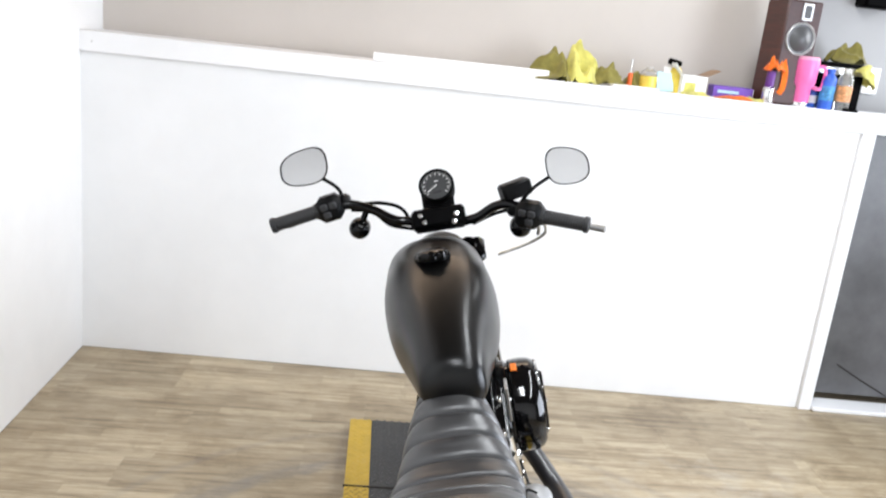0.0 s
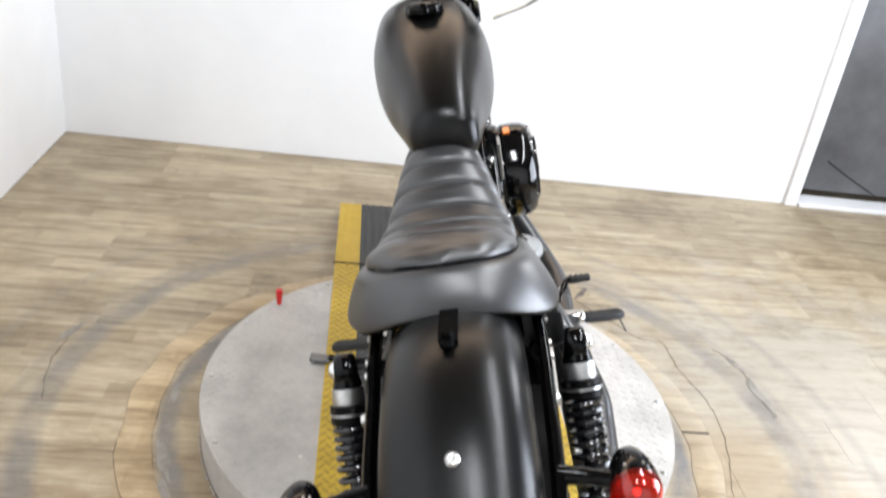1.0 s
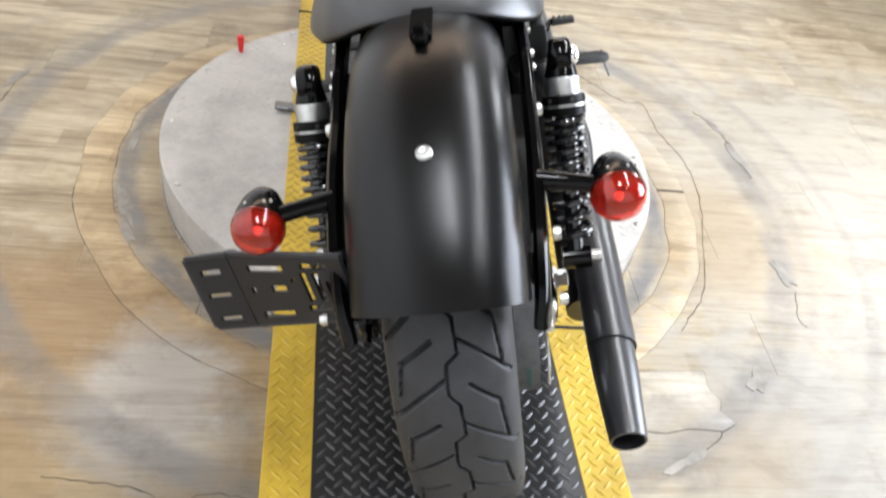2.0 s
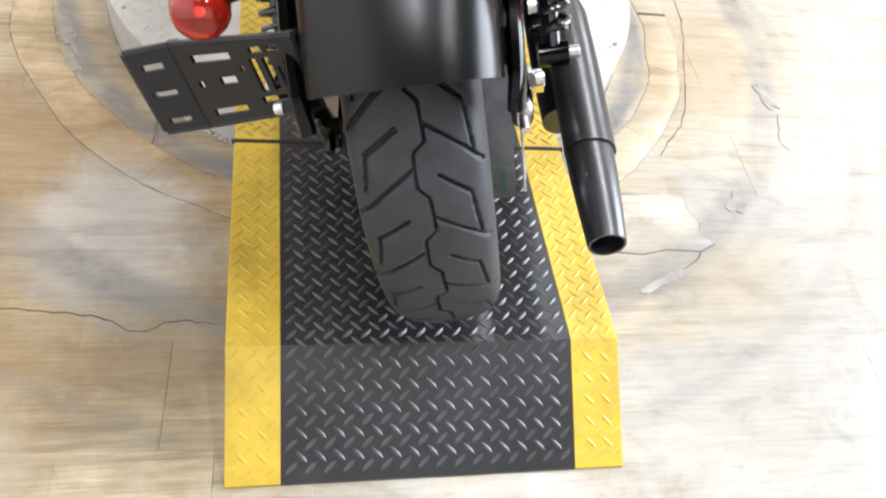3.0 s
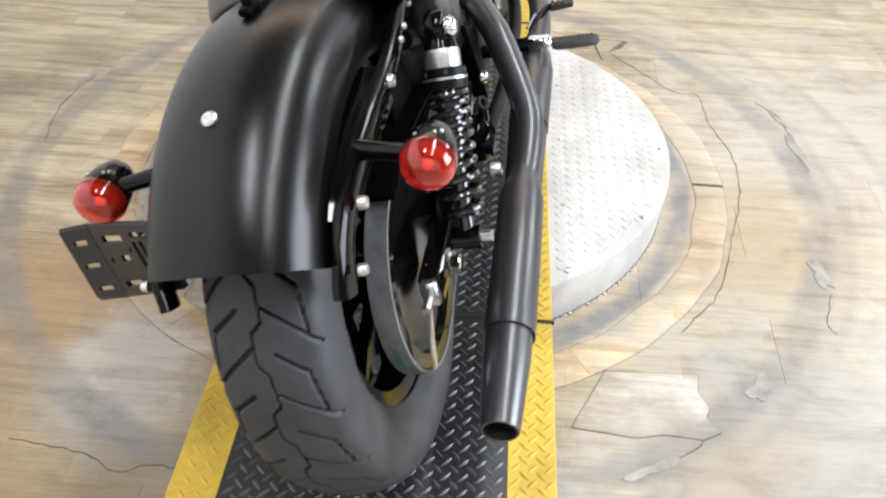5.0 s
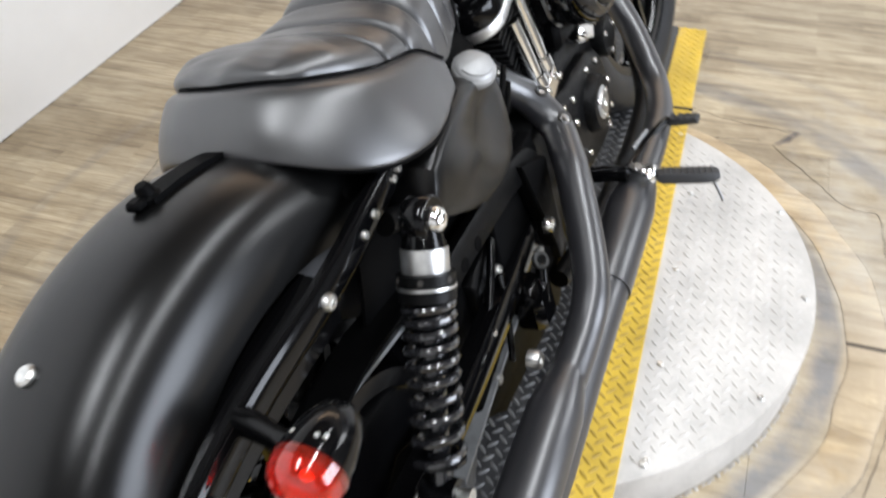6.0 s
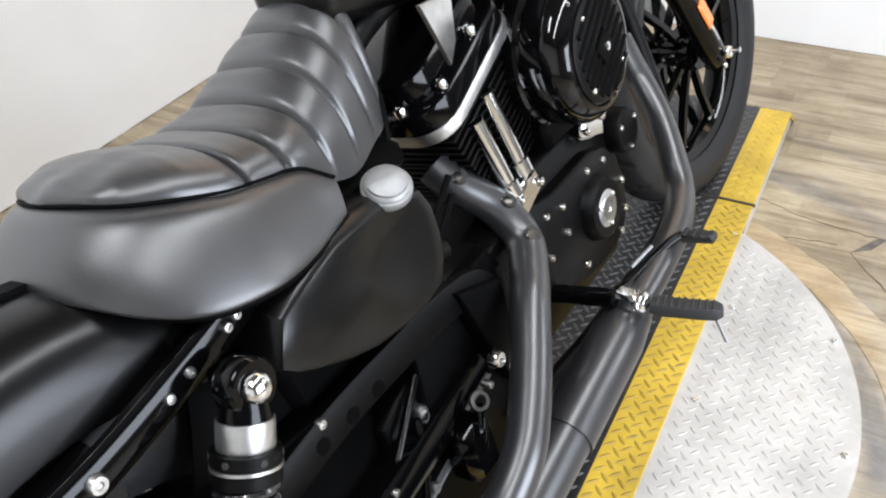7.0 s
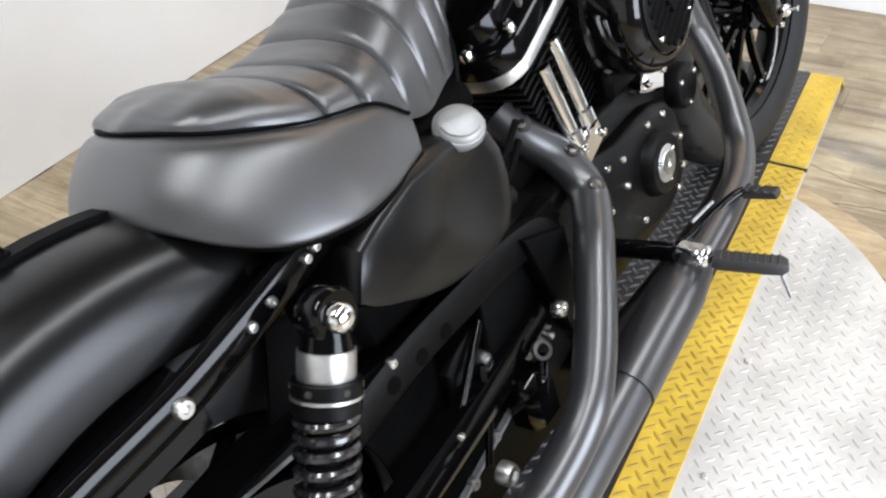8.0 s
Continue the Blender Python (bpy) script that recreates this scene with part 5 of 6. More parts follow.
for sgn, lab in ((-1, "rear"), (1, "front")):
    a = Vector((0, sgn * 0.383, 0.924))
    b = Vector((0, 0.924, -sgn * 0.383))
    turn = Matrix((PX, b, a)).transposed()
    cyl = part("cylinder", Geo().lathe([(0.0, 0.1), (0.055, 0.1), (0.055, 0.32), (0.0, 0.32)], CR, tuple(a), 32), wrinkle, bike, "black finned cylinder")
    for k in range(14):
        d = 0.165 + 0.0115 * k
        w = 0.152 + 0.012 * min(k, 6) / 6 if k < 9 else 0.17
        part("fin", Geo().box(CR + a * d, (w, w + 0.03, 0.0045), turn, 0.001), wrinkle, cyl)
    part("head_band", rounded_prism(CR + a * 0.327, turn, 0.094, 0.118, 0.0, 0.017, 0.05), cast_alu, cyl, "machined bright head edge")
    rk = part("rocker_cover", rounded_prism(CR + a * 0.344, turn, 0.092, 0.116, 0.0, 0.03, 0.05), gloss, cyl, "gloss black rocker cover")
    rounded_top = rounded_prism(CR + a * 0.374, turn, 0.072, 0.098, 0.0, 0.036, 0.04)
    part("rocker_top", rounded_top, gloss, cyl, "gloss black rocker top")
    for u, w in ((0.08, -0.06), (0.08, 0.03), (-0.08, -0.06), (-0.08, 0.03), (0.04, -0.104), (0.04, 0.1)):
        part("rocker_bolt", Geo().bolt(CR + a * 0.374 + PX * u + b * w, tuple(a), 0.0085, 0.01), chrome, cyl)
    # push rod tubes
    for y0, z0, y1, z1 in (((-0.168, 0.612, -0.147, 0.493), (-0.205, 0.59, -0.183, 0.48)) if sgn < 0 else ((0.07, 0.6, 0.03, 0.49), (0.1, 0.57, 0.06, 0.48))):
        part("pushrod_tube", Geo().tube([(0.088, y0, z0), (0.093, y0 * 0.5 + y1 * 0.5, z0 * 0.5 + z1 * 0.5), (0.097, y1, z1)], 0.0115, 18), chrome, cyl, "chrome push rod tube")
        part("tube_cap", Geo().tube([(0.096, y1 + 0.1 * (y0 - y1), z1 + 0.1 * (z0 - z1)), (0.098, y1 - 0.06 * (y0 - y1), z1 - 0.06 * (z0 - z1))], 0.0155, 18), chrome, cyl)
    yb = -0.157 if sgn < 0 else 0.045
    part("tappet_block", Geo().box((0.092, yb, 0.458), (0.035, 0.07, 0.04), Matrix.Rotation(-0.35 * sgn, 3, "X"), 0.006), chrome, cyl, "chrome tappet block")
    for k in (-1, 1):
        part("tappet_bolt", Geo().bolt((0.108, yb + 0.026 * k, 0.462), PX, 0.007, 0.007), chrome, cyl)

# air cleaner
AC = Vector((-0.012, -0.008, 0.602))
air = part("air_cleaner", Geo().lathe([(0.0, 0.058), (0.092, 0.058), (0.096, 0.064), (0.097, 0.082), (0.1, 0.086), (0.104, 0.092), (0.104, 0.112), (0.1, 0.116), (0.099, 0.12), (0.103, 0.124), (0.104, 0.15), (0.102, 0.166), (0.096, 0.178), (0.086, 0.186), (0.08, 0.187), (0.077, 0.183), (0.0, 0.183)], AC, PX, 64), deep_gloss, bike, "gloss black round air cleaner", sharp=25)
part("air_insert", Geo().lathe([(0.076, 0.182), (0.0755, 0.187), (0.07, 0.19), (0.0, 0.191)], AC, PX, 48), wrinkle, air, "black louvred insert")
for k in range(-4, 5):
    d = k * 0.0155
    half = math.sqrt(max(0, 0.07 ** 2 - d * d)) * 0.92
    dirv = Vector((0, 0.82, 0.57))
    nrm = Vector((0, -0.57, 0.82))
    for s0, s1 in (((-half, -0.018), (0.018, half)) if abs(k) <= 1 else ((-half, half),)):
        part("louvre", Geo().sweep([AC + PX * 0.191 + nrm * d + dirv * s0, AC + PX * 0.192 + nrm * d + dirv * s1], [(-0.004, -0.001), (0.004, -0.001), (0.003, 0.0018), (-0.0015, 0.003)], up=tuple(PX)), plastic, air)
part("air_badge", Geo().box(AC + PX * 0.193, (0.006, 0.04, 0.034), Matrix.Rotation(0.6, 3, "X"), 0.003), plastic, air, "plain badge plate")
part("air_screw", Geo().lathe([(0.0, 0.0), (0.0065, 0.0), (0.006, 0.003), (0.0, 0.004)], AC + PX * 0.196, PX, 16), chrome, air, "centre screw")
for q in (2.2, 3.9, 5.6):
    part("air_screw", Geo().bolt(AC + Vector((0.19, 0.064 * math.cos(q), 0.064 * math.sin(q))), PX, 0.0045, 0.003), chrome, air)
for k in range(6):
    q = 1.15 + 0.2 * k
    part("rim_rivet", Geo().bolt(AC + Vector((0.181, 0.0925 * math.cos(q), 0.0925 * math.sin(q))), (0.7, 0.7 * math.cos(q), 0.7 * math.sin(q)), 0.0032, 0.003, 8), chrome, air, "bright rivet")
part("air_sticker", Geo().box(AC + Vector((0.134, -0.022, 0.1015)), (0.014, 0.026, 0.003), Matrix.Rotation(0.21, 3, "X"), 0.001), orange, air, "orange sticker")
part("air_backplate", Geo().box(AC + Vector((0.07, -0.01, -0.01)), (0.04, 0.12, 0.14), b=0.01), wrinkle, air)

# round regulator cover ahead of the cam cover, and the chrome-capped block above it
reg = part("regulator_cover", Geo().lathe([(0.0, 0.0), (0.036, 0.0), (0.038, 0.004), (0.038, 0.05), (0.035, 0.055), (0.0, 0.056)], (0.055, 0.15, 0.398), PX, 36), wrinkle, bike, "round black side cover")
for q in (0.5, 2.6, 4.7):
    part("cover_bolt", Geo().bolt((0.109, 0.15 + 0.029 * math.cos(q), 0.398 + 0.029 * math.sin(q)), PX, 0.005, 0.005), chrome, reg)
part("tappet_guide", Geo().box((0.05, 0.03, 0.425), (0.05, 0.11, 0.05), Matrix.Rotation(-0.36, 3, "X"), 0.006), gloss, bike, "black tappet guide")

# intake, oil filter side details
part("intake_body", Geo().box((0.06, -0.02, 0.5), (0.08, 0.1, 0.06), b=0.01), plastic, bike, "black throttle body")
for y, z in ((-0.026, 0.47), (0.014, 0.463), (0.05, 0.443), (0.085, 0.426)):
    part("fuel_fitting", Geo().lathe([(0.009, -0.012), (0.009, 0.006), (0.0065, 0.008), (0.0065, 0.015), (0.0, 0.0155)], (0.06, y, z), (0.45, -0.2, 1), 14), chrome, bike, "chrome fuel fitting")
part("fitting_bar", Geo().tube([(0.055, -0.03, 0.47), (0.055, 0.09, 0.426)], 0.0055, 12), chrome, bike, "chrome fitting bar")
part("ignition_bracket", Geo().prism([(-0.262, 0.76), (-0.2, 0.755), (-0.215, 0.7), (-0.235, 0.678)], 0.098, 0.104, lambda u, w, h: (h, u, w), 0.002), cast_alu, bike, "bare steel bracket")
part("coil_cover", Geo().box((0.03, -0.14, 0.79), (0.06, 0.2, 0.06), Matrix.Rotation(-0.2, 3, "X"), 0.012), gloss, bike)
for pts in (([(0.1, -0.38, 0.52), (0.12, -0.36, 0.55), (0.11, -0.31, 0.57)]), ([(0.1, -0.4, 0.5), (0.125, -0.37, 0.53), (0.115, -0.32, 0.55)]), ([(0.07, -0.335, 0.7), (0.08, -0.35, 0.66), (0.08, -0.37, 0.6), (0.08, -0.38, 0.55)])):
    part("wire_loom", Geo().tube(smooth(pts, 6), 0.0045, 8), plastic, bike, "black wiring loom")
# nuts and fittings between swingarm and cover
for x, y, z, r, m in ((0.1, -0.479, 0.348, 0.01, zinc), (0.088, -0.391, 0.312, 0.0165, cast_alu), (0.138, -0.365, 0.343, 0.012, chrome), (0.143, -0.448, 0.277, 0.006, chrome), (0.132, -0.463, 0.263, 0.007, chrome), (0.12, -0.37, 0.3, 0.006, zinc),
                       (0.125, -0.622, 0.468, 0.006, zinc), (0.168, -0.569, 0.275, 0.014, cast_alu), (0.132, -0.579, 0.328, 0.0055, chrome), (0.13, -0.6, 0.32, 0.005, zinc)):
    part("frame_nut", Geo().bolt((x, y, z), PX, r, r * 1.1), m, bike, "bright nut")
part("fitting_ring", Geo().lathe([(0.008, 0.0), (0.0125, 0.0), (0.0135, 0.004), (0.0125, 0.008), (0.008, 0.008), (0.008, 0.0)], (0.138, -0.415, 0.316), unit((0.8, -0.3, 0.5)), 20, caps=False), dull_steel, bike, "chrome ring fitting")
for pts, r in (([(0.14, -0.415, 0.31), (0.142, -0.43, 0.28), (0.14, -0.45, 0.24)], 0.009), ([(0.12, -0.5, 0.36), (0.125, -0.52, 0.3), (0.13, -0.55, 0.25)], 0.005), ([(0.1, -0.45, 0.4), (0.11, -0.5, 0.37), (0.12, -0.56, 0.33)], 0.006)):
    part("brake_hose", Geo().tube(smooth(pts, 6), r, 10), gloss, bike, "black hose")
part("master_cylinder", Geo().box((0.125, -0.44, 0.26), (0.05, 0.06, 0.08), b=0.012), gloss, bike, "black brake master cylinder")

# exhaust: two pipes with heat shields and mufflers
REAR_PIPE = [(0.03, -0.24, 0.545), (0.055, -0.236, 0.513), (0.09, -0.214, 0.468), (0.126, -0.222, 0.425), (0.155, -0.27, 0.402), (0.172, -0.306, 0.389), (0.197, -0.367, 0.352), (0.216, -0.421, 0.321), (0.226, -0.464, 0.299), (0.225, -0.512, 0.277), (0.221, -0.575, 0.262), (0.22, -0.61, 0.26)]
rp = part("rear_exhaust_pipe", Geo().tube(smooth(REAR_PIPE, 7), 0.0255, 24), pipe_black, bike, "satin black exhaust pipe with heat shield")
for x, y, z, n in ((0.056, -0.236, 0.512, (0.5, -0.3, 0.8)), (0.096, -0.214, 0.462, (0.62, 0.05, 0.75)), (0.128, -0.224, 0.424, (0.75, -0.15, 0.65))):
    n = unit(n)
    part("shield_slot", Geo().lathe([(0.012, -0.004), (0.012, 0.0006), (0.0, 0.0006)], Vector((x, y, z)) + n * 0.0252, n, 16), crack_black, rp, "dark slot")
    part("clamp_screw", Geo().lathe([(0.0, 0.0), (0.0075, 0.0), (0.007, 0.0025), (0.0, 0.003)], Vector((x, y - 0.004, z)) + n * 0.0256, n, 14), chrome, rp, "bright clamp screw")
MUF = [(0.22, -0.575, 0.263), (0.22, -0.6, 0.261), (0.22, -0.64, 0.257), (0.22, -0.75, 0.243), (0.219, -0.9, 0.222)]
muf = part("rear_muffler", Geo().tube(MUF, [0.0245, 0.027, 0.0335, 0.0345, 0.0345], 32), pipe_black, bike, "satin black slash muffler")
part("muffler_shield", half_shield([(0.22, -0.6, 0.261), (0.22, -0.64, 0.257), (0.22, -0.75, 0.243), (0.219, -0.905, 0.2215)], [0.029, 0.0365, 0.0375, 0.0375]), pipe_black, muf, "satin black heat shield")
part("muffler_tip", Geo().lathe([(0.034, 0.0), (0.0328, 0.05), (0.0262, 0.155), (0.0252, 0.16), (0.0222, 0.16), (0.0222, 0.12), (0.0, 0.118)], (0.219, -0.897, 0.2225), (-0.004, -1, -0.115), 36), pipe_black, muf, "tapered end of the muffler")
part("tip_bore", Geo().lathe([(0.0, 0.0), (0.0215, 0.0), (0.0215, 0.002), (0.0, 0.002)], (0.2186, -1.0, 0.2105), (-0.004, -1, -0.115), 24), crack_black, muf)
FRONT_PIPE = [(0.05, 0.29, 0.5), (0.075, 0.275, 0.453), (0.09, 0.266, 0.427), (0.125, 0.234, 0.379), (0.158, 0.188, 0.332), (0.183, 0.145, 0.294), (0.203, 0.075, 0.276), (0.209, 0.0, 0.266), (0.209, -0.06, 0.257), (0.207, -0.12, 0.25)]
part("front_exhaust_pipe", Geo().tube(smooth(FRONT_PIPE, 7), 0.0235, 24), pipe_black, bike, "satin black front exhaust pipe")
FM = [(0.208, -0.1, 0.2515), (0.206, -0.14, 0.247), (0.204, -0.18, 0.24), (0.2, -0.34, 0.213), (0.2, -0.5, 0.19), (0.2, -0.66, 0.168), (0.2, -0.76, 0.156)]
fm = part("front_muffler", Geo().tube(FM, [0.0245, 0.03, 0.036, 0.037, 0.034, 0.034, 0.03], 32), pipe_black, bike, "satin black lower muffler")
part("muffler_shield", half_shield([(0.206, -0.13, 0.248), (0.204, -0.18, 0.24), (0.2, -0.35, 0.2115)], [0.031, 0.039, 0.0395]), pipe_black, fm, "satin black heat shield")

# foot controls
for sg in (1, -1):
    g = Geo().tube([(sg * 0.1, -0.16, 0.29), (sg * 0.2, -0.155, 0.292)], 0.014, 14)
    mount = part("peg_mount", g, gloss, bike, "black footpeg mount")
    part("peg_clevis", Geo().box((sg * 0.222, -0.149, 0.288), (0.05, 0.026, 0.026), Matrix.Rotation(-0.15 * sg, 3, "Z"), 0.005), chrome, mount, "chrome peg clevis")
    part("clevis_bolt", Geo().bolt((sg * 0.235, -0.164, 0.29), (0, -1, 0), 0.007, 0.007), chrome, mount)
    peg = part("footpeg", Geo().sweep([(sg * 0.246, -0.144, 0.279), (sg * 0.255, -0.142, 0.277), (sg * 0.31, -0.128, 0.268), (sg * 0.33, -0.122, 0.265), (sg * 0.337, -0.12, 0.265)],
                                      [(0.015, -0.006), (0.015, 0.003), (0.011, 0.009), (-0.011, 0.009), (-0.015, 0.003), (-0.015, -0.006), (-0.008, -0.011), (0.008, -0.011)], sizes=[0.8, 1, 1, 0.95, 0.6]), grip_rubber, mount, "black rubber footpeg")
    part("peg_feeler", Geo().tube([(sg * 0.326, -0.126, 0.262), (sg * 0.34, -0.132, 0.222)], 0.0022, 8), dull_steel, mount, "thin steel feeler pin")
    for k in range(9):
        f = k / 8
        part("peg_rib", Geo().box(Vector((sg * (0.256 + 0.07 * f), -0.141 + 0.019 * f, 0.285 - 0.0115 * f)), (0.003, 0.024, 0.004), Matrix.Rotation(0.24 * sg, 3, "Z"), 0.001), grip_rubber, mount)
pedal = part("brake_pedal", Geo().tube(smooth([(0.16, -0.13, 0.27), (0.19, -0.1, 0.272), (0.205, -0.04, 0.278), (0.222, 0.0, 0.287), (0.232, 0.018, 0.288)], 6), 0.0075, 12), gloss, bike, "black brake pedal")
part("pedal_pad", Geo().box((0.258, 0.018, 0.287), (0.052, 0.02, 0.014), Matrix.Rotation(-0.06, 3, "Y"), 0.003), grip_rubber, pedal, "ribbed black pedal pad")
for k in range(4):
    part("pad_rib", Geo().box((0.239 + 0.0125 * k, 0.018, 0.2945 - 0.0007 * k), (0.007, 0.02, 0.004), b=0.001), grip_rubber, pedal)
part("pedal_link", Geo().tube([(0.19, -0.075, 0.288), (0.205, -0.03, 0.297)], 0.003, 8), dull_steel, pedal, "bright link rod")

# left side: primary case and side stand
part("primary_cover", Geo().prism([(-0.33, 0.35), (-0.3, 0.42), (-0.2, 0.44), (0.0, 0.42), (0.12, 0.41), (0.17, 0.34), (0.13, 0.25), (0.0, 0.24), (-0.2, 0.22), (-0.3, 0.26)], 0.09, 0.15, lambda u, w, h: (-h, u, w), 0.015), wrinkle, bike, "black primary cover")
stand = part("side_stand", Geo().tube(smooth([(-0.13, 0.06, 0.19), (-0.2, 0.055, 0.15), (-0.3, 0.05, 0.1), (-0.40, 0.05, 0.122)], 6), 0.009, 12), gloss, bike, "black side stand")
part("stand_foot", Geo().box((-0.425, 0.05, 0.124), (0.05, 0.03, 0.012), Matrix.Rotation(0.27, 3, "Y"), 0.004), dull_steel, stand, "worn bright stand foot")
part("shift_peg", Geo().tube([(-0.2, 0.02, 0.28), (-0.27, 0.02, 0.28)], 0.011, 12), grip_rubber, bike, "rubber shift peg")

# front fork
for sg in (1, -1):
    lo = Vector((sg * 0.09 - 0.018, 0.647, 0.325))
    hi = Vector((sg * 0.07 - 0.01, 0.235, 0.93))
    d = (hi - lo).normalized()
    leg = part("fork_leg", Geo().lathe([(0.0, -0.03), (0.02, -0.028), (0.027, 0.0), (0.028, 0.05), (0.0285, 0.3), (0.03, 0.31), (0.03, 0.33), (0.0, 0.332)], lo, tuple(d), 24), gloss, bike, "gloss black fork slider")
    part("fork_tube", Geo().tube([lo + d * 0.33, hi], 0.0205, 20), gloss, leg)
    part("axle_cap", Geo().bolt(lo + PX * sg * 0.03, PX * sg, 0.013, 0.01), chrome, leg, "chrome axle nut")
    part("axle_pinch", Geo().tube([lo + Vector((sg * 0.02, 0.024, -0.006)), lo + Vector((sg * 0.05, 0.024, -0.006))], 0.006, 10), chrome, leg)
    part("drain_screw", Geo().bolt(lo + Vector((sg * 0.026, -0.012, -0.024)), PX * sg, 0.006, 0.006), chrome, leg)
    part("fork_reflector", Geo().box(lo + d * 0.135 + PX * sg * 0.029, (0.006, 0.028, 0.075), Matrix((PX, d.cross(PX), d)).transposed(), 0.003), orange, leg, "orange fork reflector")
    part("reflector_strip", Geo().box(lo + d * 0.07 + PX * sg * 0.028, (0.003, 0.006, 0.05), Matrix((PX, d.cross(PX), d)).transposed(), 0.001), cast_alu, leg)
part("triple_clamp", Geo().box((0, 0.27, 0.9), (0.2, 0.08, 0.035), Matrix.Rotation(0.5, 3, "X"), 0.012), gloss, bike, "black triple clamp")
part("lower_clamp", Geo().box((0, 0.32, 0.76), (0.2, 0.08, 0.04), Matrix.Rotation(0.5, 3, "X"), 0.012), gloss, bike)
part("headlight", Geo().lathe([(0.0, -0.1), (0.05, -0.09), (0.078, -0.04), (0.083, 0.0), (0.083, 0.02), (0.0, 0.02)], (-0.02, 0.37, 0.85), (0.1, 1, 0), 36), gloss, bike, "gloss black headlight bucket")

# handlebar, turned a little to the right
BAR = [(-0.402, 0.232, 1.047), (-0.285, 0.238, 1.064), (-0.235, 0.243, 1.068), (-0.2, 0.248, 1.064), (-0.155, 0.25, 1.043), (-0.11, 0.25, 1.012), (-0.06, 0.25, 1.0), (0.0, 0.245, 0.992), (0.05, 0.238, 0.985), (0.095, 0.23, 0.992), (0.135, 0.218, 1.013), (0.17, 0.2, 1.018),
       (0.205, 0.182, 1.002), (0.24, 0.165, 0.985), (0.34, 0.128, 0.957)]
bar = part("handlebar", Geo().tube(smooth(BAR, 6), 0.0115, 16), gloss, bike, "gloss black handlebar")
for a, b, lab in ((BAR[0], BAR[1], -1), (BAR[14], BAR[13], 1)):
    a, b = Vector(a), Vector(b)
    d = (b - a)
    ln = d.length
    d.normalize()
    prof = [(0.0, -0.004), (0.0185, -0.004), (0.0195, 0.0), (0.0195, 0.006), (0.0165, 0.008)]
    k = 0.012
    while k < ln - 0.012:
        prof += [(0.0165, k), (0.0172, k + 0.002), (0.0165, k + 0.004)]
        k += 0.006
    prof += [(0.0165, ln - 0.01), (0.02, ln - 0.008), (0.02, ln), (0.0, ln)]
    part("grip", Geo().lathe(prof, a, tuple(d), 24), grip_rubber, bar, "ribbed black rubber grip")
    c = b + d * 0.028
    rot = Matrix((d, Vector((0, 0, 1)).cross(d).normalized(), d.cross(Vector((0, 0, 1)).cross(d).normalized()))).transposed()
    sw = part("switch_housing", Geo().box(c, (0.062, 0.056, 0.062), rot, 0.012), wrinkle, bar, "black switch housing")
    for u, w in ((-0.011, 0.008), (0.011, 0.008), (-0.008, -0.012)):
        part("switch_button", Geo().box(c + rot @ Vector((u, (0.029 if lab < 0 else -0.029) * (1 if rot[1][1] * lab < 0 else -1) * 1, w)), (0.019, 0.008, 0.017), rot, 0.003), grip_rubber, sw)
        part("switch_button", Geo().box(c + rot @ Vector((u, -(0.029 if lab < 0 else -0.029) * (1 if rot[1][1] * lab < 0 else -1), w)), (0.019, 0.008, 0.017), rot, 0.003), grip_rubber, sw)
    part("lever_perch", Geo().box(b + d * 0.062 + Vector((0, 0.02, 0.002)), (0.03, 0.05, 0.03), rot, 0.008), wrinkle, bar)
# brake side: reservoir and levers
part("brake_reservoir", Geo().box((0.192, 0.225, 1.046), (0.075, 0.045, 0.04), Matrix.Rotation(-0.15, 3, "Y") @ Matrix.Rotation(0.3, 3, "Z"), 0.006), wrinkle, bar, "black brake fluid reservoir")
part("brake_lever", Geo().tube(smooth([(0.22, 0.225, 0.985), (0.27, 0.215, 0.968), (0.33, 0.19, 0.945), (0.385, 0.165, 0.93)], 6), [0.008] * 18 + [0.009], 10), cast_alu, bar, "silver brake lever")
part("clutch_lever", Geo().tube(smooth([(-0.25, 0.29, 1.05), (-0.3, 0.298, 1.045), (-0.38, 0.285, 1.03)], 6), 0.0075, 10), gloss, bar, "black clutch lever")
for pts, r, m in (([(0.235, 0.2, 0.98), (0.25, 0.21, 0.95), (0.245, 0.225, 0.925), (0.2, 0.25, 0.9), (0.13, 0.27, 0.88)], 0.004, zinc), ([(0.225, 0.2, 0.985), (0.235, 0.21, 0.95), (0.232, 0.22, 0.93)], 0.005, zinc),
                  ([(-0.2, 0.26, 1.06), (-0.14, 0.27, 1.055), (-0.09, 0.28, 1.03), (-0.07, 0.28, 0.98)], 0.0045, plastic), ([(-0.21, 0.26, 1.05), (-0.16, 0.25, 1.04), (-0.12, 0.25, 1.0), (-0.06, 0.25, 0.98)], 0.0045, plastic),
                  ([(0.17, 0.22, 1.0), (0.13, 0.24, 0.99), (0.08, 0.26, 0.97)], 0.0045, plastic)):
    part("control_cable", Geo().tube(smooth(pts, 7), r, 8), m, bar, "control cable")
for p in ((-0.2, 0.262, 1.0), (0.192, 0.205, 0.957)):
    fs = part("front_turn_signal", Geo().lathe([(0.0, -0.026), (0.012, -0.024), (0.022, -0.014), (0.0265, 0.0), (0.026, 0.02), (0.022, 0.034), (0.0, 0.036)], p, (0, 1, 0), 28), gloss, bar, "black bullet turn signal seen from behind")
    part("signal_stalk", Geo().tube([p, (p[0] + (0.03 if p[0] < 0 else 0.02), p[1], p[2] + 0.05)], 0.008, 10), gloss, fs)
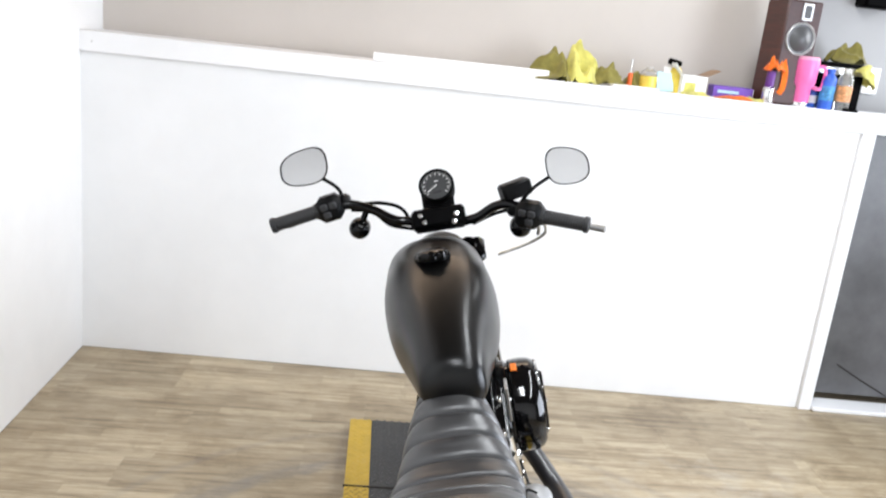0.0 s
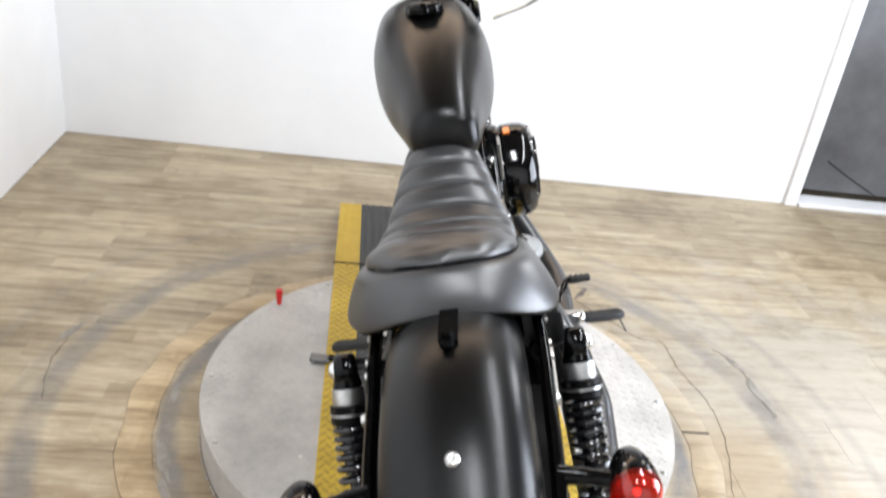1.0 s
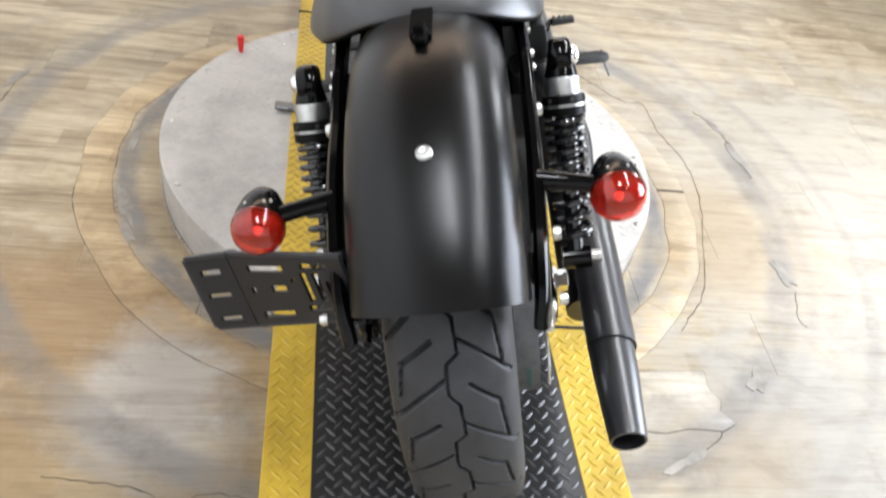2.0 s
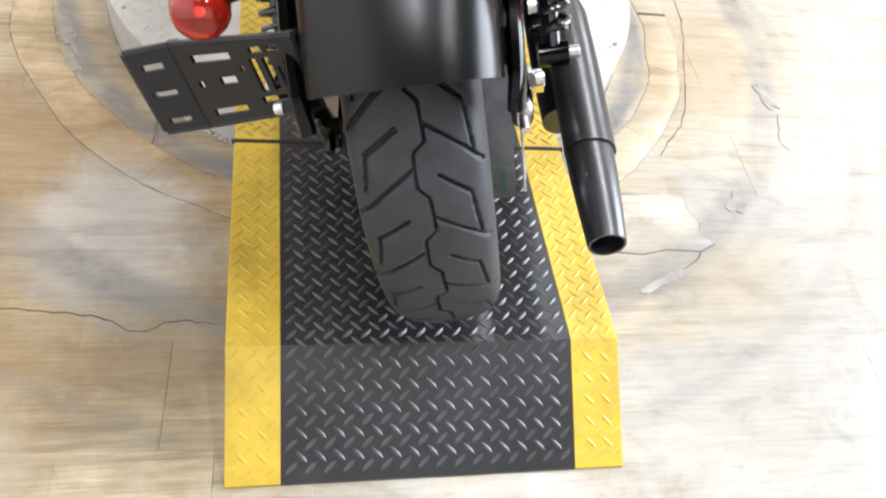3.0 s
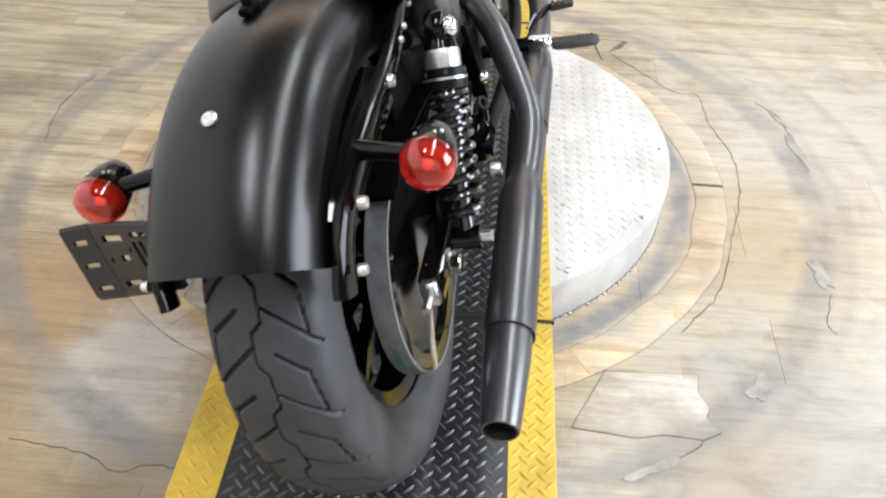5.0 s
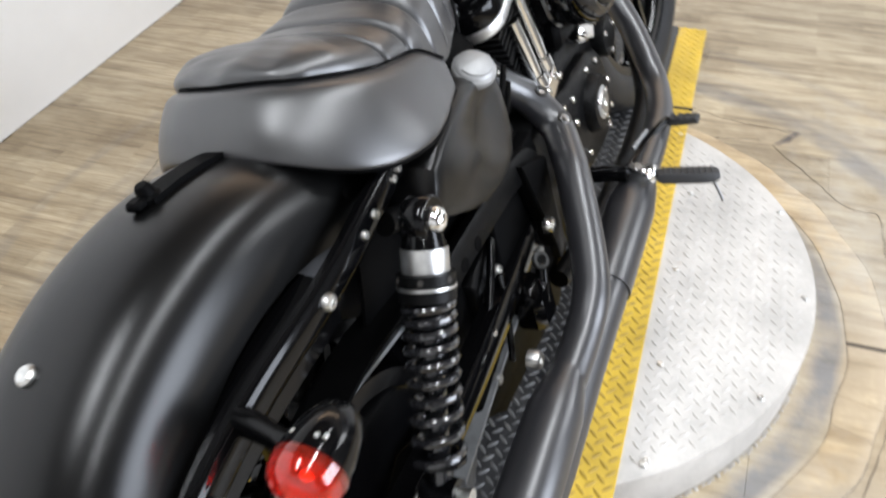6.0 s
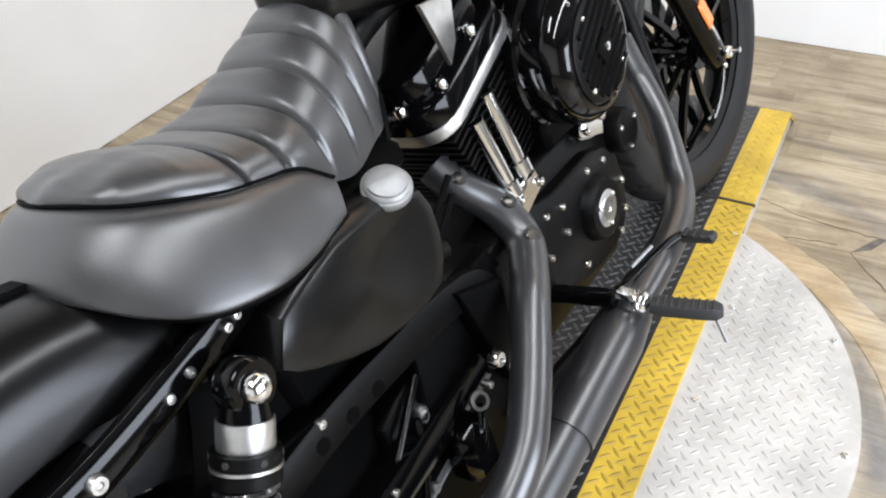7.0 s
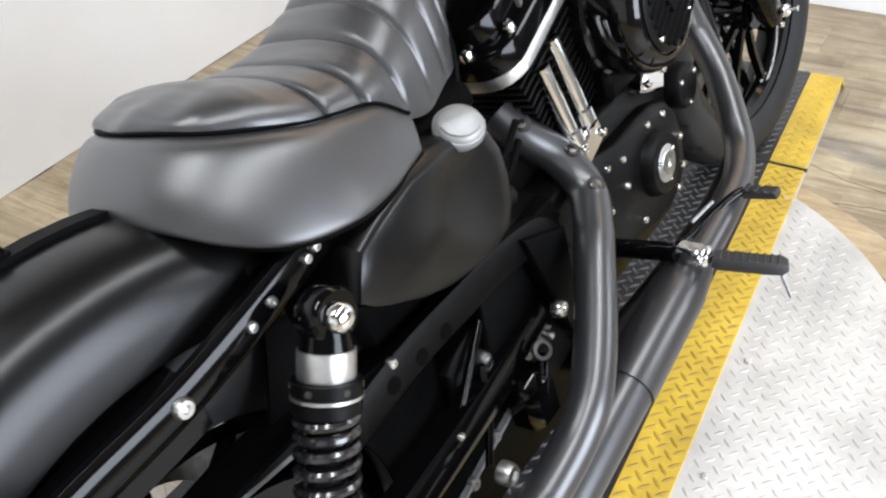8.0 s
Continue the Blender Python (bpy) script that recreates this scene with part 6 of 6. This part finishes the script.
part("speedometer_stem", Geo().box((0.004, 0.25, 1.035), (0.078, 0.03, 0.07), Matrix.Rotation(-0.5, 3, "X"), 0.01), plastic, bar, "black speedometer bracket")
# riser block and speedometer
part("riser_block", Geo().box((0.0, 0.235, 1.0), (0.13, 0.05, 0.05), Matrix.Rotation(-0.5, 3, "X"), 0.008), plastic, bar, "black handlebar clamp")
for x, z in ((-0.043, 1.012), (0.043, 1.006), (-0.034, 0.996), (0.036, 0.99)):
    part("clamp_bolt", Geo().bolt((x, 0.214 + 0.5 * (z - 1.0), z + 0.004), (0, -0.85, 0.5), 0.0072, 0.006), chrome, bar)
part("indicator_strip", Geo().box((0.0, 0.232, 1.026), (0.075, 0.012, 0.012), Matrix.Rotation(-0.5, 3, "X"), 0.003), gloss, bar)
sc, sn = Vector((0.006, 0.245, 1.082)), unit((-0.05, -0.78, 0.62))
sp = part("speedometer", Geo().lathe([(0.0, -0.055), (0.03, -0.052), (0.041, -0.035), (0.0435, -0.005), (0.0435, 0.002), (0.041, 0.004), (0.0385, 0.003), (0.0385, -0.002), (0.0, -0.002)], sc, tuple(sn), 48), plastic, bar, "round black speedometer", sharp=30)
disc_g = Geo().lathe([(0.0, -0.0015), (0.0382, -0.0015), (0.0382, -0.0005), (0.0, -0.0005)], sc, tuple(sn), 40)
dial = part("dial", disc_g, dial_face, sp, "black dial with white markings")
sx = unit(PX - sn * sn.x)
sy = sn.cross(sx)
for k in range(25):
    q = radians(222 - 264 * k / 24)
    e = sx * math.cos(q) + sy * math.sin(q)
    big = k % 2 == 0
    part("dial_mark", Geo().box(sc + e * (0.0305 if big else 0.0335), (0.006 if big else 0.003, 0.0018 if big else 0.001, 0.0006), Matrix((e, sn.cross(e), sn)).transposed(), 0.0001), dial_white, sp)
q = radians(216)
e = sx * math.cos(q) + sy * math.sin(q)
part("needle", Geo().box(sc + e * 0.013 + sn * 0.001, (0.03, 0.0022, 0.0008), Matrix((e, sn.cross(e), sn)).transposed(), 0.0002), dial_white, sp, "white needle")
part("dial_window", Geo().box(sc - sy * 0.019, (0.022, 0.006, 0.0008), Matrix((sx, sy, sn)).transposed(), 0.0002), grip_rubber, sp)
part("dial_print", Geo().box(sc + sy * 0.011, (0.009, 0.002, 0.0006), Matrix((sx, sy, sn)).transposed(), 0.0001), dial_white, sp)


# mirrors
def mirror(c, stem, flip):
    c = Vector(c)
    n = unit((0.1 * flip, -0.95, 0.22))
    u = unit(Vector((1, 0, 0)) - n * n.x)
    v = n.cross(u)
    out = []
    for k in range(40):
        q = 2 * math.pi * k / 40
        x, y = math.copysign(abs(math.cos(q)) ** 0.75, math.cos(q)), math.copysign(abs(math.sin(q)) ** 0.75, math.sin(q))
        sk = 1 + 0.12 * flip * x
        out.append(((0.056 if flip > 0 else 0.048) * x, 0.042 * y * sk + 0.006 * flip * x))
    g = Geo().loft([[c + u * a * s + v * b * s + n * h for a, b in out] for s, h in ((0.5, -0.016), (0.85, -0.012), (1.0, -0.004), (1.03, 0.001), (1.0, 0.003), (0.965, 0.002), (0.96, 0.0))])
    m = part("rear_view_mirror", g, wrinkle, bar, "black rear view mirror on a thin stem")
    part("glass", Geo().loft([[c + u * a * s + v * b * s + n * h for a, b in out] for s, h in ((0.955, 0.0005), (0.955, 0.0014))]), mirror_glass, m, "silvered mirror glass")
    part("stem", Geo().tube(smooth(stem, 6), 0.0045, 10), wrinkle, m, "black stem")


mirror((-0.3, 0.232, 1.175), [(-0.222, 0.245, 1.085), (-0.232, 0.25, 1.11), (-0.258, 0.25, 1.135), (-0.29, 0.246, 1.155)], 1)
mirror((0.314, 0.152, 1.096), [(0.2, 0.19, 1.02), (0.225, 0.185, 1.045), (0.26, 0.17, 1.068), (0.3, 0.165, 1.085)], -1)


# ---- things on the counter ----
CT = 1.364


def counter_at(x, y, turn=0.0):
    """A pose on the counter top: x along the wall, y back from its face."""
    return FRONT @ pose(x, y, CT, 0, 0, turn)


def cloth(sx, sy, h, seed, n=48):
    """A crumpled cloth: a low heap crossed by rounded folds, with a ragged rim."""
    rc = random.Random(int(seed * 10))
    folds = [(rc.uniform(0, math.pi), rc.uniform(-0.7, 0.7), rc.uniform(0.1, 0.22), rc.uniform(0.25, 0.6), rc.uniform(-0.5, 0.5)) for _ in range(8)]
    top = []
    for i in range(n + 1):
        row = []
        for j in range(n + 1):
            u, v = 2 * i / n - 1, 2 * j / n - 1
            r = math.hypot(u, v)
            k = 1.0 / max(1.0, r * (1.05 + 0.35 * noise.noise((math.atan2(v, u) * 1.3, seed, 0))))
            uu, vv = u * k, v * k
            rr2 = min(1.0, r * k)
            z, push = 0.5 + 0.35 * noise.noise((uu * 1.6 + seed, vv * 1.6, seed * 0.3)), 0.0
            for q, off, wide, tall, bend in folds:
                along = uu * math.cos(q) + vv * math.sin(q)
                d = (-uu * math.sin(q) + vv * math.cos(q) - off - bend * along * along) / wide
                z += tall * math.exp(-d * d)
                push += 0.1 * d * math.exp(-d * d)
            z = h * 0.62 * max(0.0, z) * (1 - rr2 ** 3)
            row.append((uu * sx * (1 + push), vv * sy * (1 - push), z + 0.002))
        top.append(row)
    g = Geo()
    m = n + 1
    verts = [p for r in top for p in r] + [(p[0] * 0.97, p[1] * 0.97, max(0.0, p[2] - 0.004)) for r in top for p in r]
    faces = []
    for i in range(n):
        for j in range(n):
            a, b, c, d = i * m + j, i * m + j + 1, (i + 1) * m + j + 1, (i + 1) * m + j
            faces += [[a, b, c, d], [a + m * m, d + m * m, c + m * m, b + m * m]]
    return g.add(verts, faces)


def fabric(name, colour):
    m = worn(material(name, colour, 0.9, spec=0.2), 30, 0.25, 0.5, 500)
    m.node_tree.nodes["Principled BSDF"].inputs["Sheen Weight"].default_value = 0.2
    return m


olive, yellow_f, orange_f = fabric("olive_towel", (0.2, 0.175, 0.045)), fabric("yellow_towel", (0.56, 0.52, 0.14)), fabric("orange_towel", (0.8, 0.16, 0.02))
for nm, lab, mat, x, y, sx, sy, h, sd, tn in (("towel", "crumpled olive microfibre towel", olive, 0.43, 0.12, 0.12, 0.1, 0.11, 1.0, 20), ("towel", "crumpled yellow microfibre towel", yellow_f, 0.535, 0.11, 0.075, 0.09, 0.15, 5.0, 70),
                                             ("towel", "olive towel in a low heap", olive, 0.66, 0.12, 0.085, 0.07, 0.075, 9.0, 0), ("towel", "small crumpled olive rag", olive, 0.78, 0.14, 0.05, 0.06, 0.06, 14.0, 40)):
    t = thing(nm, lab, "towel", "towels on the counter", at=counter_at(x, y, tn))
    part("cloth", cloth(sx, sy, h, sd), mat, t, sharp=180)

board = thing("white_strip", "long white trim strip lying on the counter", "strip", at=counter_at(-0.33, 0.06))
part("strip_body", Geo().box((0.36, 0.0, 0.018), (0.74, 0.02, 0.036), b=0.003), white_trim, board)

driver = thing("screwdriver", "screwdriver with an orange handle standing upright", "screwdriver", at=counter_at(0.755, 0.1))
part("handle", Geo().lathe([(0.009, 0.0), (0.011, 0.01), (0.0095, 0.03), (0.011, 0.05), (0.009, 0.062), (0.0, 0.064)], (0, 0, 0), Z, 16), worn(material("orange_plastic", (0.75, 0.13, 0.02), 0.4), 40, 0.2, 0.1), driver)
part("shaft", Geo().tube([(0, 0, 0.06), (0, 0, 0.12)], 0.0035, 10), zinc, driver, "steel shaft")

jar = thing("spray_bottle", "clear bottle half full of yellow liquid", "bottle", at=counter_at(0.835, 0.1))
clear = material("clear_plastic", (0.86, 0.84, 0.78), 0.1, spec=0.6)
clear.node_tree.nodes["Principled BSDF"].inputs["Transmission Weight"].default_value = 0.75
part("bottle_body", Geo().lathe([(0.034, 0.0), (0.036, 0.004), (0.036, 0.06), (0.03, 0.078), (0.016, 0.086), (0.016, 0.096), (0.0, 0.096)], (0, 0, 0), Z, 28), clear, jar)
part("liquid_band", Geo().lathe([(0.0366, 0.004), (0.0368, 0.012), (0.0368, 0.052), (0.0366, 0.058)], (0, 0, 0), Z, 28, caps=False), worn(material("yellow_liquid", (0.75, 0.55, 0.08), 0.3), 20, 0.2, 0.02), jar, "yellow fill")

pale_blue = material("pale_blue_card", (0.45, 0.68, 0.75), 0.6)
card_white = worn(material("white_card", (0.8, 0.8, 0.78), 0.7), 20, 0.06, 0.05)
tags = thing("card_stack", "pale blue and white cards leaning together", "cards", at=counter_at(0.905, 0.09, 10))
part("card", Geo().box((0.0, 0.0, 0.042), (0.075, 0.004, 0.08), Matrix.Rotation(-0.3, 3, "X"), 0.001), pale_blue, tags, "pale blue card")
part("card", Geo().box((0.03, 0.02, 0.055), (0.06, 0.004, 0.1), Matrix.Rotation(-0.2, 3, "X"), 0.001), card_white, tags, "white card")

trig = thing("spray_bottle", "yellow trigger spray bottle with a black head", "bottle", at=counter_at(0.955, 0.12))
part("bottle_body", Geo().lathe([(0.028, 0.0), (0.03, 0.005), (0.03, 0.075), (0.02, 0.1), (0.012, 0.11), (0.0, 0.11)], (0, 0, 0), Z, 24), worn(material("yellow_bottle", (0.72, 0.55, 0.07), 0.35), 20, 0.2, 0.05), trig)
part("spray_head", Geo().box((-0.012, 0, 0.125), (0.06, 0.022, 0.026), Matrix.Rotation(0.2, 3, "Y"), 0.006), plastic, trig, "black trigger head")

carton = thing("carton", "small open white cardboard box with brown flaps", "box", at=counter_at(1.02, 0.12, 8))
card_brown = worn(material("brown_card", (0.3, 0.2, 0.13), 0.8), 25, 0.2, 0.1)
for c, s in (((0, -0.05, 0.04), (0.11, 0.003, 0.08)), ((0, 0.05, 0.04), (0.11, 0.003, 0.08)), ((-0.055, 0, 0.04), (0.003, 0.1, 0.08)), ((0.055, 0, 0.04), (0.003, 0.1, 0.08)), ((0, 0, 0.003), (0.11, 0.1, 0.003))):
    part("panel", Geo().box(c, s, b=0.0008), card_white, carton)
part("flap", Geo().box((0.085, 0.0, 0.095), (0.07, 0.09, 0.003), Matrix.Rotation(-0.45, 3, "Y"), 0.0008), card_brown, carton, "brown inside of a flap")
part("flap", Geo().box((-0.075, 0.0, 0.1), (0.06, 0.09, 0.003), Matrix.Rotation(0.9, 3, "Y"), 0.0008), card_white, carton)
part("carton_print", Geo().box((-0.02, -0.052, 0.03), (0.05, 0.001, 0.04), b=0.0002), yellow_f, carton, "yellow printed panel")

pbox = thing("purple_box", "flat purple cardboard box with a white end", "box", at=counter_at(1.215, 0.15, -6))
part("box_body", Geo().box((0, 0, 0.025), (0.17, 0.1, 0.05), b=0.003), worn(material("purple_card", (0.16, 0.07, 0.42), 0.5), 20, 0.15, 0.05), pbox)
part("box_end", Geo().box((0.0862, 0, 0.025), (0.002, 0.095, 0.046), b=0.0005), card_white, pbox, "white end panel")
part("box_print", Geo().box((-0.02, -0.0508, 0.026), (0.09, 0.001, 0.012), b=0.0002), pale_blue, pbox, "pale printed bar")

for x, y, sx, sy, col, lab, tn in ((1.03, 0.05, 0.07, 0.04, yellow_f, "yellow folded cloth lying flat", 5), (1.2, 0.05, 0.09, 0.035, orange_f, "orange folded cloth lying flat", -8), (1.29, 0.05, 0.06, 0.03, yellow_f, "yellow folded cloth lying flat", 4), (0.76, 0.03, 0.09, 0.03, card_white, "thin pad of white paper", 3)):
    t = thing("flat_cloth" if col is not card_white else "paper_pad", lab, "cloth" if col is not card_white else "paper", at=counter_at(x, y, tn))
    part("cloth" if col is not card_white else "sheets", cloth(sx, sy, 0.014, x * 10, 20) if col is not card_white else Geo().box((0, 0, 0.006), (0.2, 0.06, 0.012), b=0.001), col, t)

# loudspeaker
speaker = thing("loudspeaker", "dark red wood loudspeaker with a silver cone", "loudspeaker", at=counter_at(1.4, 0.17, 10))
wine = worn(material("dark_red_veneer", (0.06, 0.018, 0.014), 0.4), 6, 0.5, 0.1, 120, (1, 1, 12))
part("cabinet", Geo().box((0, -0.055, 0.215), (0.165, 0.15, 0.43), b=0.006), wine, speaker)
part("baffle", Geo().box((0, -0.1315, 0.215), (0.155, 0.006, 0.418), b=0.003), worn(material("baffle_red", (0.05, 0.02, 0.018), 0.5), 20, 0.3, 0.1), speaker, "dark front baffle")
sil = material("silver_ring", (0.5, 0.5, 0.5), 0.4, 0.6)
cone_grey = material("grey_cone", (0.07, 0.07, 0.072), 0.4)
for z, r in ((0.275, 0.068),):
    part("surround", Geo().lathe([(r, 0.0), (r, 0.006), (r - 0.003, 0.009), (r - 0.007, 0.007), (r - 0.009, 0.002)], (0, -0.134, z), (0, -1, 0), 36, caps=False), sil, speaker, "silver surround")
    part("cone", Geo().lathe([(r - 0.009, 0.003), (r - 0.014, 0.001), (r - 0.02, 0.006), (0.03, 0.016), (0.016, 0.022), (0.0, 0.024)], (0, -0.134, z), (0, -1, 0), 36), cone_grey, speaker, "dark silver cone and dome")
part("tweeter_horn", Geo().box((0.01, -0.136, 0.385), (0.05, 0.006, 0.07), b=0.004), sil, speaker, "silver tweeter plate")
part("tweeter", Geo().box((0.01, -0.14, 0.385), (0.03, 0.004, 0.05), b=0.004), dial_face, speaker, "black tweeter mouth")

rag = thing("towel", "orange microfibre towel hung over a bottle", "towel", "towels on the counter", at=counter_at(1.35, 0.03))
part("cloth", cloth(0.045, 0.05, 0.06, 21.0), orange_f, rag, sharp=180)
rag.matrix_world = FRONT @ pose(1.345, 0.045, CT + 0.135, 0, 0, 0)
part("tail", Geo().sweep(smooth([(0.025, -0.01, 0.05), (0.038, -0.02, 0.0), (0.04, -0.02, -0.06), (0.03, -0.015, -0.09)], 5), [(-0.012, -0.004), (0.012, -0.006), (0.014, 0.004), (-0.01, 0.006)], up=(0, 1, 0)), orange_f, rag, "hanging corner")
can = thing("spray_can", "silver and purple spray can", "can", at=counter_at(1.34, 0.045))
part("can_body", Geo().lathe([(0.025, 0.0), (0.026, 0.003), (0.026, 0.06), (0.024, 0.066), (0.0, 0.066)], (0, 0, 0), Z, 28), chrome, can)
part("can_top", Geo().lathe([(0.02, 0.066), (0.021, 0.07), (0.021, 0.125), (0.018, 0.135), (0.0, 0.136)], (0, 0, 0), Z, 24), worn(material("purple_plastic", (0.13, 0.03, 0.24), 0.35), 20, 0.2, 0.05), can, "purple cap")

pink = worn(material("pink_enamel", (0.85, 0.16, 0.42), 0.35), 25, 0.08, 0.05)
cup = thing("tumbler", "pink insulated tumbler with a handle and lid", "tumbler", at=counter_at(1.485, 0.06))
part("cup_body", Geo().lathe([(0.0, 0.0), (0.034, 0.0), (0.036, 0.004), (0.038, 0.08), (0.05, 0.1), (0.053, 0.19), (0.052, 0.196), (0.0, 0.196)], (0, 0, 0), Z, 36), pink, cup)
part("cup_base", Geo().lathe([(0.0375, 0.012), (0.038, 0.014), (0.0381, 0.03), (0.0375, 0.032)], (0, 0, -0.012), Z, 36, caps=False), chrome, cup, "steel foot band")
part("cup_lid", Geo().lathe([(0.051, 0.196), (0.05, 0.205), (0.044, 0.21), (0.0, 0.21)], (0, 0, 0), Z, 36), material("lid_pink", (0.8, 0.35, 0.5), 0.3), cup, "pale pink lid")
part("cup_handle", Geo().tube(smooth([(0.048, 0, 0.17), (0.08, 0, 0.172), (0.09, 0, 0.15), (0.088, 0, 0.1), (0.075, 0, 0.08), (0.044, 0, 0.085)], 6), 0.008, 12), pink, cup, "pink loop handle")

def bottle(lab, x, y, r, h, body, band, capm, neck=0.35):
    t = thing("bottle", lab, "bottle", "bottles on the counter", at=counter_at(x, y))
    part("bottle_body", Geo().lathe([(r * 0.9, 0.0), (r, 0.005), (r, h * 0.72), (r * 0.85, h * 0.8), (r * neck, h * 0.88), (r * neck, h * 0.92), (0, h * 0.92)], (0, 0, 0), Z, 28), body, t)
    part("label_band", Geo().lathe([(r + 0.0006, h * 0.22), (r + 0.0008, h * 0.25), (r + 0.0008, h * 0.55), (r + 0.0006, h * 0.58)], (0, 0, 0), Z, 28, caps=False), band, t, "wrapped label")
    part("bottle_cap", Geo().lathe([(r * neck * 1.2, h * 0.9), (r * neck * 1.25, h * 0.98), (r * neck, h), (0, h)], (0, 0, 0), Z, 20), capm, t, "screw cap")


blue_pl = worn(material("blue_plastic", (0.03, 0.12, 0.55), 0.3), 20, 0.2, 0.05)
bottle("dark blue plastic bottle with a blue cap", 1.598, 0.06, 0.03, 0.17, blue_pl, worn(material("blue_label", (0.05, 0.25, 0.5), 0.4), 60, 0.5, 0.02), blue_pl, 0.45)
bottle("clear bottle with an orange label", 1.675, 0.07, 0.032, 0.18, clear, worn(material("orange_label", (0.7, 0.3, 0.12), 0.4), 60, 0.5, 0.02), clear, 0.45)
bottle("small blue and white bottle", 1.555, 0.1, 0.022, 0.09, blue_pl, card_white, card_white, 0.5)

amp = thing("amplifier", "black box with a silver front rail", "box", at=counter_at(1.635, 0.2, 0))
part("case", Geo().box((0, 0, 0.1), (0.29, 0.15, 0.2), b=0.006), plastic, amp)
part("rail", Geo().box((0, -0.078, 0.165), (0.27, 0.006, 0.03), b=0.002), cast_alu, amp, "silver rail")
t = thing("towel", "olive and yellow towel draped over the black box", "towel", "towels on the counter", at=FRONT @ pose(1.72, 0.2, CT + 0.2, 0, 0, 0))
part("cloth", cloth(0.09, 0.08, 0.08, 31.0), olive, t, sharp=180)
t = thing("towel", "yellow towel corner hanging over the black box", "towel", "towels on the counter", at=FRONT @ pose(1.77, 0.1, CT + 0.13, 0, 35, 0))
part("cloth", cloth(0.06, 0.05, 0.05, 37.0), yellow_f, t, sharp=180)
puck = thing("tape_roll", "flat black roll lying on the counter", "tape", at=counter_at(1.7, 0.03))
part("roll", Geo().lathe([(0.018, 0.0), (0.03, 0.0), (0.031, 0.004), (0.031, 0.012), (0.03, 0.014), (0.018, 0.014), (0.018, 0.0)], (0, 0, 0), Z, 28, caps=False), plastic, puck)

# wall outlet and the black box high on the wall
outlet = thing("outlet", "white wall outlet plate", "outlet")
outlet.matrix_world = pose(1.96, 2.077, 1.5)
part("plate", Geo().box((0, -0.004, 0), (0.075, 0.008, 0.12), b=0.002), white_trim, outlet)
for z in (-0.03, 0.03):
    part("socket", Geo().box((0, -0.0085, z), (0.034, 0.003, 0.03), b=0.001), cast_alu, outlet, "grey socket")
wb = thing("wall_box", "small black box fixed to the wall", "box", at=pose(1.89, 2.03, 1.875))
part("case", Geo().box((0, 0, 0), (0.18, 0.1, 0.12), b=0.01), plastic, wb)


# ---- floor boards, last ----
rb = random.Random(11)
row_w, board_l = 0.185, 1.22
mesh_cache = {}
y, row = 1.8, 0
while y > BACK_Y + 0.02:
    x = -1.56 - rb.uniform(0, board_l)
    while x < RIGHT_X:
        x0, x1 = max(x, LEFT_X), min(x + board_l, RIGHT_X)
        if x1 - x0 > 0.02:
            key = round(x1 - x0, 3)
            if key not in mesh_cache:
                mesh_cache[key] = finish("board", Geo().box((0, 0, -0.004), (x1 - x0, row_w - 0.0002, 0.008), b=0.0001), laminate)
            ob = new("board", mesh_cache[key])
            ob.parent = floor
            ob.matrix_world = pose((x0 + x1) / 2, y - row_w / 2 - 0.033 * (x0 + x1) / 2, 0, 0, 0, -1.9)
        x += board_l
    y -= row_w
    row += 1
